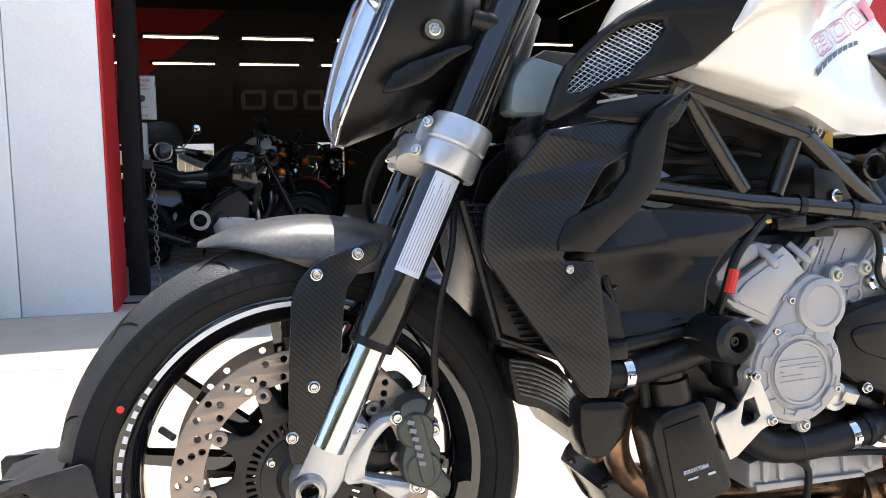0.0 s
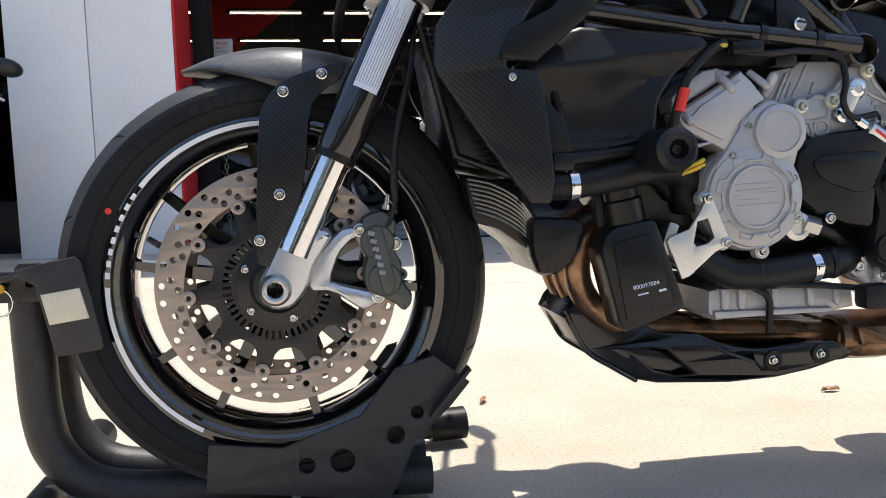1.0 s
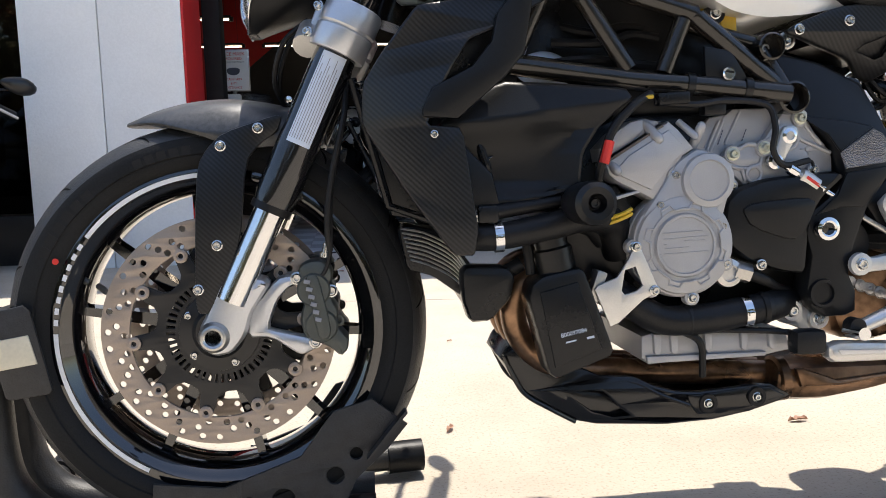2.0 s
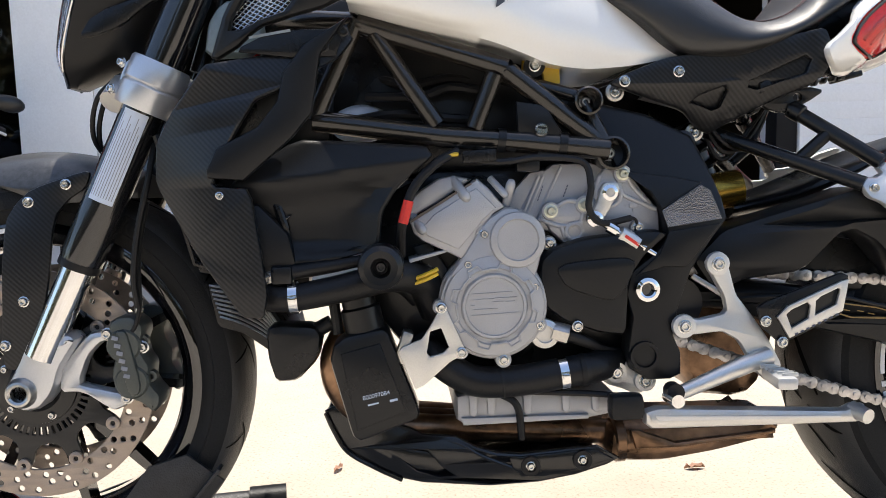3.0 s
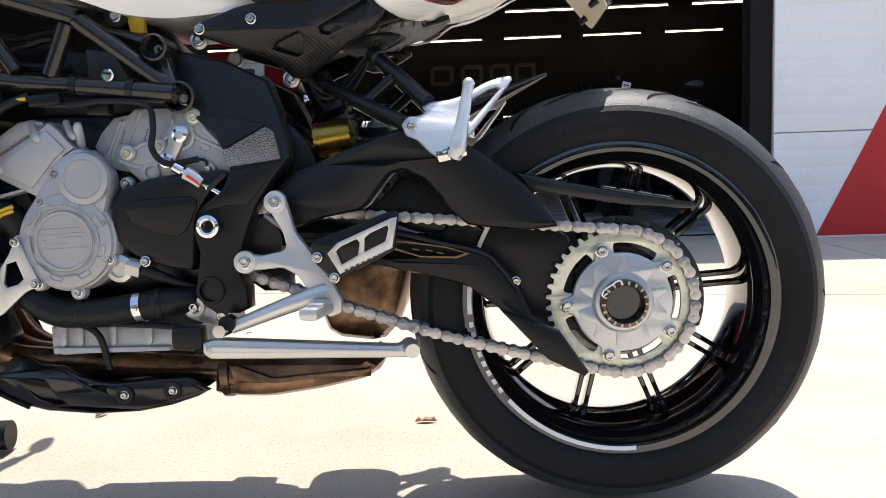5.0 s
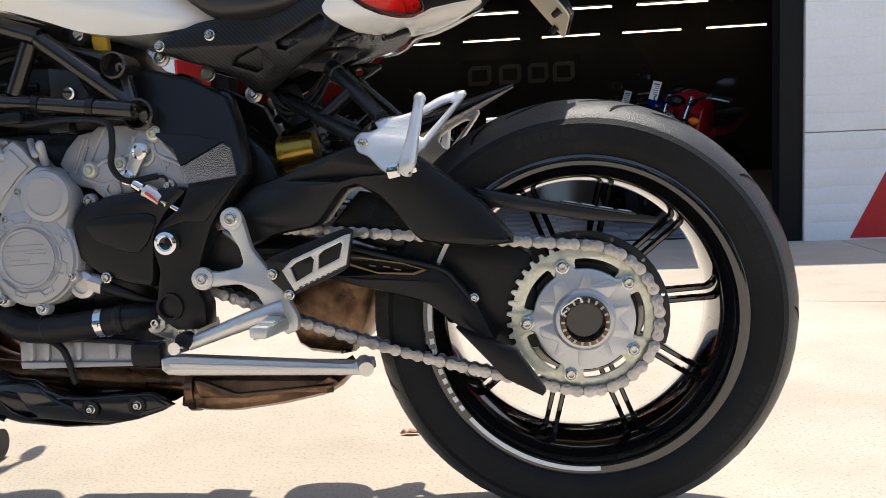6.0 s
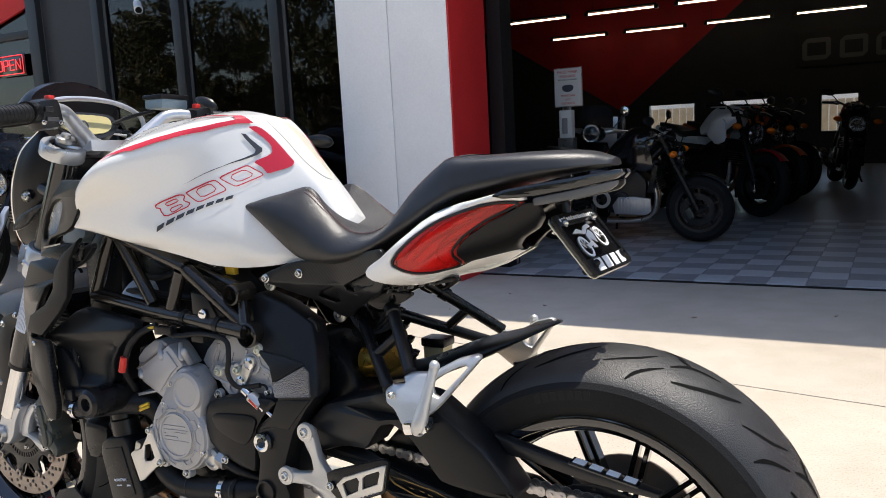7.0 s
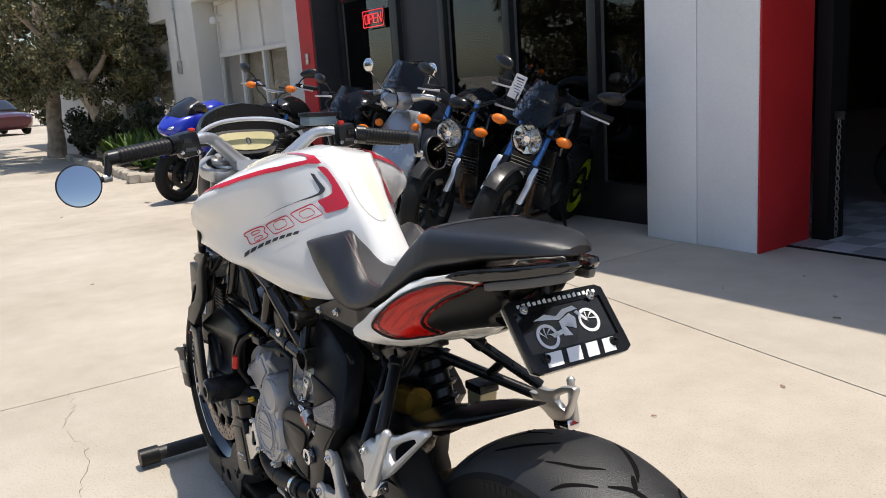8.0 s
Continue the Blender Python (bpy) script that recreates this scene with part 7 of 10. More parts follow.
tube("toe_peg", [(0.838, -0.160, 0.300), (0.838, -0.198, 0.302)], 0.0085, M_CHROME, sh, n=16)
tube("toe_rubber", [(0.842, -0.160, 0.308), (0.842, -0.178, 0.308)], 0.0115, M_RUBBER, sh, n=16)
tube("linkage_rod", [(0.885, -0.12, 0.45), (0.93, -0.13, 0.42)], 0.004, M_STEEL, bike, n=10)
guard = plate("heel_guard", [(0.956, 0.411), (0.968, 0.418), (1.067, 0.452), (1.076, 0.448), (1.068, 0.398), (0.993, 0.364), (0.984, 0.364), (0.961, 0.385)], -0.158, 0.008, M_SATIN, bike, "black heel guard with an alloy trim", (), 0.002, 1, 0.06)
plate("guard_trim", [(0.979, 0.398), (0.993, 0.412), (1.065, 0.442), (1.074, 0.444), (1.066, 0.403), (0.995, 0.370)], -0.1645, 0.005, M_ALLOY, guard, "alloy trim with cut outs", [[(0.991, 0.401), (0.998, 0.407), (1.019, 0.416), (1.023, 0.411), (1.020, 0.395), (0.998, 0.383)], [(1.030, 0.417), (1.037, 0.423), (1.060, 0.433), (1.062, 0.430), (1.057, 0.412), (1.029, 0.399)]], 0.0012)
for px, pz in [(0.965, 0.393), (0.987, 0.365)]:
    bolt(guard, (px, -0.164, pz), 0.0058)
for i in range(8):
    c = [(1.000, 0.374), (1.061, 0.400)]
    f = (i + 0.5) / 8
    box("trim_mark", (c[0][0] + (c[1][0] - c[0][0]) * f, -0.1675, c[0][1] + (c[1][1] - c[0][1]) * f), (0.0045, 0.0008, 0.0022), M_INK, guard, bevel=0, rot=tilt(0, -22, 0))
ssm = plate("stand_mount", [(0.759, 0.321), (0.776, 0.341), (0.795, 0.342), (0.809, 0.323), (0.831, 0.315), (0.828, 0.300), (0.809, 0.292), (0.790, 0.301), (0.768, 0.308)], -0.109, 0.02, M_ALLOY, bike, "alloy stand mount", (), 0.004, 1)
for px, pz in [(0.780, 0.325), (0.819, 0.312)]:
    lathe("mount_boss", [(0.015, 0), (0.014, 0.007), (0, 0.007)], (px, -0.118, pz), M_ALLOY, ssm, axis=(0, -1, 0), n=20)
    bolt(ssm, (px, -0.124, pz), 0.0075)
st = plate("side_stand", [(0.804, 0.283), (0.822, 0.288), (1.067, 0.274), (1.081, 0.280), (1.096, 0.279), (1.098, 0.266), (1.086, 0.256), (1.067, 0.256), (0.814, 0.259), (0.804, 0.267)], -0.160, 0.024, M_ALLOY, bike, "folded sand blasted alloy side stand", (), 0.008, 1, 0.06)
plate("stand_shadow_groove", [(0.817, 0.278), (1.060, 0.268), (1.060, 0.265), (0.821, 0.271)], -0.1725, 0.002, M_SILVER, st, "", (), 0.0005)
tube("stand_foot", [(1.082, -0.160, 0.272), (1.090, -0.185, 0.268)], [0.011, 0.010], M_ALLOY, st, n=14)
box("stand_switch", (*[(0.783, 0.288)][0][:1], -0.155, [(0.783, 0.288)][0][1]), (0.045, 0.03, 0.034), M_RUBBER, bike, bevel=0.010)

# passenger pegs and subframe
def passenger(s):
    def lean(x, y, z):
        return (x, s * (0.192 - (z - 0.516) * 0.47 + abs(y) - 0.2), z)
    pp = plate("passenger_hanger", [(1.088, 0.574), (1.084, 0.564), (1.091, 0.548), (1.106, 0.541), (1.121, 0.525), (1.130, 0.519), (1.149, 0.530), (1.165, 0.539), (1.178, 0.551), (1.230, 0.617), (1.229, 0.623), (1.221, 0.624), (1.194, 0.616), (1.164, 0.599), (1.146, 0.594), (1.121, 0.592), (1.111, 0.586), (1.116, 0.578), (1.107, 0.574)], 0.2 * s, 0.015, M_CASTWHITE, bike, "pale cast passenger peg hanger",
               [[(1.175, 0.563), (1.206, 0.598), (1.213, 0.606), (1.209, 0.608), (1.199, 0.605), (1.173, 0.591), (1.163, 0.584), (1.159, 0.576), (1.166, 0.566)]], 0.004, 1, 0.12, lean)
    tube("passenger_peg", [(1.152, 0.198 * s, 0.518), (1.157, 0.200 * s, 0.530), (1.164, 0.194 * s, 0.560), (1.171, 0.184 * s, 0.598), (1.173, 0.181 * s, 0.608)], [0.0100, 0.0120, 0.0085, 0.0068, 0.0072], M_CASTWHITE, pp, "folded alloy passenger peg", n=16, steps=4)
    part("peg_tip", egg(bmesh.new(), (1.1735, 0.1805 * s, 0.611), (0.0078, 0.0078, 0.0085)), M_CASTWHITE, pp)
    hx, hy, hz = lean(1.150, 0.203, 0.524)
    box("peg_hinge", (hx, hy, hz), (0.040, 0.028, 0.020), M_CHROME, pp, bevel=0.006, rot=tilt(0, -12, 0))
    box("hinge_pad", (hx + 0.004, hy + 0.0150 * s, hz), (0.014, 0.003, 0.016), M_SATIN, pp, bevel=0.001, rot=tilt(0, -12, 0))
    bolt(pp, lean(1.098, 0.208, 0.560), 0.0055, (0, s, 0))
    tube("subframe_tube", [(1.022, 0.064 * s, 0.687), (1.048, 0.088 * s, 0.662), (1.120, 0.160 * s, 0.592)], 0.0100, M_SATIN, bike, "black subframe tube", n=14, curved=False)
    tube("subframe_tube", [(0.930, 0.020 * s, 0.652), (0.968, 0.055 * s, 0.631), (1.090, 0.172 * s, 0.565)], 0.0100, M_SATIN, bike, n=14, curved=False)
    tube("subframe_tube", [(1.030, 0.115 * s, 0.598), (1.076, 0.115 * s, 0.636)], 0.0085, M_SATIN, bike, n=12)
    lathe("tube_collar", [(0.0125, -0.008), (0.0125, 0.008), (0.0100, 0.010)], (1.044, 0.085 * s, 0.666), M_SATIN, bike, axis=(0.6, 0.57 * s, -0.57), n=18)
    plate("tail_bracket", [(0.985, 0.690), (1.000, 0.672), (1.024, 0.664), (1.060, 0.678), (1.085, 0.694), (1.060, 0.700)], 0.080 * s, 0.012, M_SATIN, bike, "black steel tail bracket", [ring(1.046, 0.685, 0.006, 14)], 0.002, 1)


both(passenger)

# shock absorber, fluid cups, rear hugger
# added filler: hides the sunlit ground that would show behind the pivot plate
plate("pivot_casting", [(0.800, 0.600), (0.880, 0.612), (0.935, 0.560), (0.960, 0.500), (0.930, 0.430), (0.860, 0.400), (0.800, 0.440)], 0.0, 0.12, M_SATIN, bike, "added black block filling the gap at the swingarm pivot", (), 0.012, 1, 0.15)
shock = tube("shock_absorber", [(0.93, 0.05, 0.66), (0.985, 0.05, 0.52)], 0.024, M_ANOD, bike, "black rear shock absorber with a gold reservoir", n=24)
tube("shock_reservoir", [(0.948, -0.012, 0.558), (0.994, -0.012, 0.564)], 0.027, M_GOLD, shock, "gold reservoir", n=24)
lathe("reservoir_cap", [(0.0275, 0), (0.0275, 0.008), (0.018, 0.010), (0, 0.010)], (0.948, -0.012, 0.558), M_GOLD, shock, axis=(-1, 0, -0.1), n=24)
for i in range(6):
    c = Vector((0.945, 0.05, 0.625)).lerp(Vector((0.99, 0.05, 0.50)), i / 5)
    lathe("coil", [(0.030, -0.006), (0.036, 0), (0.030, 0.006)], c, M_SATIN, shock, axis=(0.38, 0.12, -1), n=24)
cup = plate("brake_fluid_cup", [(0.992, 0.522), (1.030, 0.522), (1.034, 0.565), (0.990, 0.565)], 0.112, 0.040, M_FLUID, bike, "amber brake fluid cup with a black lid", (), 0.006)
box("cup_lid", (1.012, 0.112, 0.573), (0.048, 0.042, 0.016), M_SATIN, cup, bevel=0.003)
bm = loft_bm([(0.98, [(-0.030, 0.520), (-0.05, 0.530), (-0.045, 0.540), (0, 0.548)]), (1.06, [(-0.055, 0.540), (-0.072, 0.552), (-0.06, 0.563), (0, 0.572)]), (1.15, [(-0.055, 0.575), (-0.07, 0.585), (-0.055, 0.598), (0, 0.608)]),
              (1.23, [(-0.035, 0.614), (-0.042, 0.618), (-0.034, 0.624), (0, 0.632)]), (1.288, [(-0.003, 0.643), (-0.006, 0.644), (-0.004, 0.646), (0, 0.648)])])
part("hugger", bm, M_SATIN, bike, "satin black rear hugger", warp=lambda x, y, z: (x, y + 0.02, z))

# ---------- tail ----------
# half width of the tail: it narrows to the rear and tucks in along its lower and upper edges
def tail_y(x, z):
    low = table(x, ((1.04, 0.722), (1.085, 0.712), (1.106, 0.711), (1.126, 0.715), (1.165, 0.728), (1.21, 0.742), (1.25, 0.760), (1.30, 0.790)))
    top = table(x, ((1.04, 0.742), (1.07, 0.758), (1.092, 0.775), (1.106, 0.796), (1.123, 0.814), (1.144, 0.826), (1.185, 0.834), (1.243, 0.852)))
    y = 0.161 - 0.29 * max(0.0, x - 1.05)
    y -= table(x, ((1.05, 0.0), (1.085, 0.035), (1.106, 0.05), (1.126, 0.072), (1.145, 0.112), (1.20, 0.100), (1.25, 0.075))) * math.exp(-max(0.0, z - low) / table(x, ((1.13, 0.014), (1.16, 0.018), (1.25, 0.030))))
    return y - table(x, ((1.09, 0.0), (1.106, 0.02), (1.125, 0.034), (1.15, 0.03), (1.19, 0.006), (1.22, 0.0))) * math.exp(-max(0.0, top - z) / 0.012)


LENS = [(1.272, 0.836), (1.243, 0.837), (1.218, 0.833), (1.192, 0.825), (1.160, 0.814), (1.135, 0.799), (1.114, 0.783), (1.098, 0.767), (1.089, 0.753), (1.089, 0.747), (1.102, 0.739), (1.117, 0.734), (1.132, 0.733), (1.154, 0.737), (1.167, 0.743), (1.170, 0.747), (1.168, 0.759), (1.171, 0.769), (1.190, 0.789), (1.222, 0.811), (1.253, 0.826)]


def tail_side(s):
    def sweep(x, y, z):
        return (x, s * (tail_y(x, z) + (abs(y) - 0.2)), z)

    def narrow(x, y, z):
        return (x, s * (table(x, ((1.235, 0.106), (1.29, 0.080), (1.34, 0.055), (1.385, 0.026), (1.40, 0.014))) + abs(y) - 0.2), z)
    outer = [(1.248, 0.760), (1.226, 0.747), (1.204, 0.735), (1.177, 0.725), (1.150, 0.720), (1.125, 0.715), (1.104, 0.711), (1.083, 0.712), (1.068, 0.717), (1.057, 0.723), (1.050, 0.730), (1.048, 0.738), (1.053, 0.746), (1.070, 0.758), (1.090, 0.776), (1.106, 0.796), (1.124, 0.813), (1.145, 0.826), (1.180, 0.836), (1.213, 0.843), (1.244, 0.851), (1.275, 0.853)]
    inner = [(1.276, 0.838), (1.243, 0.839), (1.218, 0.835), (1.192, 0.827), (1.160, 0.816), (1.135, 0.802), (1.113, 0.786), (1.096, 0.769), (1.086, 0.754), (1.087, 0.746), (1.100, 0.737), (1.117, 0.731), (1.132, 0.730), (1.154, 0.735), (1.168, 0.741), (1.181, 0.747), (1.212, 0.755), (1.245, 0.763)]
    white = fine_plate("tail_panel", outer + inner, 0.193 * s, 0.018, M_WHITEPAINT, bike, "white painted tail panel", 0.004, sweep)
    fine_plate("tail_insert", [(1.169, 0.743), (1.172, 0.747), (1.170, 0.758), (1.173, 0.768), (1.192, 0.787), (1.224, 0.809), (1.255, 0.824), (1.273, 0.835), (1.291, 0.836), (1.292, 0.813), (1.280, 0.796), (1.257, 0.781), (1.247, 0.769), (1.245, 0.762), (1.212, 0.754), (1.181, 0.746)], 0.188 * s, 0.018, M_MATTE, white, "matte black tail insert", 0.003, sweep)
    lamp = fine_plate("tail_lamp_housing", LENS, 0.182 * s, 0.006, M_REDBACK, bike, "tail lamp with a red reflector behind a red lens", 0.001, sweep)
    lens_o = fine_plate("tail_lens", LENS, 0.198 * s, 0.008, M_REDLENS, lamp, "clear red tail lamp lens", 0.003, sweep)
    lens_o.visible_shadow = False
    rim = chaikin(LENS, 2, 0.15)
    tube("lens_gasket", [(x, s * (tail_y(x, z) + 0.001), z) for x, z in rim + rim[:1]], 0.0022, M_SATIN, lamp, "black lens seal", n=6, curved=False)
    for px, pz in [(1.160, 0.749), (1.150, 0.744), (1.173, 0.776), (1.189, 0.790), (1.201, 0.799), (1.215, 0.808)]:
        lathe("lamp_spot", [(0.005, 0), (0.004, 0.003), (0, 0.004)], (px, s * (tail_y(px, pz) - 0.014), pz), M_REDTAG, lamp, axis=(0, s, 0), n=12)
    for k, off_z in enumerate((0.0, -0.012, -0.024)):
        pts = [(1.10 + 0.012 * k, 0.757 + off_z * 0.3), (1.14 + 0.006 * k, 0.796 + off_z), (1.19, 0.818 + off_z), (1.245, 0.832 + off_z * 0.5)]
        tube("reflector_rib", [(x, s * (tail_y(x, z) - 0.013), z) for x, z in pts], 0.0022, M_REDTAG, lamp, n=6)
    tube("bulb_divider", [(x, s * (tail_y(x, z) - 0.011), z) for x, z in ((1.150, 0.738), (1.146, 0.760), (1.158, 0.783), (1.190, 0.806), (1.240, 0.829))], 0.0020, M_REDTAG, lamp, n=6)
    fine_plate("tail_grab", [(1.235, 0.846), (1.250, 0.855), (1.290, 0.862), (1.340, 0.870), (1.397, 0.880), (1.401, 0.873), (1.390, 0.864), (1.340, 0.853), (1.290, 0.844), (1.250, 0.842)], 0.2 * s, 0.018, M_GLOSS, bike, "gloss black tail trim", 0.004, narrow, 0.02)
    fine_plate("tail_alloy", [(1.287, 0.842), (1.340, 0.852), (1.392, 0.864), (1.391, 0.856), (1.380, 0.848), (1.340, 0.839), (1.289, 0.830)], 0.197 * s, 0.012, M_MULLION, bike, "grey metal tail trim", 0.002, narrow, 0.02)
    def slope(x, y, z):
        return (x, y - s * max(0.0, 0.705 - z) * 0.75 + s * max(0.0, x - 0.95) * 0.28, z)
    cb = fine_plate("tail_carbon", [(0.781, 0.707), (0.803, 0.720), (0.859, 0.740), (0.922, 0.748), (0.969, 0.752), (1.025, 0.764), (1.060, 0.770), (1.072, 0.735), (1.060, 0.712), (1.046, 0.697), (1.015, 0.685), (0.967, 0.660), (0.935, 0.641), (0.919, 0.646), (0.889, 0.672), (0.826, 0.692)], 0.098 * s, 0.010, M_CARBON, bike, "carbon fibre tail side panel", 0.0025, slope, 0.02,
                    [[(0.898, 0.682), (0.907, 0.690), (0.940, 0.702), (0.945, 0.696), (0.940, 0.675), (0.930, 0.671)], [(0.969, 0.706), (1.037, 0.736), (1.044, 0.730), (1.037, 0.713), (0.981, 0.695), (0.970, 0.698)]])
    fine_plate("carbon_back", [(0.882, 0.681), (0.948, 0.711), (1.045, 0.745), (1.050, 0.712), (0.955, 0.668), (0.926, 0.660)], 0.090 * s, 0.004, M_CARBON, cb, "", 0.001, slope, 0.02)
    for px, pz in [(0.875, 0.721), (0.802, 0.710)]:
        bolt(cb, (px, 0.1035 * s, pz), 0.0062, (0, s, 0))
    for px, pz in [(0.794, 0.698), (0.915, 0.644)]:
        lathe("washer", [(0.0125, -0.004), (0.0125, 0.0), (0.009, 0.001), (0.008, -0.003), (0, -0.003)], (px, 0.086 * s if pz > 0.66 else 0.052 * s, pz), M_STEEL, cb, axis=(0, s, 0), n=20)
        bolt(cb, (px, 0.085 * s if pz > 0.66 else 0.051 * s, pz), 0.005, (0, s, 0))


both(tail_side)
def under_width(x, y, z):
    return (x, y * table(x, ((1.0, 1.05), (1.085, 0.95), (1.11, 0.65), (1.13, 0.35), (1.16, 0.14), (1.25, 0.08))), z)


under = fine_plate("tail_under", [(0.985, 0.688), (1.040, 0.700), (1.085, 0.713), (1.110, 0.715), (1.166, 0.729), (1.215, 0.746), (1.250, 0.762), (1.240, 0.772), (1.150, 0.750), (1.060, 0.735), (0.985, 0.705)], 0, 0.20, M_SATIN, bike, "black plastic tail underside", 0.003, under_width, 0.03)
for k in range(5):
    box("vent_fin", (1.050 + 0.016 * k, -0.098 + 0.006 * k, 0.700 + 0.0032 * k), (0.003, 0.014, 0.008), M_STEELGREY, under, "grey fin", 0.0005, tilt(0, 24, 0))
box("latch", (1.128, -0.058, 0.714), (0.040, 0.020, 0.008), M_SATIN, under, "black latch", 0.002, tilt(0, -14, 0))
for k in range(3):
    tube("tail_cable", [(0.93, -0.05 + 0.012 * k, 0.66), (0.96, -0.055 + 0.01 * k, 0.625 - 0.01 * k), (1.00, -0.04, 0.625 + 0.012 * k), (1.04, -0.03, 0.70)], 0.0035, M_RUBBER, under, n=6)
plate("tail_core", [(0.86, 0.70), (0.90, 0.74), (1.02, 0.745), (1.12, 0.82), (1.30, 0.858), (1.36, 0.858), (1.30, 0.83), (1.20, 0.775), (1.08, 0.725), (0.95, 0.675)], 0, 0.08, M_SATIN, bike, "black seat base", (), 0.006)

# number plate with a dealer's print
pm = Matrix.Translation((1.338, 0.022, 0.770)) @ tilt(0, -39, 0).to_4x4()
# in the plate's own frame: x points out of its face, y across, z up the slope
PF = Matrix(((0, 0, 1, 0), (1, 0, 0, 0), (0, 1, 0, 0), (0, 0, 0, 1)))


def on_plate(name, bm, mat, parent):
    bmesh.ops.transform(bm, matrix=pm, verts=bm.verts)
    return part(name, bm, mat, parent)


def flat(outlines, x, t):
    """A thin plate lying across the number plate: outlines in (across, up)."""
    bm = plate_bm(outlines, 0, t)
    for v in bm.verts:
        v.co = Vector((x - v.co.y, v.co.x, v.co.z))
    return bm


rect = chaikin([(-0.091, -0.054), (0.091, -0.054), (0.091, 0.054), (-0.091, 0.054)], 3, 0.06)
npl = on_plate("number_plate", flat([rect], 0, 0.003), M_GLOSS, bike)
npl["label"] = "black dealer plate with white line art"
on_plate("plate_back", flat([rect], -0.004, 0.002), M_IVORY, npl)
on_plate("plate_frame", flat([rect, [(-0.080, -0.026), (0.080, -0.026), (0.080, 0.036), (-0.080, 0.036)]], 0.003, 0.003), M_SATIN, npl)
for i in range(16):
    c = -0.070 + i * 0.0093
    on_plate("plate_print", flat([[(c, 0.0415), (c + 0.0055, 0.0415), (c + 0.0055, 0.0465 + 0.001 * (i % 3)), (c, 0.0465)]], 0.0050, 0.0008), M_SIGN, npl)
for x0, x1 in ((-0.064, -0.032), (-0.027, 0.003), (0.008, 0.034), (0.039, 0.066)):
    on_plate("plate_emblem", flat([[(x0, -0.049), (x1 - 0.005, -0.049), (x1, -0.029), (x0 + 0.005, -0.029)]], 0.0052, 0.0008), M_SIGN, npl)
for c in ((-0.040, -0.006), (0.042, 0.004)):
    on_plate("line_art", flat([ring(*c, 0.0185, 28), ring(*c, 0.014, 28)], 0.0025, 0.0008), M_SIGN, npl)
    for k in range(4):
        a = k * 0.8
        on_plate("line_art", flat([[(c[0] + 0.003 * math.cos(a + 1.57), c[1] + 0.003 * math.sin(a + 1.57)), (c[0] + 0.014 * math.cos(a), c[1] + 0.014 * math.sin(a)), (c[0] + 0.0125 * math.cos(a + 0.2), c[1] + 0.0125 * math.sin(a + 0.2))]], 0.0025, 0.0008), M_SIGN, npl)
for pts in ([(-0.052, 0.020), (-0.03, 0.026), (-0.012, 0.020), (0.004, 0.028), (0.024, 0.030), (0.030, 0.024), (0.010, 0.022), (-0.008, 0.014), (-0.034, 0.018)],
            [(-0.010, 0.012), (0.012, 0.020), (0.020, 0.012), (0.014, -0.004), (0.008, 0.008), (-0.004, 0.004), (0.002, -0.012), (-0.012, -0.010)],
            [(0.022, 0.020), (0.028, 0.022), (0.040, 0.006), (0.036, 0.004)], [(-0.034, -0.004), (-0.010, 0.0), (-0.008, -0.006), (-0.030, -0.010)]):
    on_plate("line_art", flat([pts], 0.0025, 0.0008), M_SIGN, npl)
for yy, zz, m in ((-0.062, 0.038, M_BOLT), (0.062, 0.038, M_BOLT), (-0.062, -0.036, M_SATIN), (0.062, -0.036, M_SATIN)):
    bolt(npl, pm @ Vector((0.005, yy, zz)), 0.0055, pm.to_3x3() @ Vector((1, 0, 0)), m)
    bolt(npl, pm @ Vector((-0.006, yy, zz)), 0.0050, pm.to_3x3() @ Vector((-1, 0, 0)), m, 0.012)
tube("plate_stay", [(1.29, 0.02, 0.85), (1.30, 0.02, 0.80)], 0.010, M_SATIN, bike, n=12)

# ---------- tank and seat ----------
TANK_FRONT = [(0.445, [(-0.17, 0.800), (-0.198, 0.800), (-0.200, 0.812), (-0.17, 0.828), (-0.08, 0.858), (0, 0.868)]),
        (0.48, [(-0.175, 0.790), (-0.198, 0.798), (-0.209, 0.828), (-0.212, 0.852), (-0.09, 0.925), (0, 0.940)]),
        (0.51, [(-0.175, 0.782), (-0.197, 0.795), (-0.212, 0.842), (-0.232, 0.884), (-0.10, 0.966), (0, 0.984)]),
        (0.57, [(-0.165, 0.768), (-0.188, 0.785), (-0.200, 0.850), (-0.236, 0.914), (-0.09, 0.980), (0, 0.996)]),
        (0.62, [(-0.152, 0.757), (-0.173, 0.79), (-0.170, 0.850), (-0.190, 0.939), (-0.08, 0.986), (0, 1.003)]),
        (0.66, [(-0.138, 0.745), (-0.156, 0.785), (-0.144, 0.860), (-0.150, 0.955), (-0.07, 0.991), (0, 1.004)])]
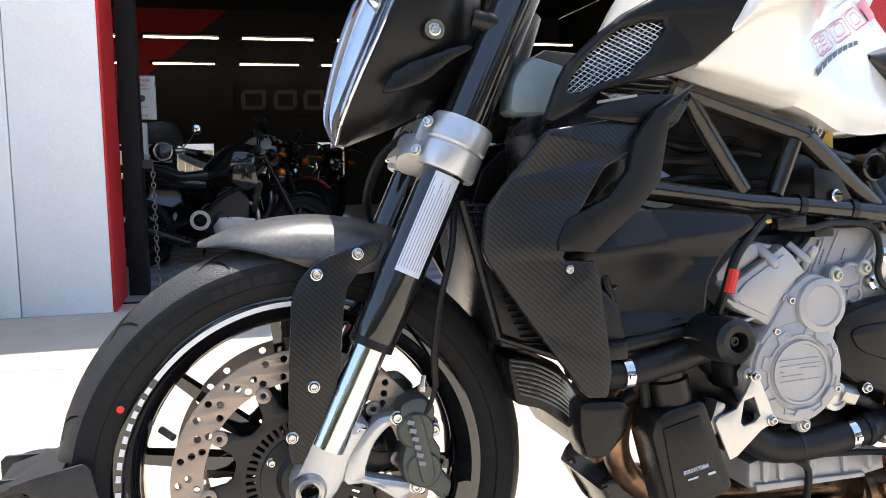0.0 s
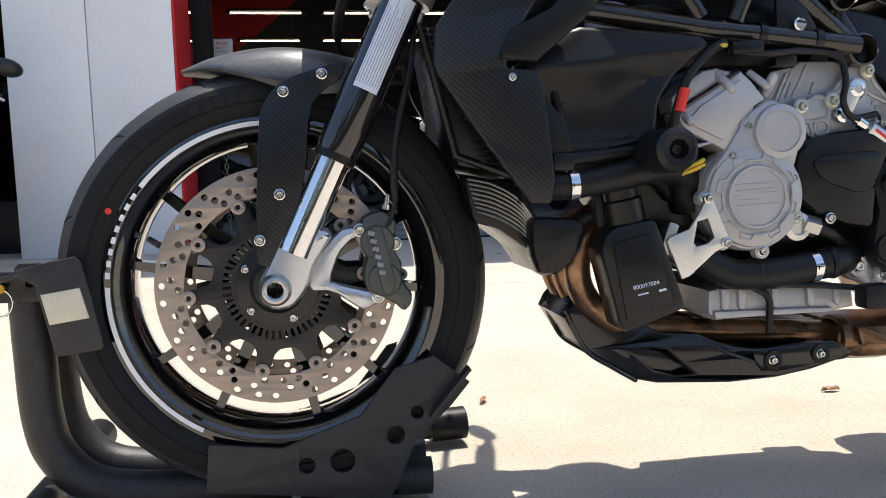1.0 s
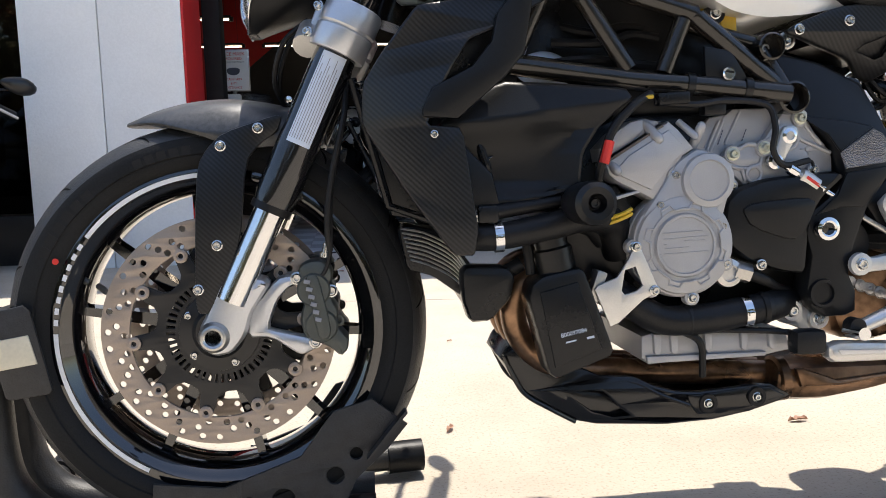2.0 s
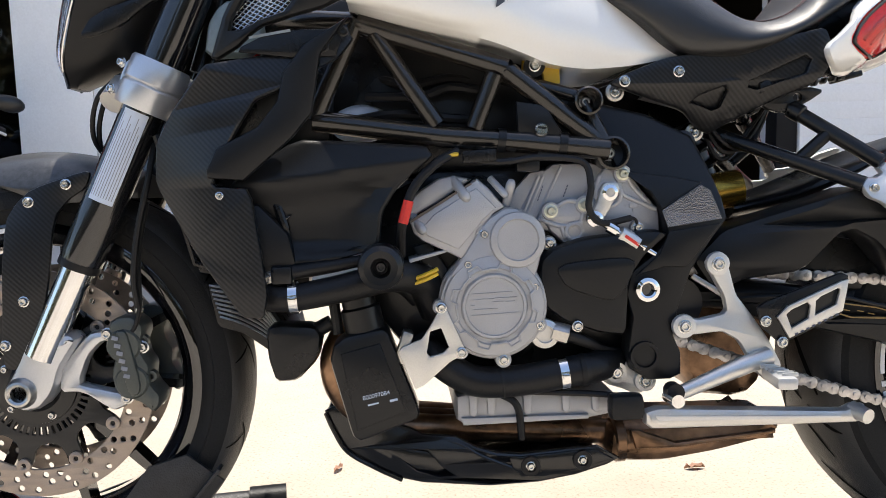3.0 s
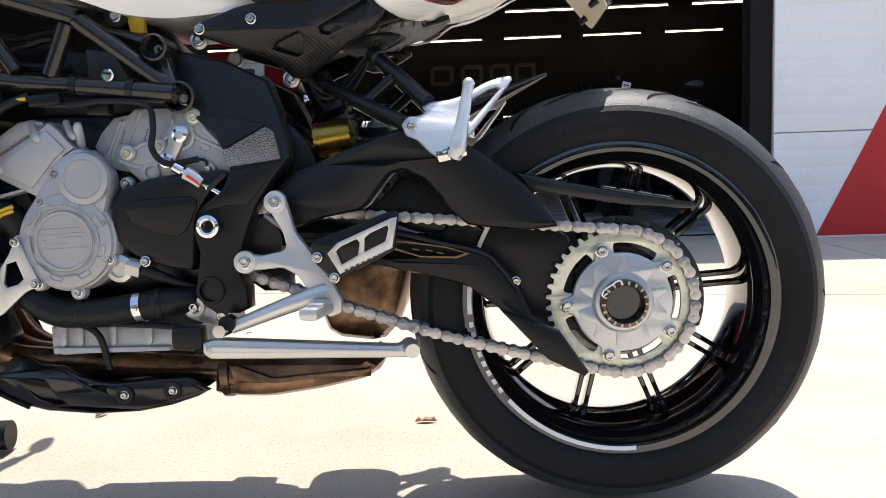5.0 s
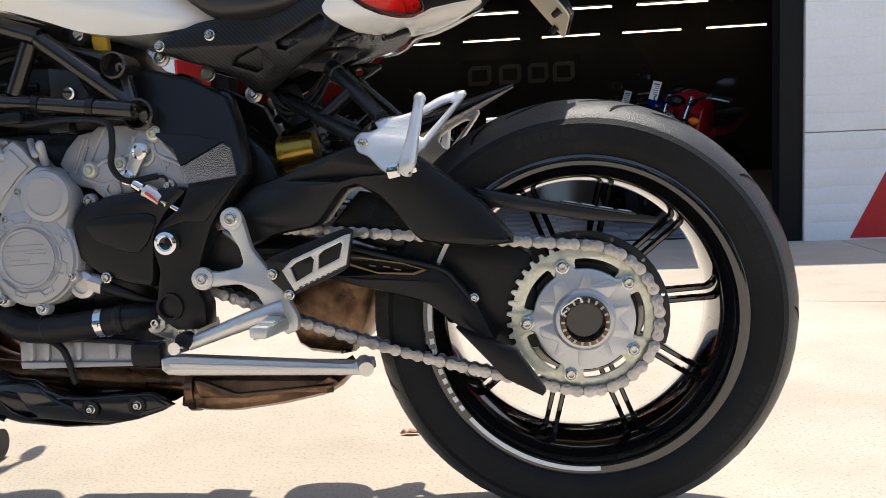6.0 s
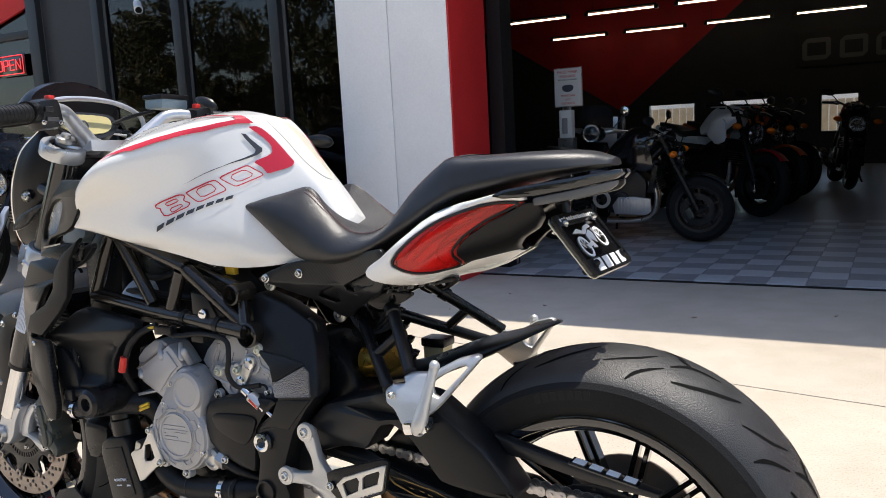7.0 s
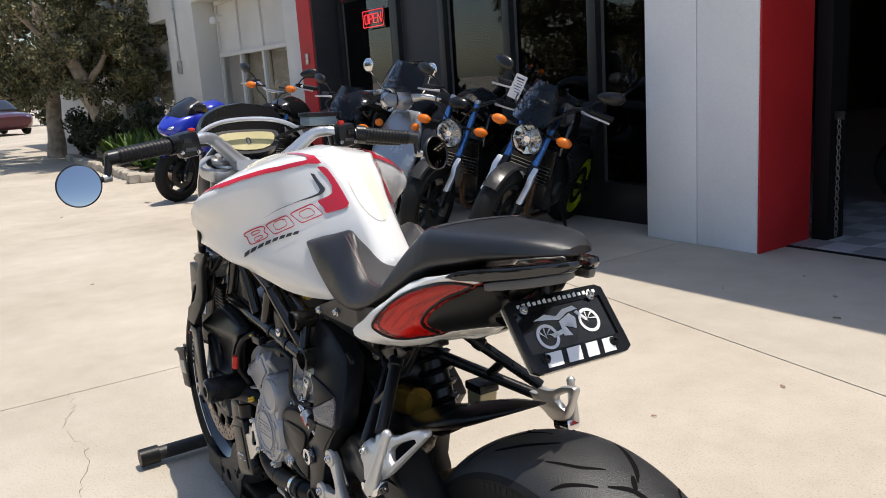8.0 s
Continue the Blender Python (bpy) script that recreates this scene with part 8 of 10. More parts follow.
TANK_REAR = [(0.70, [(-0.122, 0.732), (-0.139, 0.775), (-0.122, 0.863), (-0.105, 0.970), (-0.055, 0.991), (0, 1.001)]),
        (0.747, [(-0.107, 0.727), (-0.122, 0.772), (-0.100, 0.860), (-0.060, 0.972), (-0.036, 0.984), (0, 0.989)]),
        (0.79, [(-0.099, 0.729), (-0.108, 0.762), (-0.085, 0.848), (-0.050, 0.940), (-0.030, 0.954), (0, 0.961)]),
        (0.825, [(-0.094, 0.733), (-0.098, 0.758), (-0.076, 0.818), (-0.046, 0.895), (-0.030, 0.916), (0, 0.927)]),
        (0.875, [(-0.083, 0.742), (-0.082, 0.752), (-0.066, 0.785), (-0.044, 0.838), (-0.030, 0.862), (0, 0.874)]),
        (0.925, [(-0.075, 0.745), (-0.072, 0.752), (-0.06, 0.765), (-0.044, 0.785), (-0.03, 0.800), (0, 0.812)])]
tank_bm = loft_bm(TANK_FRONT + TANK_REAR, True, 8, 6)
bmesh.ops.triangulate(tank_bm, faces=tank_bm.faces[:])
tank_tree = BVHTree.FromBMesh(tank_bm)
tank = part("fuel_tank", tank_bm, M_WHITEPAINT, bike, "pearl white fuel tank with red and grey stripes", 50)


def decal(name, bm, mat, parent, lift=0.0024, s=-1, cuts=5, size=0.006):
    """Wraps a flat print round the tank: x is kept, z is the way round it (0.15 m to a radian, from the side to the top)."""
    for _ in range(cuts):
        es = [e for e in bm.edges if e.calc_length() > size]
        if es:
            bmesh.ops.subdivide_edges(bm, edges=es, cuts=1)
            bmesh.ops.triangulate(bm, faces=bm.faces[:])
    for v in bm.verts:
        a = v.co.z / 0.15
        way = Vector((0, s * math.cos(a), math.sin(a)))
        hit, nrm, _, _ = tank_tree.ray_cast(Vector((v.co.x, 0, 0.80)) + way * 0.5, -way)
        if hit:
            v.co = hit + (nrm if nrm.dot(way) > 0 else -nrm) * lift
    return part(name, bm, mat, parent, angle=80)


def wrap(*pts):
    """Outline points (x, degrees round the tank) as flat ones."""
    return [(x, radians(a) * 0.15) for x, a in pts]


def flat_fill(outlines):
    """A single flat face sheet in x-z with holes."""
    bm = plate_bm(outlines, 0, 0.0005)
    bm.normal_update()
    drop = [f for f in bm.faces if abs(f.normal.y) < 0.5 or f.calc_center_median().y > 0]
    bmesh.ops.delete(bm, geom=drop, context="FACES")
    return bm


for s in (-1, 1):
    decal("red_band", flat_fill([chaikin(wrap((0.745, 69.6), (0.757, 72.3), (0.767, 72.9), (0.778, 72.6), (0.789, 72.2), (0.804, 71.2), (0.816, 70.2), (0.826, 69.2), (0.825, 66.0), (0.818, 62.0), (0.792, 50.4), (0.782, 53.6), (0.765, 54.9), (0.786, 61.8), (0.792, 65.3), (0.788, 68.3), (0.774, 69.6), (0.759, 69.9)), 1, 0.15)]), M_REDPAINT, tank, s=s)
    decal("grey_band", flat_fill([wrap((0.738, 65.0), (0.745, 66.3), (0.753, 65.8), (0.775, 64.6), (0.776, 62.8), (0.769, 59.8), (0.735, 49.4), (0.660, 26.0), (0.707, 40.2), (0.740, 51.8), (0.764, 60.0), (0.765, 62.1), (0.758, 63.1))]), M_DARKPRINT, tank, s=s)
    decal("red_stripe", flat_fill([wrap((0.562, 26.0), (0.602, 35.0), (0.647, 45.3), (0.689, 56.2), (0.722, 66.9), (0.726, 68.3), (0.721, 69.0), (0.703, 69.1), (0.604, 67.7), (0.667, 70.5), (0.706, 72.2), (0.736, 72.4), (0.751, 72.6), (0.730, 67.2), (0.692, 54.6), (0.652, 43.5), (0.609, 33.3))]), M_REDPAINT, tank, s=s)
# the number on the side: outlined digits
digits = (wrap((0.620, 13.1), (0.627, 15.0), (0.655, 21.1), (0.663, 21.5), (0.666, 20.5), (0.664, 17.8), (0.674, 16.9), (0.674, 15.6), (0.672, 13.6), (0.643, 7.0), (0.635, 6.9), (0.629, 9.7), (0.628, 11.2), (0.622, 11.3)),
          wrap((0.665, 22.5), (0.671, 24.6), (0.706, 34.3), (0.712, 34.9), (0.729, 30.9), (0.729, 28.4), (0.692, 18.0), (0.684, 17.6)),
          wrap((0.716, 36.4), (0.719, 38.4), (0.752, 50.5), (0.758, 51.7), (0.785, 49.7), (0.785, 47.5), (0.748, 34.4), (0.742, 33.5)))
inner_cuts = ([wrap((0.636, 14.5), (0.652, 18.0), (0.655, 17.1), (0.640, 13.5)), wrap((0.643, 11.3), (0.660, 14.9), (0.662, 14.1), (0.648, 9.6))], [wrap((0.681, 25.2), (0.704, 31.5), (0.714, 28.2), (0.692, 21.3))], [wrap((0.732, 39.7), (0.753, 47.7), (0.770, 46.4), (0.747, 37.9))])


def line_loop(pts, w):
    """A closed band of width w inside an outline (outside it where w is minus)."""
    area = sum(a[0] * b[1] - b[0] * a[1] for a, b in zip(pts, pts[1:] + pts[:1]))
    turn = 1 if area > 0 else -1
    out = []
    n = len(pts)
    for i in range(n):
        a, b, c = pts[i - 1], pts[i], pts[(i + 1) % n]
        t = Vector((c[0] - a[0], c[1] - a[1])).normalized()
        out.append((b[0] - t.y * w * turn, b[1] + t.x * w * turn))
    return [pts, out] if w > 0 else [out, pts]


for s in (-1, 1):
    for outer, inn in zip(digits, inner_cuts):
        o = chaikin(list(outer), 2, 0.16)
        decal("number_outline", flat_fill(line_loop(o, 0.0019)), M_REDPAINT, tank, s=s)
        for h in inn:
            decal("number_outline", flat_fill(line_loop(chaikin(list(h), 1, 0.2), -0.0016)), M_REDPAINT, tank, s=s)
    word = wrap((0.622, -1.0), (0.743, 25.5))
    for i in range(8):
        f = (i + 0.1) / 8
        x0, z0 = word[0][0] + (word[1][0] - word[0][0]) * f, word[0][1] + (word[1][1] - word[0][1]) * f
        x1, z1 = x0 + (word[1][0] - word[0][0]) * 0.095, z0 + (word[1][1] - word[0][1]) * 0.095
        hgt = 0.0085
        outl = [(x0, z0 - hgt / 2), (x1, z1 - hgt / 2), (x1 + 0.002, z1 + hgt / 2), (x0 + 0.002, z0 + hgt / 2)]
        decal("word_mark", flat_fill([outl]), M_DARKPRINT, tank, s=s)
# cream toned field along the ridge of the tank's back
decal("cream_field", flat_fill([chaikin(wrap((0.745, 82.0), (0.784, 79.2), (0.813, 78.0), (0.840, 76.0), (0.859, 77.5), (0.870, 82.0), (0.876, 90.0), (0.870, 98.0), (0.859, 102.5), (0.840, 104.0), (0.813, 102.0), (0.784, 100.8), (0.745, 98.0)), 1, 0.2)]), M_CREAM, tank, lift=0.0012)

SEAT_FRONT = [(0.766, [(-0.098, 0.826), (-0.103, 0.829), (-0.102, 0.835), (-0.085, 0.836), (-0.05, 0.81), (0, 0.79)]),
        (0.82, [(-0.098, 0.790), (-0.113, 0.797), (-0.108, 0.836), (-0.075, 0.852), (-0.05, 0.83), (0, 0.79)]),
        (0.875, [(-0.090, 0.748), (-0.113, 0.757), (-0.110, 0.815), (-0.068, 0.860), (-0.055, 0.850), (0, 0.79)]),
        (0.92, [(-0.088, 0.737), (-0.118, 0.748), (-0.117, 0.785), (-0.083, 0.822), (-0.055, 0.815), (0, 0.795)]),
        (0.975, [(-0.088, 0.738), (-0.124, 0.750), (-0.123, 0.768), (-0.095, 0.787), (-0.055, 0.787), (0, 0.785)]),
        (1.035, [(-0.088, 0.758), (-0.122, 0.768), (-0.120, 0.783), (-0.090, 0.797), (-0.05, 0.801), (0, 0.803)])]
SEAT_REAR = [(1.09, [(-0.088, 0.792), (-0.116, 0.800), (-0.113, 0.822), (-0.094, 0.848), (-0.06, 0.857), (0, 0.860)]),
        (1.135, [(-0.086, 0.823), (-0.110, 0.831), (-0.107, 0.850), (-0.092, 0.884), (-0.06, 0.894), (0, 0.897)]),
        (1.155, [(-0.084, 0.834), (-0.107, 0.842), (-0.104, 0.862), (-0.091, 0.895), (-0.06, 0.904), (0, 0.906)]),
        (1.185, [(-0.080, 0.846), (-0.100, 0.853), (-0.098, 0.874), (-0.089, 0.897), (-0.06, 0.904), (0, 0.906)]),
        (1.28, [(-0.064, 0.868), (-0.080, 0.873), (-0.079, 0.886), (-0.070, 0.901), (-0.045, 0.907), (0, 0.909)]),
        (1.345, [(-0.040, 0.879), (-0.056, 0.883), (-0.055, 0.889), (-0.047, 0.900), (-0.03, 0.905), (0, 0.907)]),
        (1.385, [(-0.012, 0.884), (-0.022, 0.886), (-0.021, 0.889), (-0.016, 0.893), (-0.01, 0.895), (0, 0.896)])]
seat_bm = loft_bm(SEAT_FRONT + SEAT_REAR, True, 6, 4)
seat_tree = BVHTree.FromBMesh(seat_bm)
seat = part("seat", seat_bm, M_LEATHER, bike, "black leather seat with grey woven top and seams", 60)


def over_seat(x, y, lift):
    hit, nrm, _, _ = seat_tree.ray_cast(Vector((x, y, 1.5)), Vector((0, 0, -1)))
    return hit + Vector((0, 0, lift)) if hit else Vector((x, y, 0.8))


bm = bmesh.new()
rows = []
for i in range(34):
    x = 0.872 + (1.17 - 0.872) * i / 33
    w = 0.070 + 0.012 * math.sin(i / 33 * math.pi)
    rows.append([bm.verts.new(over_seat(x, w * (j / 8 - 1), 0.0012)) for j in range(17)])
for a, b in zip(rows, rows[1:]):
    for j in range(16):
        bm.faces.new((a[j], a[j + 1], b[j + 1], b[j]))
part("seat_top", bm, M_SEATMESH, seat, "grey woven seat top")
for s in (-1, 1):
    for dy in (0.0, 0.005):
        bm = bmesh.new()
        for i in range(50):
            x = 0.872 + (1.17 - 0.872) * i / 50
            w = 0.070 + 0.012 * math.sin((x - 0.872) / 0.298 * math.pi) + 0.002 + dy
            add_tube(bm, [over_seat(x, s * w, 0.0014), over_seat(x + 0.0042, s * w, 0.0014)], 0.0006, 4, 1, False)
        tagged(part("seam", bm, M_STITCH, seat, "red grey stitching"), kind="stuff")

# ---------- front end ----------
HL = ((0.728, 0.0545, 0.052, 0.070, 0.022), (0.76, 0.061, 0.040, 0.15, 0.054), (0.80, 0.077, 0.046, 0.20, 0.074), (0.85, 0.100, 0.060, 0.235, 0.090), (0.90, 0.123, 0.080, 0.240, 0.096), (0.95, 0.147, 0.108, 0.238, 0.090), (0.99, 0.177, 0.150, 0.225, 0.068))
shell = loft_bm([(z, [(-w * 0.35, xr), (-w * 0.95, xr * 0.6 + xb * 0.4), (-w * 1.02, xb + 0.01), (-w, xb), (-w * 0.9, xb - 0.003), (0, xb - 0.004)]) for z, xb, xf, xr, w in HL], True, 5, 3)
for v in shell.verts:
    v.co = Vector((v.co.z, v.co.y, v.co.x))
hl = part("headlight", shell, M_MATTE, bike, "matte black headlight with a clear teardrop lens", 50)
lens = loft_bm([(z, [(-w * 0.99, xb - 0.001), (-w * 0.93, xb - (xb - xf) * 0.35), (-w * 0.7, xb - (xb - xf) * 0.72), (0, xf)]) for z, xb, xf, xr, w in HL], True, 5, 4)
for v in lens.verts:
    v.co = Vector((v.co.z, v.co.y, v.co.x))
o = part("lens", lens, M_CLEAR, hl, "clear headlight lens", 60)
o.visible_shadow = False
liner = loft_bm([(z, [(-w * 0.96, xb - 0.002), (-w * 0.80, xb - (xb - xf) * 0.25), (-w * 0.62, xb + 0.004), (-w * 0.3, xb - (xb - xf) * 0.3), (0, xb + 0.006)]) for z, xb, xf, xr, w in HL], True, 4, 2)
for v in liner.verts:
    v.co = Vector((v.co.z, v.co.y, v.co.x))
part("reflector_liner", liner, M_CHROME, hl, "bright stepped reflector", 12)
lathe("reflector", [(0.010, -0.03), (0.045, -0.012), (0.058, 0.004), (0.062, 0.004)], (0.115, 0, 0.86), M_CHROME, hl, "bright reflector", axis=(-0.9, 0, -0.2), n=32)
for s in (-1, 1):
    tube("lens_trim", [(xb - 0.002, s * w * 1.005, z) for z, xb, xf, xr, w in HL], 0.0022, M_CHROME, hl, n=8)
    plate("headlight_recess", [(0.096, 0.782), (0.116, 0.812), (0.199, 0.841), (0.214, 0.836), (0.184, 0.822), (0.152, 0.796), (0.115, 0.783)], 0.092 * s, 0.010, M_SATIN, hl, "", (), 0.003, 1)
    hx, hz = [(0.162, 0.855)][0]
    lathe("bolt_washer", [(0.013, 0), (0.012, 0.004), (0, 0.004)], (hx, 0.099 * s, hz), M_CHROME, hl, axis=(0, s, 0), n=24)
    bolt(hl, (hx, 0.102 * s, hz), 0.006, (0, s, 0))
    tube("headlight_stay", [(0.21, 0.095 * s, 0.87), (0.25, 0.10 * s, 0.86)], 0.012, M_SATIN, hl, n=12)
# visor, silver hoop and display
bm = loft_bm([(0.150, [(-0.104, 1.000), (-0.094, 1.046), (-0.052, 1.076), (0, 1.086)]), (0.18, [(-0.110, 1.000), (-0.099, 1.056), (-0.056, 1.085), (0, 1.094)]), (0.208, [(-0.110, 1.002), (-0.099, 1.056), (-0.056, 1.083), (0, 1.092)])], True, 4, 4)
part("visor", bm, M_SATIN, bike, "satin black visor")
tube("visor_hoop", [(0.262, -0.132, 0.985), (0.254, -0.126, 1.022), (0.244, -0.075, 1.047), (0.240, 0, 1.054), (0.244, 0.075, 1.047), (0.254, 0.126, 1.022), (0.262, 0.132, 0.985)], 0.0055, M_SILVER, bike, "silver visor hoop", n=10)
dm = Matrix.Translation((0.232, 0, 1.000)) @ tilt(0, -38, 0).to_4x4()
for nm, pts, x, t, mt in (("dash_body", chaikin([(-0.095, 0.026), (-0.06, -0.036), (0.06, -0.036), (0.095, 0.026), (0.05, 0.036), (-0.05, 0.036)], 2), -0.012, 0.024, M_SATIN), ("display", chaikin([(-0.078, 0.020), (-0.05, -0.026), (0.05, -0.026), (0.078, 0.020), (0.04, 0.027), (-0.04, 0.027)], 2), 0.001, 0.003, M_LCD)):
    bm = flat([pts], x, t)
    bmesh.ops.transform(bm, matrix=dm, verts=bm.verts)
    dash = part(nm, bm, mt, bike if nm == "dash_body" else dash, "amber grey display in a black dash" if nm == "dash_body" else "")
bm = flat([chaikin([(-0.006, -0.010), (0.006, -0.010), (0.006, 0.010), (-0.006, 0.010)], 1, 0.2), [(-0.003, -0.007), (0.003, -0.007), (0.003, 0.007), (-0.003, 0.007)]], 0.0032, 0.001)
bmesh.ops.transform(bm, matrix=dm, verts=bm.verts)
part("digit", bm, M_INK, dash)
# top clamp and bars
plate("top_clamp", [(0.225, -0.01), (0.345, -0.01), (0.345, 0.012), (0.225, 0.012)], 0, 0.15, M_SILVER, bike, "silver top fork clamp", (), 0.006, 0, 0.2, lambda x, y, z: (x, y, z + 0.945 + (x - 0.28) * 0.1))


def bar_side(s):
    def at(x, y, z):
        return (x + 0.05 * max(0.0, y - 0.12), y * s, z - 0.018)
    c = fork_at(0.944, 0.10 * s)
    lathe("clamp_ring", [(0.0275, -0.014), (0.041, -0.014), (0.043, -0.010), (0.043, 0.010), (0.041, 0.014), (0.0275, 0.014)], c, M_SILVER, bike, axis=FD, n=32)
    lathe("fork_adjuster", [(0.018, 0), (0.018, 0.008), (0.010, 0.010), (0.009, 0.016), (0, 0.016)], fork_at(0.962, 0.10 * s), M_STEEL, bike, axis=FD, n=20)
    bar = tube("handlebar", [(0.316, 0.040 * s, 0.950), (0.319, 0.060 * s, 0.960), at(0.335, 0.112, 1.024), at(0.341, 0.128, 1.034), at(0.350, 0.145, 1.037), at(0.360, 0.165, 1.036), at(0.385, 0.250, 1.024), at(0.402, 0.335, 1.012)], [0.018, 0.018, 0.0145, 0.0135, 0.0125, 0.012, 0.011, 0.011], M_SILVER, bike, "silver alloy handlebar", n=18)
    tube("grip", [at(0.383, 0.235, 1.026), at(0.400, 0.345, 1.012)], 0.0165, M_RUBBER, bar, "ribbed black rubber grip", n=20)
    for k in range(14):
        f = (k + 0.5) / 14
        lathe("grip_rib", [(0.0163, -0.0022), (0.0176, -0.0012), (0.0176, 0.0012), (0.0163, 0.0022)], at(0.383 + 0.017 * f, 0.235 + 0.110 * f, 1.026 - 0.014 * f), M_RUBBER, bar, axis=(0.2, s, -0.127), n=18)
    tube("grip_collar", [at(0.375, 0.218, 1.028), at(0.384, 0.238, 1.026)], 0.0205, M_SATIN, bar, n=20)
    sw = box("switch_box", at(0.366, 0.190, 1.026), (0.048, 0.050, 0.056), M_SATIN, bar, "black switch box with a red button", 0.014, tilt(10, 0, 0))
    box("switch_half", at(0.352, 0.170, 1.022), (0.034, 0.022, 0.046), M_SATIN, sw, "", 0.008, tilt(10, 0, 0))
    box("red_button", at(0.372, 0.180, 1.054), (0.015, 0.013, 0.014), M_REDTAG, sw, "red button", 0.003)
    box("switch_key", at(0.391, 0.196, 1.034), (0.006, 0.018, 0.010), M_ANOD, sw, "", 0.002)
    box("switch_key", at(0.391, 0.190, 1.016), (0.006, 0.024, 0.008), M_STEELGREY, sw, "", 0.002)
    for dy in (0.172, 0.208):
        bolt(sw, at(0.3895, dy, 1.010), 0.0035, (1, 0, 0))
    tube("lever_clamp", [at(0.350, 0.205, 1.026), at(0.366, 0.214, 1.028)], 0.013, M_ANOD, bar, n=14)
    tube("bar_end", [at(0.400, 0.345, 1.012), at(0.403, 0.366, 1.009)], 0.0145, M_ANOD, bar, n=20)
    tube("lever", [at(0.345, 0.20, 1.018), at(0.325, 0.25, 1.008), at(0.330, 0.33, 0.998), at(0.338, 0.36, 0.996)], [0.009, 0.007, 0.006, 0.006], M_SATIN, bar, n=10)
    # bar end mirror on a jointed stem
    st = tube("mirror_stem", [at(0.403, 0.362, 1.014), at(0.404, 0.366, 0.990), at(0.406, 0.368, 0.972)], [0.0085, 0.0075, 0.0085], M_ANOD, bar, n=12)
    tube("stem_joint", [at(0.406, 0.362, 0.972), at(0.406, 0.378, 0.970)], 0.0085, M_STEEL, st, n=14)
    tube("stem_arm", [at(0.406, 0.372, 0.972), at(0.406, 0.390, 0.966)], 0.0058, M_ANOD, st, n=10)
    md = (Vector((0.90, -0.30, 0.22)) if s < 0 else Vector((0.93, 0.30, 0.16))).normalized()
    mc = Vector((0.418, 0.424 * s, 0.952 if s > 0 else 0.942))
    mir = lathe("mirror", [(0, -0.016), (0.03, -0.014), (0.042, -0.006), (0.0435, 0.002), (0.0415, 0.004), (0.0405, 0.001)], mc, M_ANOD, bike, "round black bar end mirror", axis=md, n=40)
    lathe("mirror_glass", [(0, 0.0036), (0.006, 0.00355), (0.012, 0.0034), (0.018, 0.00315), (0.024, 0.0028), (0.030, 0.00235), (0.036, 0.0018), (0.0408, 0.0012)], mc, M_MIRROR, mir, axis=md, n=40)


both(bar_side)
cupf = box("front_brake_cup", (0.315, 0.150, 1.044), (0.055, 0.075, 0.022), M_TANKFLUID, bike, "milky brake fluid cup with a black lid", 0.006)
box("cup_lid", (0.315, 0.150, 1.059), (0.060, 0.080, 0.010), M_SATIN, cupf, bevel=0.003)
tube("brake_hose", [(0.30, 0.13, 1.03), (0.25, 0.11, 1.02), (0.22, 0.06, 0.99), (0.21, 0.02, 0.90)], 0.004, M_RUBBER, bike, n=8)
tube("clutch_cable", [(0.345, -0.17, 1.00), (0.29, -0.12, 1.00), (0.24, -0.06, 0.98), (0.23, -0.03, 0.90)], 0.004, M_RUBBER, bike, n=8)

# ---------- wheel chock ----------
chock = thing("wheel_chock", (0, 0, 0), "black powder coated steel wheel chock holding the front wheel", "wheel chock")
for y in (-0.008, 0.078):
    up = tube("upright", [(-0.326, y, 0.345), (-0.325, y, 0.25), (-0.322, y, 0.16), (-0.308, y, 0.105), (-0.268, y, 0.062), (-0.20, y, 0.046), (-0.05, y, 0.040), (0.20, y, 0.034)], 0.0265, M_CHOCK, chock, "bent black steel tube", n=20)
    plate("ear", [(-0.362, 0.318), (-0.296, 0.318), (-0.296, 0.352), (-0.302, 0.358), (-0.356, 0.358), (-0.362, 0.352)], y - 0.030, 0.005, M_CHOCK, up, "", [ring(-0.314, 0.342, 0.005, 12)], 0.001)
    lathe("pin", [(0, 0.010), (0.006, 0.010), (0.007, 0.0), (0.007, -0.02)], (-0.346, y - 0.034, 0.338), M_GOLD, up, axis=(0, -1, 0), n=14)
for s in (-1, 1):
    ch2 = plate("cheek", [(-0.099, 0.126), (-0.006, 0.114), (0.099, 0.151), (0.146, 0.212), (0.199, 0.227), (0.247, 0.188), (0.220, 0.156), (0.173, 0.113), (0.144, 0.049), (0.133, 0.031), (-0.105, 0.062)], 0.068 * s - 0.007, 0.006, M_CHOCK, chock, "black steel cradle side with round holes", [ring(0.073, 0.091, 0.0165, 20), ring(0.145, 0.121, 0.0125, 20), ring(0.026, 0.088, 0.011, 20), ring(0.175, 0.151, 0.009, 20)], 0.001)
    box("cheek_lip", (0.218, 0.078 * s - 0.007, 0.178), (0.085, 0.020, 0.005), M_CHOCK, ch2, "", 0.001, tilt(0, -50, 0))
    box("fold_line", (0.012, 0.0716 * s - 0.007, 0.085), (0.006, 0.002, 0.075), M_CHOCK, ch2, "", 0.0006, tilt(0, 6, 0))
    lathe("cheek_bolt", [(0, 0.006), (0.007, 0.006), (0.008, 0)], (0.010, 0.071 * s - 0.007, 0.042), M_STEEL, ch2, axis=(0, s, 0), n=6)
ring_pts = [(-0.348 + 0.016 * math.sin(a), -0.050, 0.320 + 0.018 * math.cos(a)) for a in (math.tau * i / 16 for i in range(17))]
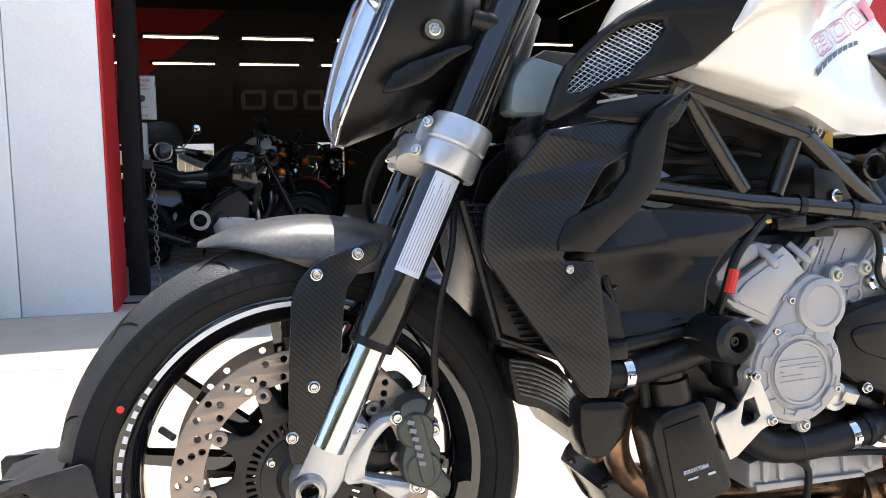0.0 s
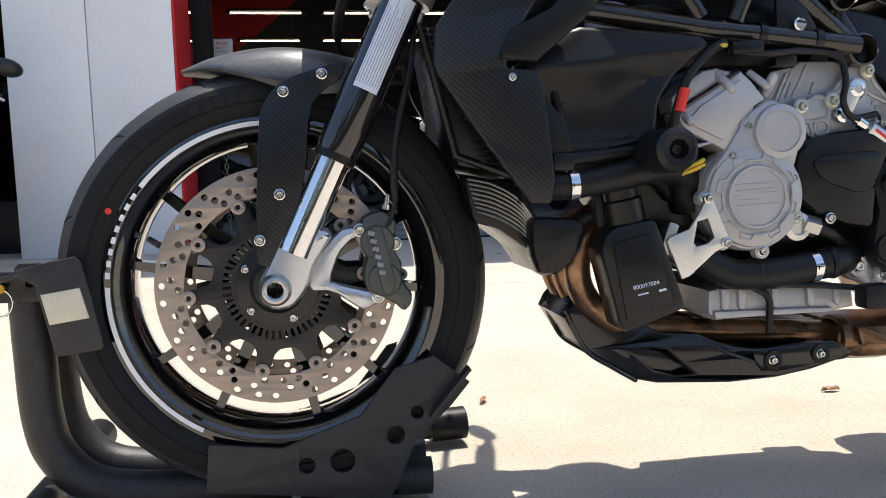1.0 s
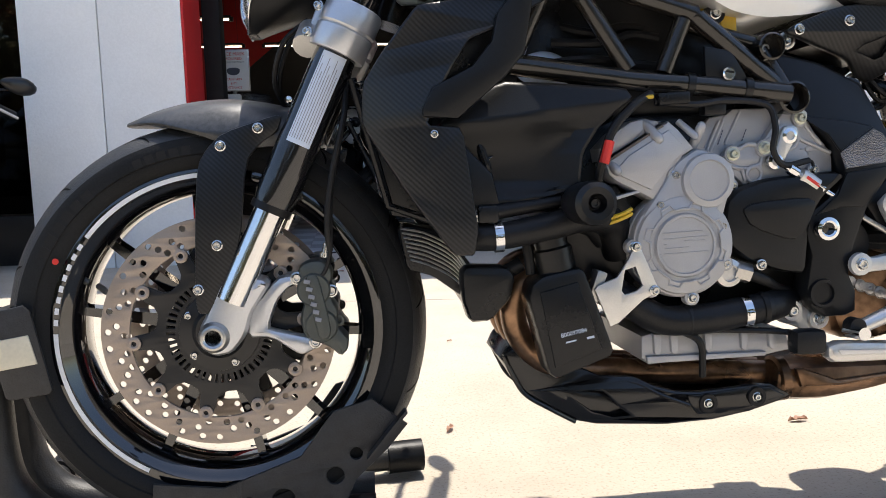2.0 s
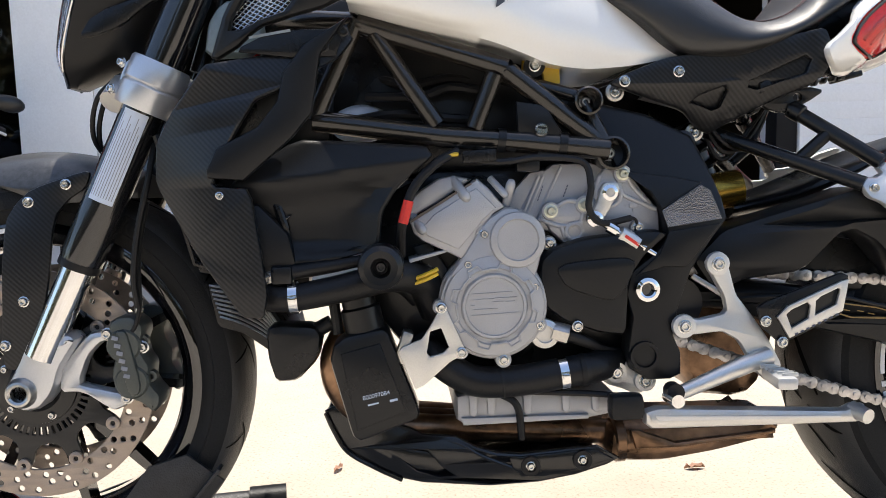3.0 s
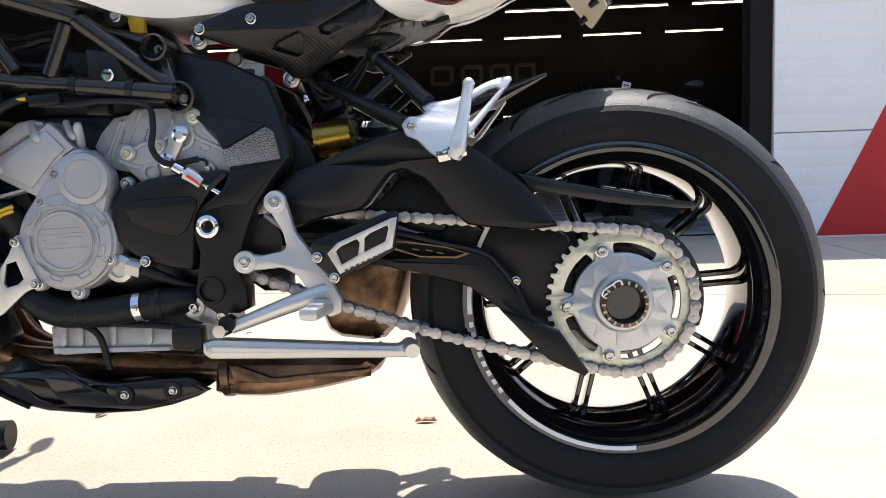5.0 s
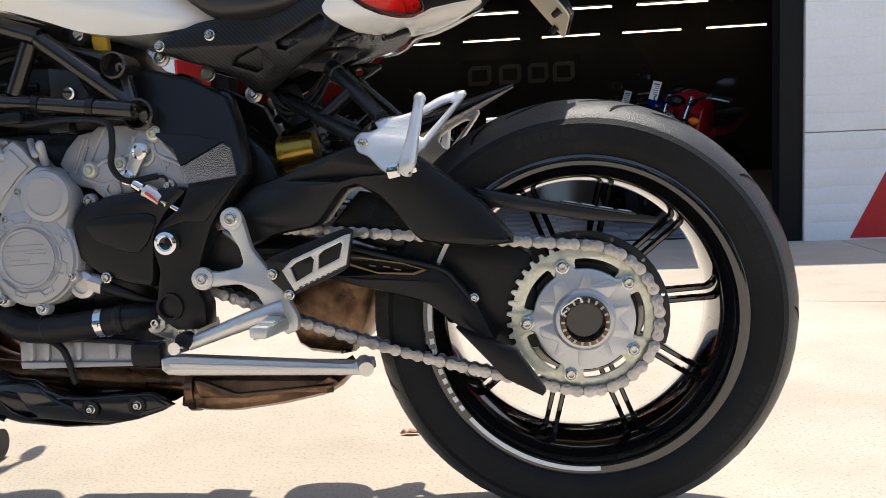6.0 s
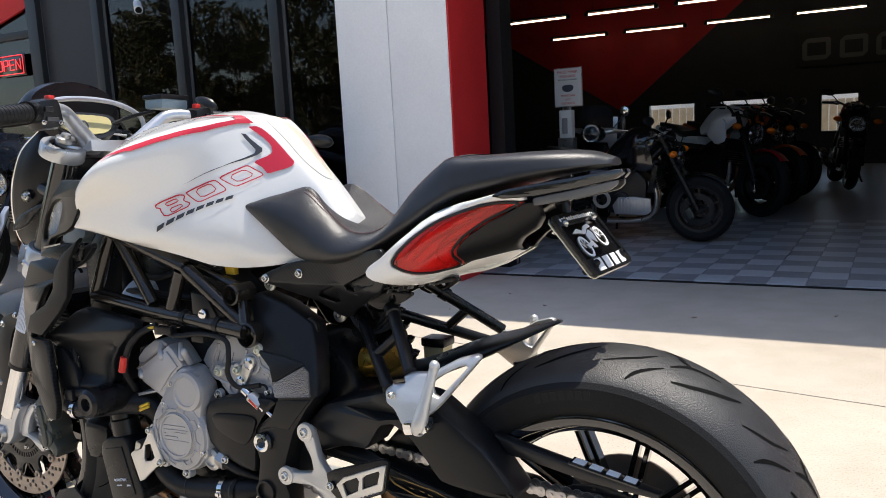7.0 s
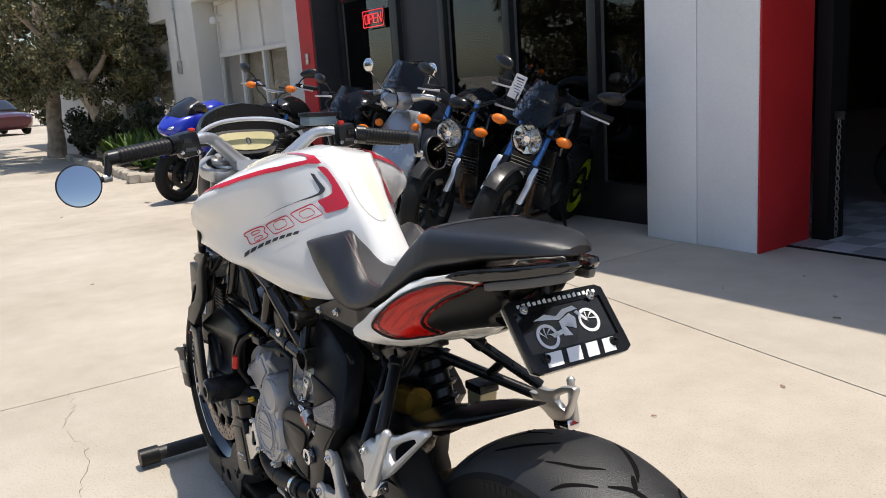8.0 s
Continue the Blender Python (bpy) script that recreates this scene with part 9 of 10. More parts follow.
tube("ring", ring_pts, 0.0013, M_CHROME, chock, n=6, curved=False)
padl = plate("paddle", [(-0.325, 0.361), (-0.295, 0.369), (-0.249, 0.378), (-0.240, 0.370), (-0.220, 0.263), (-0.224, 0.258), (-0.274, 0.252), (-0.280, 0.256), (-0.297, 0.343)], -0.070, 0.006, M_CHOCK, chock, "black steel paddle with an ivory maker's label", (), 0.002, 0)
plate("paddle_top", [(-0.345, 0.352), (-0.270, 0.374), (-0.270, 0.368), (-0.345, 0.345)], -0.018, 0.108, M_CHOCK, chock, "", (), 0.001)
corner = [(-0.291, 0.332), (-0.244, 0.339), (-0.235, 0.300), (-0.283, 0.293)]
lb = plate("label", corner, -0.0735, 0.0008, M_IVORY, padl, "ivory paper label with dark print")
for k, (f, hgt, wid) in enumerate(((0.12, 0.0026, 0.45), (0.34, 0.0085, 0.92), (0.55, 0.0016, 0.40), (0.70, 0.0032, 0.78), (0.88, 0.0036, 0.90))):
    a = Vector(corner[0]).lerp(Vector(corner[3]), f)
    b = Vector(corner[1]).lerp(Vector(corner[2]), f)
    n = (4, 11, 6, 10, 13)[k]
    for i in range(n):
        if (k == 1 and i == 5) or (k == 4 and i in (4, 7, 11)):
            continue
        c = a.lerp(b, 0.5 + (((i + 0.5) / n) - 0.5) * wid)
        box("label_print", (c.x, -0.0742, c.y), ((b - a).length * wid / n * 0.72, 0.0006, hgt), M_CRACK, padl, bevel=0, rot=tilt(0, -8.5, 0))
bar = tube("cross_bar", [(-0.338, -0.205, 0.034), (-0.330, 0.265, 0.034)], 0.0215, M_CHOCK, chock, "black steel floor bar with rubber ends", n=18)
for a, b in (((-0.339, -0.222, 0.034), (-0.338, -0.165, 0.034)), ((-0.331, 0.222, 0.034), (-0.330, 0.280, 0.034))):
    tube("rubber_end", [a, b], 0.0275, M_RUBBER, bar, n=20)
leg = tube("rear_leg", [(-0.02, 0.135, 0.036), (0.10, 0.185, 0.034), (0.275, 0.210, 0.034)], 0.0215, M_CHOCK, chock, "black steel rear leg with a rubber end", n=18)
tube("rubber_end", [(0.225, 0.204, 0.034), (0.286, 0.212, 0.034)], 0.0275, M_RUBBER, leg, n=20)
plate("floor_plate", [(-0.10, 0.012), (0.15, 0.012), (0.15, 0.026), (-0.10, 0.026)], 0.03, 0.16, M_CHOCK, chock, "", (), 0.001)

# ---------- the other motorcycles ----------
def small_wheel(parent, name, x, r, w, rim_mat, brake=True):
    wh = lathe(name, [(r * 0.62, -w * 0.40), (r * 0.70, -w * 0.44), (r * 0.70, -w * 0.36), (r * 0.62, 0), (r * 0.70, w * 0.36), (r * 0.70, w * 0.44), (r * 0.62, w * 0.40), (r * 0.58, 0), (r * 0.62, -w * 0.40)], (x, 0, r), rim_mat, parent, axis=(0, 1, 0), n=32)
    lathe("tyre", [(r * 0.69, -w * 0.40), (r * 0.76, -w * 0.49), (r * 0.86, -w * 0.5), (r * 0.94, -w * 0.36), (r * 0.985, -w * 0.18), (r, 0), (r * 0.985, w * 0.18), (r * 0.94, w * 0.36), (r * 0.86, w * 0.5), (r * 0.76, w * 0.49), (r * 0.69, w * 0.40)], (x, 0, r), M_TYRE, wh, "worn black tyre", axis=(0, 1, 0), n=40)
    lathe("hub", [(0, -w * 0.45), (0.035, -w * 0.45), (0.04, 0), (0.035, w * 0.45), (0, w * 0.45)], (x, 0, r), rim_mat, wh, n=16)
    for i in range(5):
        a = math.tau * i / 5 + 0.3
        box("spoke", (x + r * 0.35 * math.cos(a), 0, r + r * 0.35 * math.sin(a)), (r * 0.58, 0.018, 0.026), rim_mat, wh, bevel=0.004, rot=tilt(0, -math.degrees(a), 0))
    if brake:
        for s in (-1, 1):
            lathe("brake_disc", [(r * 0.30, -0.002), (r * 0.48, -0.002), (r * 0.48, 0.002), (r * 0.30, 0.002), (r * 0.30, -0.002)], (x, 0.062 * s, r), M_ANOD, wh, n=32)
    return wh


def tag_on(parent, p, rot, w=0.075, h=0.15):
    t = box("price_tag", p, (0.002, w, h), M_SIGN, parent, "white paper price tag", 0, rot)
    for i in range(6):
        box("tag_print", Vector(p) + rot @ Vector((-0.0016, -0.004 * (i % 3), h * (0.34 - 0.11 * i))), (0.0006, w * (0.7 - 0.12 * (i % 3)), 0.010 if i == 0 else 0.005), M_INK, parent, bevel=0, rot=rot)
    return t


def parked_bike(at, rz, label, tank_mat=M_GLOSS, fork_mat=M_SILVER, rim_mat=M_ANOD, guard_mat=M_GREYPAINT, lean=9, style="naked", screen=None, rear_rim=None, price=False, leg_mat=None, mirror_mat=M_ANOD, trim_mat=M_SATIN, group="parked motorcycles"):
    b = thing("motorcycle", at, label, "motorcycle", group, rz, lean)
    R = 0.305
    small_wheel(b, "front_wheel", 0, R, 0.12, rim_mat)
    small_wheel(b, "rear_wheel", 1.38, R, 0.17, rear_rim or rim_mat)
    low = style == "cruiser"
    fd = Vector((0.42 if not low else 0.55, 0, 0.90)).normalized()
    for s in (-1, 1):
        o = Vector((0, 0.095 * s, R))
        leg = tube("fork_leg", [o, o + fd * 0.36], [0.028, 0.031], leg_mat or M_SATIN, b, "lower fork leg", n=14)
        tube("fork_tube", [o + fd * 0.30, o + fd * 0.74], 0.022, fork_mat, leg, n=14)
        tube("fork_cap", [o + fd * 0.74, o + fd * 0.765], 0.024, M_STEEL, leg, n=14)
        if style == "naked" and not leg_mat:
            plate("fork_guard", [(-0.005, 0.0), (0.02, 0.10), (0.0, 0.16), (0.03, 0.21), (0.055, 0.16), (0.035, 0.0)], 0, 0.036, M_SILVER, leg, "silver fork guard", (), 0.006, 0, 0.2, lambda x, y, z, s=s: (x - 0.012 + z * 0.45, y + 0.122 * s, z + R + 0.12))
        box("caliper", (0.07, 0.085 * s, R - 0.03), (0.06, 0.035, 0.10), M_CALIPER, leg, bevel=0.012, rot=tilt(0, 25, 0))
    bm = add_lathe(bmesh.new(), [(R + 0.004, -0.052), (R + 0.018, -0.042), (R + 0.024, 0), (R + 0.018, 0.042), (R + 0.004, 0.052)], (0, 0, R), (0, 1, 0), 20, radians(-138), radians(-62))
    bmesh.ops.solidify(bm, geom=bm.faces[:], thickness=0.004)
    part("front_mudguard", bm, guard_mat, b, "rounded front mudguard")
    hx, hz = (0.15, 0.775) if not low else (0.24, 0.82)
    head = Vector((hx, 0, hz))
    ax = Vector((-1, 0, -0.10)).normalized()
    if style != "sport":
        r = 0.098 if not low else 0.075
        hl = lathe("headlight", [(0, -0.12), (r * 0.6, -0.11), (r * 0.95, -0.05), (r * 1.04, 0.0), (r * 1.04, 0.012), (r * 0.98, 0.014)], head, M_GLOSS if not low else M_CHROME, b, "round headlight", axis=ax, n=32)
        lathe("reflector", [(0.012, -0.055), (r * 0.5, -0.035), (r * 0.85, -0.002), (r * 0.97, 0.006)], head, M_CHROME, hl, "bright faceted reflector", axis=ax, n=10, angle=5)
        lathe("bulb_shade", [(0, 0.0), (0.018, 0.0), (0.022, -0.05)], head, M_CHROME, hl, axis=ax, n=12)
        o2 = lathe("lens", [(0, 0.026), (r * 0.5, 0.023), (r * 0.85, 0.015), (r * 0.98, 0.008)], head, M_CLEAR, hl, "clear lens", axis=ax, n=32)
        o2.visible_shadow = False
    bz = 0.985 if not low else 1.14
    bx = 0.36
    plate("top_clamp", [(0.27, -0.012), (0.36, -0.012), (0.36, 0.012), (0.27, 0.012)], 0, 0.23, M_SATIN, b, "", (), 0.004, 0, 0.2, lambda x, y, z: (x, y, z + 0.945))
    part("instrument_pod", egg(bmesh.new(), (0.24, 0, 0.965), (0.045, 0.085, 0.05), tilt(0, 30, 0)), M_SATIN, b, "black instrument pod")
    for s in (-1, 1):
        clip = style == "sport"
        z1 = bz - (0.14 if clip else 0)
        pts = [(bx - 0.02, 0.0, z1 - 0.04), (bx - 0.02, 0.10 * s, z1 - 0.03), (bx - 0.02, 0.20 * s, z1 + 0.03), (bx + 0.06, 0.38 * s, z1 + 0.02)]
        bar = tube("handlebar", pts, 0.0125, M_SATIN if not low else M_CHROME, b, "tubular handlebar", n=10)
        tube("grip", [(bx + 0.015, 0.27 * s, z1 + 0.03), (bx + 0.065, 0.39 * s, z1 + 0.02)], 0.019, M_RUBBER, bar, "black rubber grip", n=12)
        box("switch_box", (bx - 0.002, 0.235 * s, z1 + 0.03), (0.05, 0.05, 0.05), M_SATIN, bar, bevel=0.012)
        tube("lever", [(bx - 0.03, 0.22 * s, z1 + 0.02), (bx - 0.06, 0.27 * s, z1 + 0.02), (bx - 0.02, 0.40 * s, z1 + 0.005)], [0.010, 0.007, 0.0065], M_ALLOY, bar, "polished lever", n=8)
        mz = z1 + (0.15 if not clip else 0.20)
        mx, my = (bx - 0.02, 0.36 * s) if not clip else (0.02, 0.30 * s)
        root = (bx - 0.01, 0.235 * s, z1 + 0.05) if not clip else (0.10, 0.16 * s, 0.98)
        st = tube("mirror_stem", [root, ((root[0] + mx) / 2, (root[1] + my) / 2 - 0.012 * s, (root[2] + mz) / 2), (mx, my - 0.03 * s, mz - 0.03)], 0.0065, M_SATIN, b, "mirror on a thin stem", n=8)
        part("mirror_shell", egg(bmesh.new(), (mx, my, mz), (0.085, 0.026, 0.045), tilt(0, -8 * s, 90 - 18 * s), nose=0.35), mirror_mat, st, "teardrop mirror shell")
        yy = 0.22 if style != "sport" else 0.20
        sz = hz + 0.05 if not low else z1 + 0.01
        tube("signal_stalk", [(hx + 0.05, 0.08 * s, sz), (hx + 0.03, (yy - 0.04) * s, sz)], 0.009, M_SATIN, b, n=8)
        part("turn_signal", egg(bmesh.new(), (hx + 0.02, yy * s, sz), (0.035, 0.052, 0.032), None, 12, 7), M_AMBER, b, "orange turn signal")
        tube("cable", [(bx - 0.02, 0.20 * s, z1 + 0.02), (hx + 0.02, 0.15 * s, z1 - 0.02), (hx + 0.04, 0.06 * s, z1 - 0.12), (hx + 0.12, 0.04 * s, 0.80)], 0.005, M_RUBBER, b, n=6)
        # radiator scoops and frame
        tube("frame_rail", [(0.30, 0.06 * s, 0.88), (0.45, 0.13 * s, 0.74), (0.70, 0.14 * s, 0.60), (0.86, 0.13 * s, 0.44)], 0.020, trim_mat, b, n=10)
        tube("swingarm_leg", [(0.86, 0.10 * s, 0.42), (1.38, 0.115 * s, R)], 0.024, M_SATIN, b, n=10)
        if style != "cruiser":
            plate("tank_scoop", [(0.36, 0.70), (0.40, 0.92), (0.56, 0.90), (0.62, 0.76), (0.48, 0.66)], 0.15 * s, 0.03, tank_mat, b, "side scoop below the tank", (), 0.010, 1, 0.15)
    rdx = 0.33
    rad = box("radiator", (rdx + 0.05, 0, 0.60), (0.05, 0.30, 0.26), M_SATIN, b, "black finned radiator", 0.008, tilt(0, -14, 0))
    for i in range(11):
        box("fin", (rdx + 0.0225 + 0.0047 * (i - 5) , 0, 0.60 + 0.021 * (i - 5)), (0.006, 0.27, 0.004), M_STEEL, rad, bevel=0)
    eng = plate("engine", [(0.46, 0.36), (0.44, 0.58), (0.54, 0.68), (0.66, 0.68), (0.74, 0.56), (0.84, 0.52), (0.88, 0.40), (0.80, 0.28), (0.56, 0.26)], 0, 0.24, M_ANOD, b, "dark cast engine", (), 0.02, 1, 0.15)
    for s in (-1, 1):
        lathe("engine_cover", [(0.085, 0), (0.08, 0.025), (0.05, 0.034), (0, 0.036)], (0.68, 0.12 * s, 0.40), M_CASE if low else M_ANOD, eng, axis=(0, s, 0), n=28)
    for s in (-0.05, 0.05):
        tube("header_pipe", [(0.48, s, 0.56), (0.40, s, 0.52), (0.375, s, 0.40), (0.43, s, 0.25), (0.60, s, 0.20), (0.86, s, 0.20)], 0.021, M_BURNT if s < 0 else M_STEEL, b, "steel header pipe", n=10)
    tube("silencer", [(0.86, 0.05, 0.20), (0.98, 0.13, 0.23), (1.20, 0.19, 0.32), (1.42, 0.20, 0.40)], [0.025, 0.045, 0.052, 0.048], M_SATIN if not low else M_CHROME, b, "short exhaust silencer", n=16)
    bm = loft_bm([(0.32, [(-0.03, 0.90), (-0.08, 0.93), (-0.07, 0.98), (0, 1.00)]), (0.42, [(-0.10, 0.82), (-0.15, 0.88), (-0.12, 1.00), (0, 1.05)]), (0.58, [(-0.11, 0.80), (-0.155, 0.88), (-0.12, 1.01), (0, 1.055)]), (0.74, [(-0.09, 0.78), (-0.11, 0.83), (-0.08, 0.92), (0, 0.95)]), (0.82, [(-0.06, 0.77), (-0.08, 0.80), (-0.06, 0.84), (0, 0.85)])], True, 4, 4)
    part("fuel_tank", bm, tank_mat, b, "rounded painted fuel tank", 50)
    bm = loft_bm([(0.78, [(-0.08, 0.76), (-0.10, 0.80), (-0.08, 0.835), (0, 0.845)]), (1.00, [(-0.11, 0.75), (-0.14, 0.79), (-0.12, 0.815), (0, 0.825)]), (1.14, [(-0.10, 0.79), (-0.12, 0.83), (-0.10, 0.87), (0, 0.88)]), (1.42, [(-0.06, 0.88), (-0.07, 0.90), (-0.06, 0.92), (0, 0.925)])], True, 4, 3)
    part("seat", bm, M_LEATHER, b, "black seat", 50)
    bm = loft_bm([(0.80, [(-0.09, 0.68), (-0.11, 0.71), (-0.10, 0.75), (0, 0.76)]), (1.15, [(-0.09, 0.72), (-0.10, 0.76), (-0.09, 0.80), (0, 0.81)]), (1.50, [(-0.05, 0.84), (-0.06, 0.86), (-0.05, 0.89), (0, 0.90)])], True, 4, 3)
    part("tail_cover", bm, tank_mat, b, "painted tail", 50)
    tube("stand", [(0.80, -0.14, 0.28), (0.86, -0.26, 0.04 + 0.02)], 0.012, M_SATIN, b, "side stand", n=8)
    if style == "sport":
        bm = loft_bm([(-0.22, [(-0.02, 0.76), (-0.05, 0.78), (-0.04, 0.81), (0, 0.82)]), (-0.10, [(-0.11, 0.70), (-0.16, 0.77), (-0.12, 0.88), (0, 0.90)]), (0.08, [(-0.16, 0.62), (-0.22, 0.76), (-0.18, 0.93), (0, 0.96)]), (0.30, [(-0.19, 0.50), (-0.24, 0.70), (-0.21, 0.90), (0, 0.94)]), (0.50, [(-0.17, 0.40), (-0.21, 0.60), (-0.18, 0.80), (0, 0.88)])], True, 4, 4)
        part("fairing", bm, tank_mat, b, "glossy sport fairing", 50)
        bm = loft_bm([(-0.06, [(-0.10, 0.90), (-0.08, 0.915), (0, 0.925)]), (0.05, [(-0.15, 0.95), (-0.11, 1.01), (0, 1.03)]), (0.20, [(-0.16, 0.98), (-0.12, 1.07), (0, 1.11)])], True, 4, 3)
        part("windscreen", bm, M_GLOSS, b, "dark smoked screen", 60)
        for s in (-1, 1):
            part("headlight", egg(bmesh.new(), (-0.15, 0.07 * s, 0.82), (0.05, 0.045, 0.02), tilt(0, -20, 0)), M_CHROME, b, "slim headlight")
            plate("side_fairing", [(0.30, 0.34), (0.26, 0.72), (0.50, 0.80), (0.70, 0.62), (0.84, 0.36), (0.60, 0.22)], 0.19 * s, 0.03, tank_mat, b, "glossy side fairing", (), 0.012, 1, 0.15)
    if screen:
        bm = bmesh.new()
        rows = []
        for i in range(9):
            u = i / 8
            row = []
            for j in range(13):
                v = j / 12 * 2 - 1
                w = 0.15 * (1 - 0.30 * u * u)
                row.append(bm.verts.new((hx - 0.06 + 0.13 * u + 0.09 * v * v, w * v, hz + 0.10 + 0.24 * u)))
            rows.append(row)
        for p, q in zip(rows, rows[1:]):
            for j in range(12):
                bm.faces.new((p[j], p[j + 1], q[j + 1], q[j]))
        bmesh.ops.solidify(bm, geom=bm.faces[:], thickness=0.003)
        part("fly_screen", bm, screen, b, "smoked fly screen", 60)
    if price:
        tag_on(b, (0.26, 0.20, 1.03), tilt(6, 8, 6))
    return b


def scooter(at, rz, label, paint, lean=7, group="parked motorcycles"):
    b = thing("scooter", at, label, "scooter", group, rz, lean)
    small_wheel(b, "front_wheel", 0, 0.23, 0.11, M_SILVER)
    small_wheel(b, "rear_wheel", 1.28, 0.23, 0.12, M_SILVER, False)
    bm = add_lathe(bmesh.new(), [(0.235, -0.075), (0.27, -0.06), (0.285, 0), (0.27, 0.06), (0.235, 0.075)], (0, 0, 0.23), (0, 1, 0), 18, radians(-185), radians(-20))
    bmesh.ops.solidify(bm, geom=bm.faces[:], thickness=0.004)
    part("front_mudguard", bm, paint, b)
    bm = loft_bm([(0.30, [(-0.10, 0.02), (-0.14, 0.05), (-0.13, 0.09), (0, 0.10)]), (0.52, [(-0.15, -0.02), (-0.21, 0.03), (-0.18, 0.08), (0, 0.10)]), (0.72, [(-0.15, -0.07), (-0.20, -0.02), (-0.16, 0.03), (0, 0.04)]), (0.90, [(-0.09, -0.11), (-0.13, -0.08), (-0.10, -0.05), (0, -0.04)])], True, 5, 4)
    part("leg_shield", bm, paint, b, "smooth silver leg shield", 60, lambda x, y, z: (0.20 - z * 0.9 + (x - 0.6) * 0.22, y, x))
    bm = egg(bmesh.new(), (0.22, 0, 0.985), (0.10, 0.13, 0.085))
    hd = part("handlebar_cover", bm, paint, b, "rounded handlebar cover")
    lathe("headlight", [(0, -0.02), (0.05, 0.0), (0.078, 0.02), (0.086, 0.03), (0.084, 0.04)], (0.135, 0, 0.99), M_CHROME, hd, "round chrome headlight", axis=(-1, 0, 0.05), n=28)
    o = lathe("lens", [(0, 0.05), (0.05, 0.045), (0.08, 0.034)], (0.135, 0, 0.99), M_CLEAR, hd, axis=(-1, 0, 0.05), n=28)
    o.visible_shadow = False
    for s in (-1, 1):
        tube("handlebar", [(0.24, 0.08 * s, 1.0), (0.27, 0.22 * s, 1.02), (0.32, 0.33 * s, 1.0)], [0.035, 0.022, 0.018], M_ALLOY, b, "chrome handlebar", n=12)
        tube("grip", [(0.30, 0.28 * s, 1.01), (0.335, 0.38 * s, 0.995)], 0.019, M_RUBBER, b, n=12)
        tube("lever", [(0.23, 0.20 * s, 1.03), (0.25, 0.37 * s, 1.02)], 0.007, M_CHROME, b, n=8)
        st = tube("mirror_stem", [(0.26, 0.18 * s, 1.03), (0.24, 0.25 * s, 1.12), (0.22, 0.29 * s, 1.19)], 0.006, M_CHROME, b, "chrome mirror on a thin stem", n=8)
        part("mirror_shell", egg(bmesh.new(), (0.215, 0.30 * s, 1.22), (0.018, 0.05, 0.055)), M_CHROME, st, "round chrome mirror")
        part("turn_signal", egg(bmesh.new(), (0.20, 0.175 * s, 0.80), (0.03, 0.035, 0.03)), M_AMBER, b, "orange turn signal")
    bm = bmesh.new()
    rows = []
    for i in range(9):
        u = i / 8
        rows.append([bm.verts.new((0.13 + 0.12 * u + 0.10 * (j / 6 - 1) ** 2, 0.19 * (j / 6 - 1) * (1 - 0.35 * u ** 3), 1.05 + 0.22 * u)) for j in range(13)])
    for p, q in zip(rows, rows[1:]):
        for j in range(12):
            bm.faces.new((p[j], p[j + 1], q[j + 1], q[j]))
    bmesh.ops.solidify(bm, geom=bm.faces[:], thickness=0.003)
    part("windscreen", bm, M_SMOKE, b, "small clear windscreen", 60)
    plate("floor_board", [(0.25, 0.28), (0.75, 0.28), (0.75, 0.34), (0.25, 0.34)], 0, 0.32, M_SATIN, b, "black floor board", (), 0.01)
    bm = loft_bm([(0.70, [(-0.10, 0.30), (-0.15, 0.45), (-0.12, 0.70), (0, 0.72)]), (1.0, [(-0.16, 0.32), (-0.21, 0.50), (-0.15, 0.72), (0, 0.74)]), (1.45, [(-0.08, 0.50), (-0.11, 0.60), (-0.09, 0.72), (0, 0.74)])], True, 4, 4)
    part("rear_body", bm, paint, b, "smooth silver rear body", 60)
    bm = loft_bm([(0.70, [(-0.10, 0.71), (-0.13, 0.74), (-0.10, 0.78), (0, 0.79)]), (1.0, [(-0.14, 0.72), (-0.17, 0.76), (-0.13, 0.79), (0, 0.80)]), (1.40, [(-0.09, 0.73), (-0.11, 0.77), (-0.09, 0.81), (0, 0.82)])], True, 4, 3)
    part("seat", bm, M_LEATHER, b, "black seat", 60)
    return b


M_SMOKE = glass_material("smoked screen", (0.10, 0.09, 0.09), 0.0)
HEAD = 114
parked_bike((-1.84, 2.22, 0), HEAD + 4, "black naked motorcycle with a round headlight and a white price tag", M_GLOSS, M_SKYBLUE, M_ANOD, M_STEELGREY, 21, "naked", M_SMOKE, M_LIME, True)
parked_bike((-2.50, 2.20, 0), HEAD + 2, "black naked motorcycle with forks tinted blue for the sky they mirror", M_GLOSS, M_SKYBLUE, M_ANOD, M_STEELGREY, 14, "naked", None)
scooter((-3.22, 2.27, 0), HEAD - 4, "silver grey scooter with a round chrome headlight and a clear screen", M_GREYPAINT)
parked_bike((-3.66, 2.02, 0), HEAD, "dark naked motorcycle with a smoked screen", M_GLOSS, M_SATIN, M_ANOD, M_SATIN, 9, "naked", M_SMOKE)
parked_bike((-4.77, 1.85, 0), HEAD + 4, "dark cruiser with a small round lamp and a red tipped mudguard", M_GLOSS, M_SKYBLUE, M_ANOD, M_MAROON, 8, "cruiser")
parked_bike((-6.72, 1.78, 0), HEAD + 2, "glossy blue sport motorcycle with a dark screen", M_BLUEPAINT, M_GOLD, M_ANOD, M_BLUEPAINT, 9, "sport")
# in the shop
g = "motorcycles in the shop"
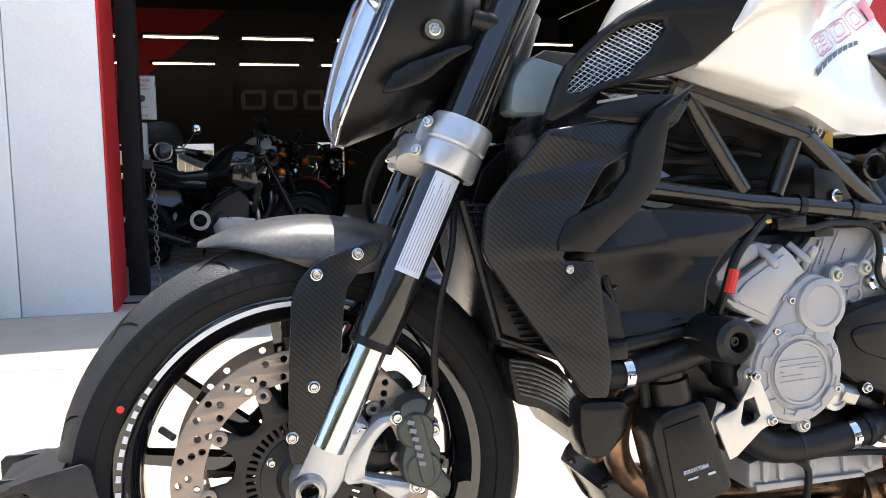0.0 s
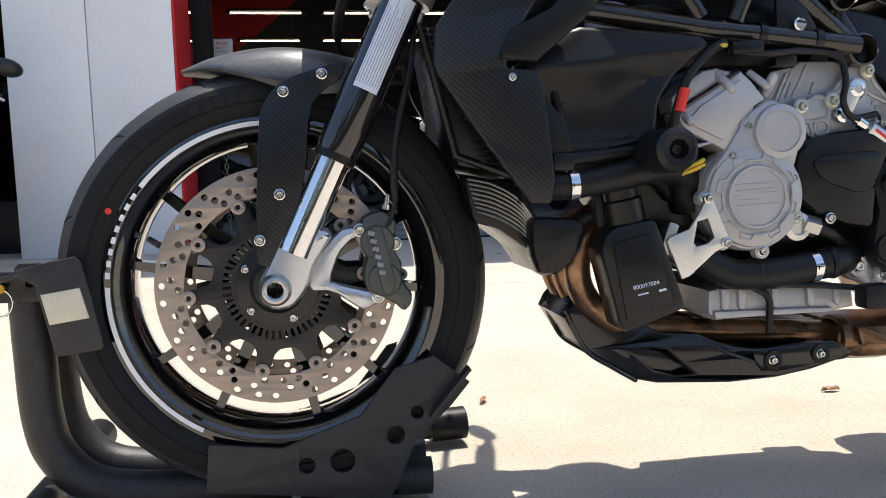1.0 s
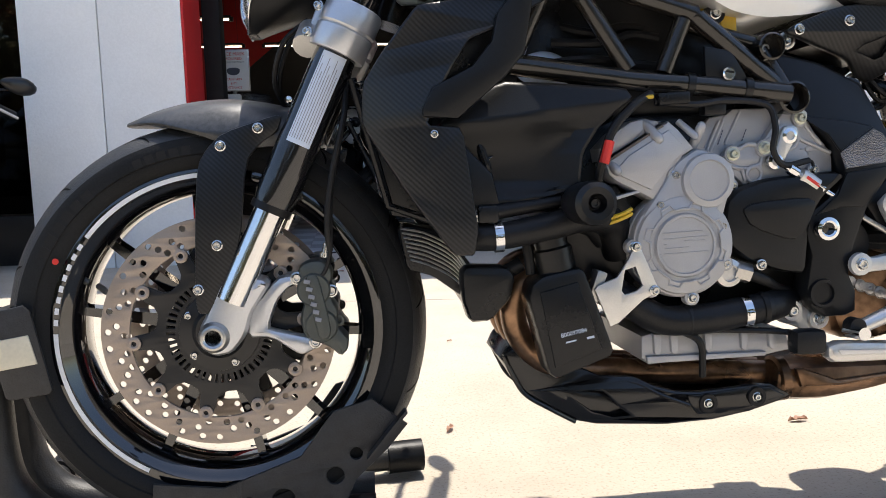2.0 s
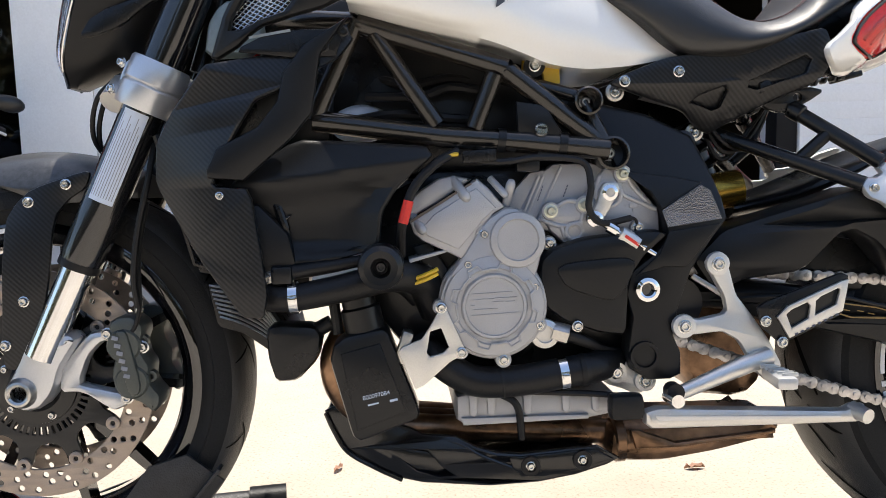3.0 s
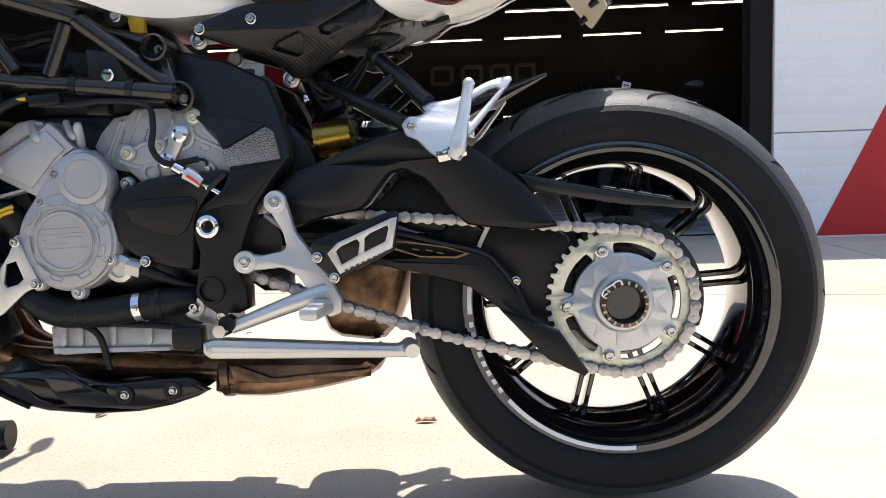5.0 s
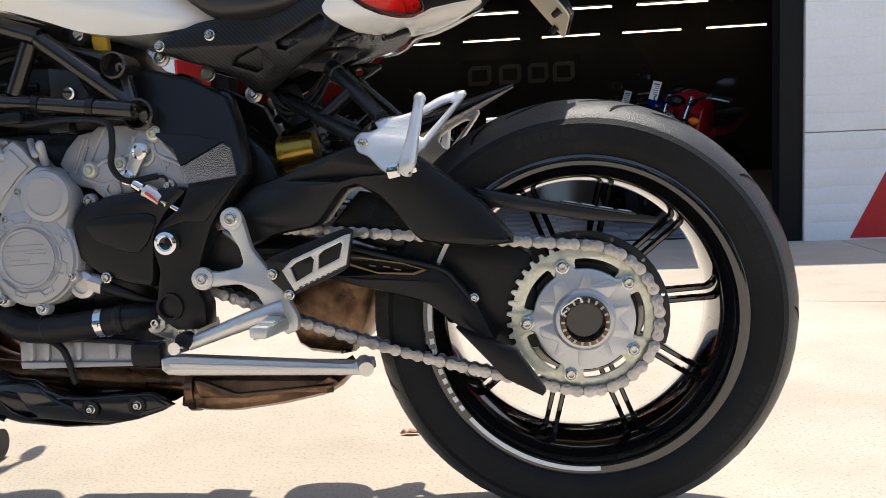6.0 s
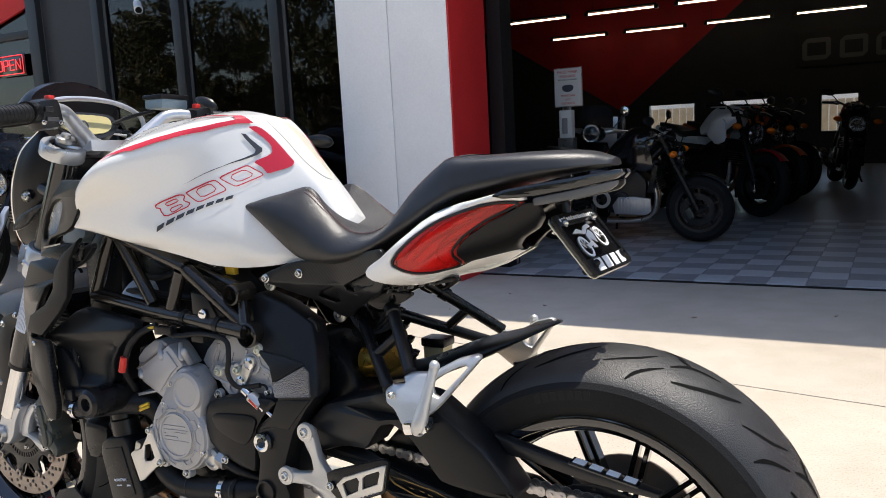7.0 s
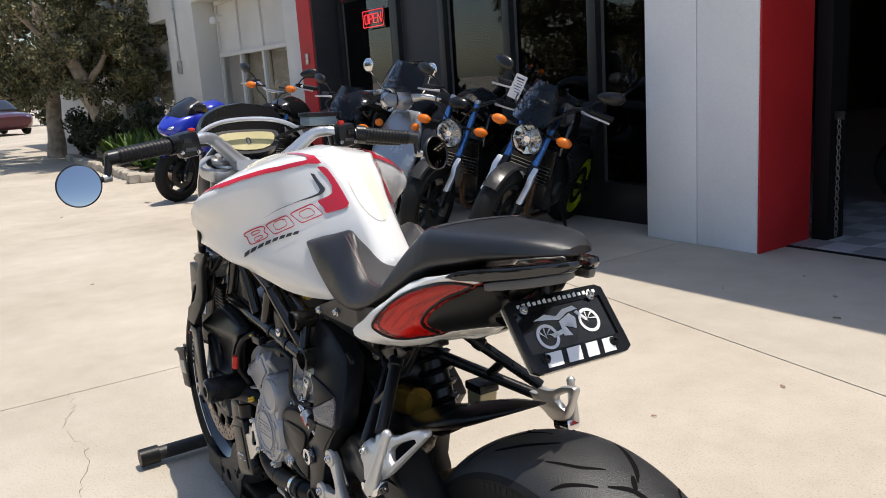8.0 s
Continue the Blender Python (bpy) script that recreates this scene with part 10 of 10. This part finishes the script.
inb = parked_bike((0.42, 5.2, 0.012), 180, "matte black motorcycle side on inside the shop", M_GLOSS, M_SATIN, M_ANOD, M_SATIN, -4, "naked", None, None, False, M_SATIN, group=g)
fin = plate("motor_case", [(-0.0, 0.30), (0.0, 0.42), (0.14, 0.44), (0.30, 0.44), (0.36, 0.36), (0.34, 0.28), (0.05, 0.27)], 0.145, 0.03, M_SILVER, inb, "finned silver motor case", (), 0.008, 0, 0.2, lambda x, y, z: (x + 0.40, y, z))
for i in range(9):
    box("case_fin", (0.46 + i * 0.03, 0.162, 0.355), (0.006, 0.012, 0.13), M_ALLOY, inb, bevel=0.001)
lathe("drive_ring", [(0.055, 0), (0.055, 0.008), (0.085, 0.008), (0.085, 0), (0.055, 0)], (0.86, 0.15, 0.42), M_ALLOY, inb, "bright ring", axis=(0, 1, 0), n=32)
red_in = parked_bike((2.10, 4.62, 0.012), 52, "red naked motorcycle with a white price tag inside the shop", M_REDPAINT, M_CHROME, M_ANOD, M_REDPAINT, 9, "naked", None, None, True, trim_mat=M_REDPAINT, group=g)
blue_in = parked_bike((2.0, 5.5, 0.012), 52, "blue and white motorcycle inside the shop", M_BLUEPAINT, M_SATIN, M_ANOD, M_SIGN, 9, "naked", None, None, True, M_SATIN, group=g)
inb.matrix_basis = inb.matrix_basis @ Matrix.Scale(0.84, 4)
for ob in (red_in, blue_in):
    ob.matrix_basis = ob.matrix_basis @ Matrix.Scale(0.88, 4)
for x, y, m, lb in ((0.60, 6.9, M_SIGN, "white and red motorcycle inside the shop"), (0.66, 7.9, M_ORANGE, "orange motorcycle inside the shop"), (0.70, 8.9, M_GLOSS, "black motorcycle inside the shop"), (1.20, 9.7, M_GLOSS, "black motorcycle inside the shop"), (2.15, 7.1, M_GLOSS, "black motorcycle inside the shop")):
    parked_bike((x, y, 0.002), 145 if x < 1 else 100 if x < 2 else 52, lb, m, M_SATIN, M_ANOD, M_REDPAINT if m is M_SIGN else m, 8, "naked", leg_mat=M_SATIN, group=g)
sc2 = scooter((-0.62, 5.55, 0.012), 100, "dark scooter with an alloy top case inside the shop", M_GLOSS, 4, g)
sc2.matrix_basis = sc2.matrix_basis @ Matrix.Scale(0.86, 4)
tcs = box("top_case", (1.0, 0.0, 1.0), (0.34, 0.40, 0.32), M_SILVER, sc2, "brushed alloy top case with black corners", 0.03)
for sx in (-1, 1):
    for sy in (-1, 1):
        box("case_corner", (1.0 + 0.155 * sx, 0.185 * sy, 1.0), (0.05, 0.05, 0.325), M_SATIN, sc2, bevel=0.015)

# ---------- planting, trees and a parked car down the yard ----------
bed = tagged(new("planting_bed"), "dry soil planting bed along the building edged with stones", "planting bed", kind="structure")
part("soil", plate_bm([chaikin([(-15.5, 2.25), (-9.6, 2.0), (-9.0, 2.15), (-8.9, 2.9), (-9.3, FACE - 0.02), (-15.5, FACE - 0.02)], 1)], 0, 0.10, 0.02), M_SOIL, bed, warp=lambda x, y, z: (x, z, 0.03 - y))
rnd = random.Random(3)
for i in range(26):
    f = i / 25
    x, y = (-15.3 + f * 1.25 * 5.9, 2.20 - 0.22 * f) if f < 0.8 else (-9.4 + (f - 0.8) * 2.4, 2.0 + max(0, f - 0.86) * 6.5)
    bm = bmesh.new()
    add_box(bm, (0, 0, 0), (0.25, 0.16, 0.14), 0.03)
    for v in bm.verts:
        v.co += Vector((rnd.uniform(-1, 1), rnd.uniform(-1, 1), rnd.uniform(-1, 1))) * 0.012
    st = part("edging_stone", bm, M_CONC, bed)
    st.matrix_basis = pose(x, y, 0.05, rnd.uniform(-4, 4), rnd.uniform(-4, 4), rnd.uniform(-10, 10) - (2 if f < 0.8 else -75))


def leaf_mesh(length, width, curl):
    bm = bmesh.new()
    rows = []
    for i in range(7):
        u = i / 6
        w = width * (math.sin(math.pi * min(1, u * 0.82 + 0.16)) ** 0.8) * (1 if u < 1 else 0.05)
        z = length * (0.75 * u - curl * u * u)
        rows.append([bm.verts.new((length * u * 0.75, w * v, z + 0.012 * abs(v) * 2)) for v in (-0.5, 0, 0.5)])
    for a, b in zip(rows, rows[1:]):
        for j in range(2):
            bm.faces.new((a[j], a[j + 1], b[j + 1], b[j]))
    bmesh.ops.solidify(bm, geom=bm.faces[:], thickness=0.004)
    me = bpy.data.meshes.new("leaf")
    bm.to_mesh(me)
    bm.free()
    me.shade_smooth()
    me.materials.append(M_AGAVE)
    return me


AG = [leaf_mesh(0.42, 0.11, 0.30), leaf_mesh(0.36, 0.10, 0.55), leaf_mesh(0.40, 0.09, 0.05)]
for x, y, k in ((-9.5, 2.45, 0.9), (-9.9, 2.75, 1.05), (-10.4, 2.5, 0.95), (-10.9, 2.8, 1.1), (-11.4, 2.45, 1.0), (-11.8, 2.75, 1.1), (-12.4, 2.5, 0.9), (-9.3, 2.9, 0.8), (-12.9, 2.45, 0.8), (-10.0, 2.3, 0.6)):
    ag = thing("agave", (x, y, 0.06), "bright green soft leaved agave in the bed", "agave", "agaves in the bed", rnd.uniform(0, 360))
    for i in range(24):
        o = new("leaf", AG[(i * 2) % 3 if i < 16 else 2])
        o.parent = ag
        o.matrix_basis = pose(0, 0, 0.02 + 0.004 * i, 0, (14 - 2.6 * i) + rnd.uniform(-8, 8), i * 137.5 + rnd.uniform(-10, 10)) @ Matrix.Scale(1.3 * k * (1.1 - 0.012 * i), 4)


def leaf_cloud(name, blobs, count, size, mat, parent, seed, label=""):
    """Many small folded leaves scattered in and about rounded clumps."""
    r = np.random.default_rng(seed)
    b = np.array(blobs)
    wts = b[:, 3] ** 2
    pick = r.choice(len(b), count, p=wts / wts.sum())
    d = r.normal(size=(count, 3))
    d /= np.linalg.norm(d, axis=1)[:, None]
    c = b[pick, :3] + d * (b[pick, 3] * r.uniform(0.25, 1.08, count) ** 0.6)[:, None] * np.array((1, 1, 0.85))
    u = r.normal(size=(count, 3))
    u /= np.linalg.norm(u, axis=1)[:, None]
    w = np.cross(u, r.normal(size=(count, 3)))
    w /= np.linalg.norm(w, axis=1)[:, None]
    n = np.cross(u, w)
    s = (size * r.uniform(0.6, 1.4, count))[:, None]
    v = np.stack([c - u * s, c + w * s * 0.38 + n * s * 0.12, c + u * s, c - w * s * 0.38 + n * s * 0.12], 1).reshape(-1, 3)
    i = np.arange(count)[:, None] * 4
    f = np.concatenate([i + np.array([0, 1, 2]), i + np.array([0, 2, 3])], 0)
    me = bpy.data.meshes.new(name)
    me.from_pydata(v.tolist(), [], f.tolist())
    me.materials.append(mat)
    o = new(name, me)
    o.parent = parent
    if label:
        o["label"] = label
    return o


def leaf_material(name, a, b, c):
    m = bpy.data.materials.new(name)
    nt, p = nodes_of(m)
    g = nt.nodes.new("ShaderNodeNewGeometry")
    r = nt.nodes.new("ShaderNodeValToRGB")
    r.color_ramp.elements[0].color, r.color_ramp.elements[1].color = (*a, 1), (*c, 1)
    e = r.color_ramp.elements.new(0.55)
    e.color = (*b, 1)
    nt.links.new(g.outputs["Random Per Island"], r.inputs["Fac"])
    nt.links.new(r.outputs["Color"], p.inputs["Base Color"])
    p.inputs["Roughness"].default_value = 0.5
    p.inputs["Transmission Weight"].default_value = 0.0
    return m


M_CROWN = leaf_material("olive brown leaves", (0.040, 0.045, 0.016), (0.105, 0.105, 0.042), (0.26, 0.21, 0.10))
M_SHRUB = leaf_material("dark shrub leaves", (0.010, 0.014, 0.006), (0.025, 0.032, 0.012), (0.05, 0.055, 0.02))


def tree(at, label, blobs, trunk, limbs, count, size, seed, group="trees"):
    t = thing("tree", at, label, "tree", group)
    bm = bmesh.new()
    add_tube(bm, trunk, [0.19, 0.15, 0.12, 0.08, 0.04][:len(trunk)], 14, 5)
    for l in limbs:
        add_tube(bm, l, [0.075, 0.05, 0.03, 0.012][:len(l)], 8, 4)
    for v in bm.verts:
        v.co += Vector((math.sin(v.co.z * 9 + v.co.x * 20), math.cos(v.co.z * 7 + v.co.y * 23), 0)) * 0.012
    part("trunk", bm, M_BARK, t, "pale grey peeling trunk with limbs", 80)
    leaf_cloud("crown", blobs, count, size, M_CROWN, t, seed, "olive brown leafy crown with gaps")
    return t


def crown_blobs(seed, n, cx, cz, rx, rz, r0, r1):
    r = random.Random(seed)
    out = []
    for _ in range(n):
        a, h, q = r.uniform(0, math.tau), r.uniform(-1, 1), r.uniform(0.3, 1) ** 0.5
        k = math.sqrt(max(0, 1 - h * h))
        out.append((cx + rx * q * k * math.cos(a), rx * q * k * math.sin(a), cz + rz * h * q, r.uniform(r0, r1)))
    return out


near_tree = tree((-14.1, 2.65, 0.05), "leaning grey trunked tree with olive brown leaves by the building",
                 crown_blobs(5, 60, 0.0, 2.9, 1.7, 1.5, 0.22, 0.42) + crown_blobs(7, 34, 0.5, 1.55, 1.15, 0.8, 0.14, 0.28),
                 [(0, 0, 0), (-0.02, -0.05, 0.7), (-0.05, -0.25, 1.5), (-0.1, -0.6, 2.3), (-0.1, -0.9, 3.2)],
                 [[(-0.05, -0.2, 1.35), (0.3, 0.1, 1.8), (0.5, 0.3, 2.4), (0.6, 0.5, 3.2)], [(-0.02, -0.05, 0.7), (-0.4, -0.3, 1.3), (-0.8, -0.5, 2.0), (-1.1, -0.7, 2.9)], [(-0.06, -0.4, 1.8), (0.1, -0.9, 2.3), (0.3, -1.3, 2.8), (0.4, -1.6, 3.3)]], 34000, 0.046, 21)
tree((-16.2, 2.1, 0.05), "thick pale trunk with peeling bark and brown leaves", crown_blobs(9, 56, 0, 2.9, 2.3, 1.8, 0.25, 0.5), [(0, 0, 0), (0.05, 0.05, 0.8), (0, 0.1, 1.6), (0.1, 0, 2.4), (0, 0, 3.4)],
     [[(0, 0.05, 1.2), (0.5, -0.4, 1.9), (0.9, -0.8, 2.6), (1.1, -1.2, 3.2)], [(0.05, 0.05, 0.9), (-0.6, -0.2, 1.7), (-1.0, -0.3, 2.5), (-1.3, -0.5, 3.2)]], 24000, 0.055, 22)
tree((-20.5, 0.9, 0.0), "tall pale trunked tree with brown green leaves at the yard's edge", crown_blobs(11, 52, 0, 3.6, 2.4, 1.9, 0.25, 0.5), [(0, 0, 0), (0.05, 0.0, 1.0), (0, 0.1, 2.0), (0.1, 0, 3.0), (0, 0, 4.2)],
     [[(0, 0.05, 1.8), (0.5, -0.4, 2.5), (0.9, -0.8, 3.2), (1.1, -1.2, 3.8)], [(0.05, 0.05, 1.6), (-0.4, 0.4, 2.4), (-0.7, 0.8, 3.1), (-0.9, 1.2, 3.8)]], 16000, 0.075, 23)
for i, (x, y, rr, h) in enumerate(((-14.2, 2.35, 0.45, 0.5), (-12.4, 3.0, 0.40, 0.6), (-14.9, 2.75, 0.42, 0.42), (-13.9, 2.75, 0.42, 0.45), (-13.0, 2.95, 0.32, 0.4), (-15.4, 2.5, 0.30, 0.3))):
    sb = thing("shrub", (x, y, 0.06), "dark green shrub in the bed", "shrub", "shrubs in the bed")
    leaf_cloud("foliage", crown_blobs(30 + i, 12, 0, h, rr * 0.7, h * 0.8, rr * 0.3, rr * 0.5), 2600, 0.04, M_SHRUB, sb, 40 + i)
# hedge and trees that close the far end
hedge = tagged(new("backdrop_hedge"), "dark hedge and trees at the far end of the yard", "hedge", kind="structure")
leaf_cloud("foliage", [(-48 + 0.8 * math.sin(i * 2.1), -16 + i * 0.7, 1.0 + 0.5 * math.sin(i * 1.7) + (i % 3) * 1.1, 1.1) for i in range(40)], 16000, 0.22, M_CROWN, hedge, 50)

# maroon car
car = thing("car", (-36.5, 2.95, 0), "maroon sedan parked in the sun facing the yard", "car", "", 12)
body = loft_bm([(-2.25, [(-0.55, 0.35), (-0.72, 0.45), (-0.68, 0.68), (0, 0.74)]), (-1.9, [(-0.80, 0.22), (-0.90, 0.48), (-0.82, 0.80), (0, 0.88)]), (-0.9, [(-0.86, 0.20), (-0.93, 0.52), (-0.86, 0.90), (0, 0.98)]), (0.6, [(-0.86, 0.20), (-0.93, 0.54), (-0.86, 0.94), (0, 1.0)]), (1.8, [(-0.82, 0.24), (-0.90, 0.55), (-0.82, 0.95), (0, 1.02)]), (2.2, [(-0.60, 0.38), (-0.75, 0.55), (-0.70, 0.88), (0, 0.95)])], True, 5, 4)
for v in body.verts:
    v.co.x = -v.co.x
part("body", body, M_MAROON, car, "maroon painted body", 50)
cab = loft_bm([(-1.75, [(-0.70, 0.92), (-0.72, 0.96), (-0.62, 1.02), (0, 1.04)]), (-0.9, [(-0.74, 0.92), (-0.72, 1.10), (-0.58, 1.38), (0, 1.43)]), (0.1, [(-0.74, 0.92), (-0.72, 1.15), (-0.58, 1.42), (0, 1.47)]), (0.95, [(-0.72, 0.92), (-0.72, 0.98), (-0.66, 1.02), (0, 1.04)])], True, 5, 4)
part("cabin_glass", cab, M_GLOSS, car, "dark tinted glass cabin", 50)
part("roof", loft_bm([(-0.95, [(-0.60, 1.385), (-0.55, 1.405), (-0.4, 1.43), (0, 1.445)]), (0.15, [(-0.60, 1.425), (-0.55, 1.445), (-0.4, 1.47), (0, 1.485)])], True, 3, 3), M_MAROON, car, "maroon roof")
for sx in (-1.35, 1.35):
    for sy in (-1, 1):
        wh = lathe("wheel", [(0, 0.02), (0.20, 0.03), (0.21, 0.0)], (sx, 0.80 * sy, 0.32), M_SILVER, car, axis=(0, sy, 0), n=24)
        lathe("tyre", [(0.205, -0.10), (0.31, -0.10), (0.325, -0.05), (0.325, 0.06), (0.31, 0.10), (0.205, 0.11), (0.205, -0.10)], (sx, 0.80 * sy, 0.32), M_TYRE, wh, axis=(0, sy, 0), n=28)
for sy in (-1, 1):
    part("headlight", egg(bmesh.new(), (2.12, 0.60 * sy, 0.68), (0.12, 0.16, 0.07)), M_CHROME, car, "bright headlight")
box("grille", (2.22, 0, 0.55), (0.04, 0.9, 0.16), M_SATIN, car, "dark grille", 0.02)
box("bumper_slot", (2.20, 0, 0.36), (0.06, 1.2, 0.10), M_SATIN, car, "", 0.02)

# ---------- across the yard, behind the camera: what the shop windows mirror ----------
opp = thing("low_building", (0, 0, 0), "low pale building across the yard", "building")
box("wall", (-8, -24.0, 1.5), (44, 4.0, 3.0), M_FENCE, opp, "pale stucco wall")
box("roof_edge", (-8, -22.9, 3.05), (44.6, 6.6, 0.22), M_GREYWALL, opp, "dark flat roof with deep eaves")
for i in range(9):
    w = box("window", (-27 + i * 4.6, -21.97, 1.5), (2.2, 0.06, 1.3), M_GLOSS, opp, "dark window")
    box("sill", (-27 + i * 4.6, -21.92, 0.82), (2.4, 0.10, 0.06), M_WALLOLD, w)
far = []
for i, (x, y, h) in enumerate(((-26, -18.2, 1.1), (-19, -18.8, 0.95), (-13.5, -18.0, 1.15), (-8.5, -19.0, 1.0), (-3.0, -18.4, 1.2), (3.0, -18.8, 0.95), (9.0, -18.2, 1.1), (16.0, -19.0, 1.0))):
    far.append(tree((x, y, 0), "leafy brown green tree across the yard", [(a, b, c * h, r) for a, b, c, r in crown_blobs(60 + i, 60, 0, 4.2, 3.4, 3.2, 0.5, 0.95) + crown_blobs(90 + i, 26, 0, 1.2, 3.4, 1.0, 0.5, 0.9)], [(0, 0, 0), (0.05, 0, 1.0), (0, 0.1, 1.8), (0, 0, 2.8)], [[(0, 0, 1.2), (0.5, 0.3, 1.9), (1.0, 0.5, 2.6)], [(0, 0, 1.3), (-0.6, 0.1, 2.0), (-1.1, -0.2, 2.7)]], 15000, 0.15, 70 + i, "trees across the yard"))
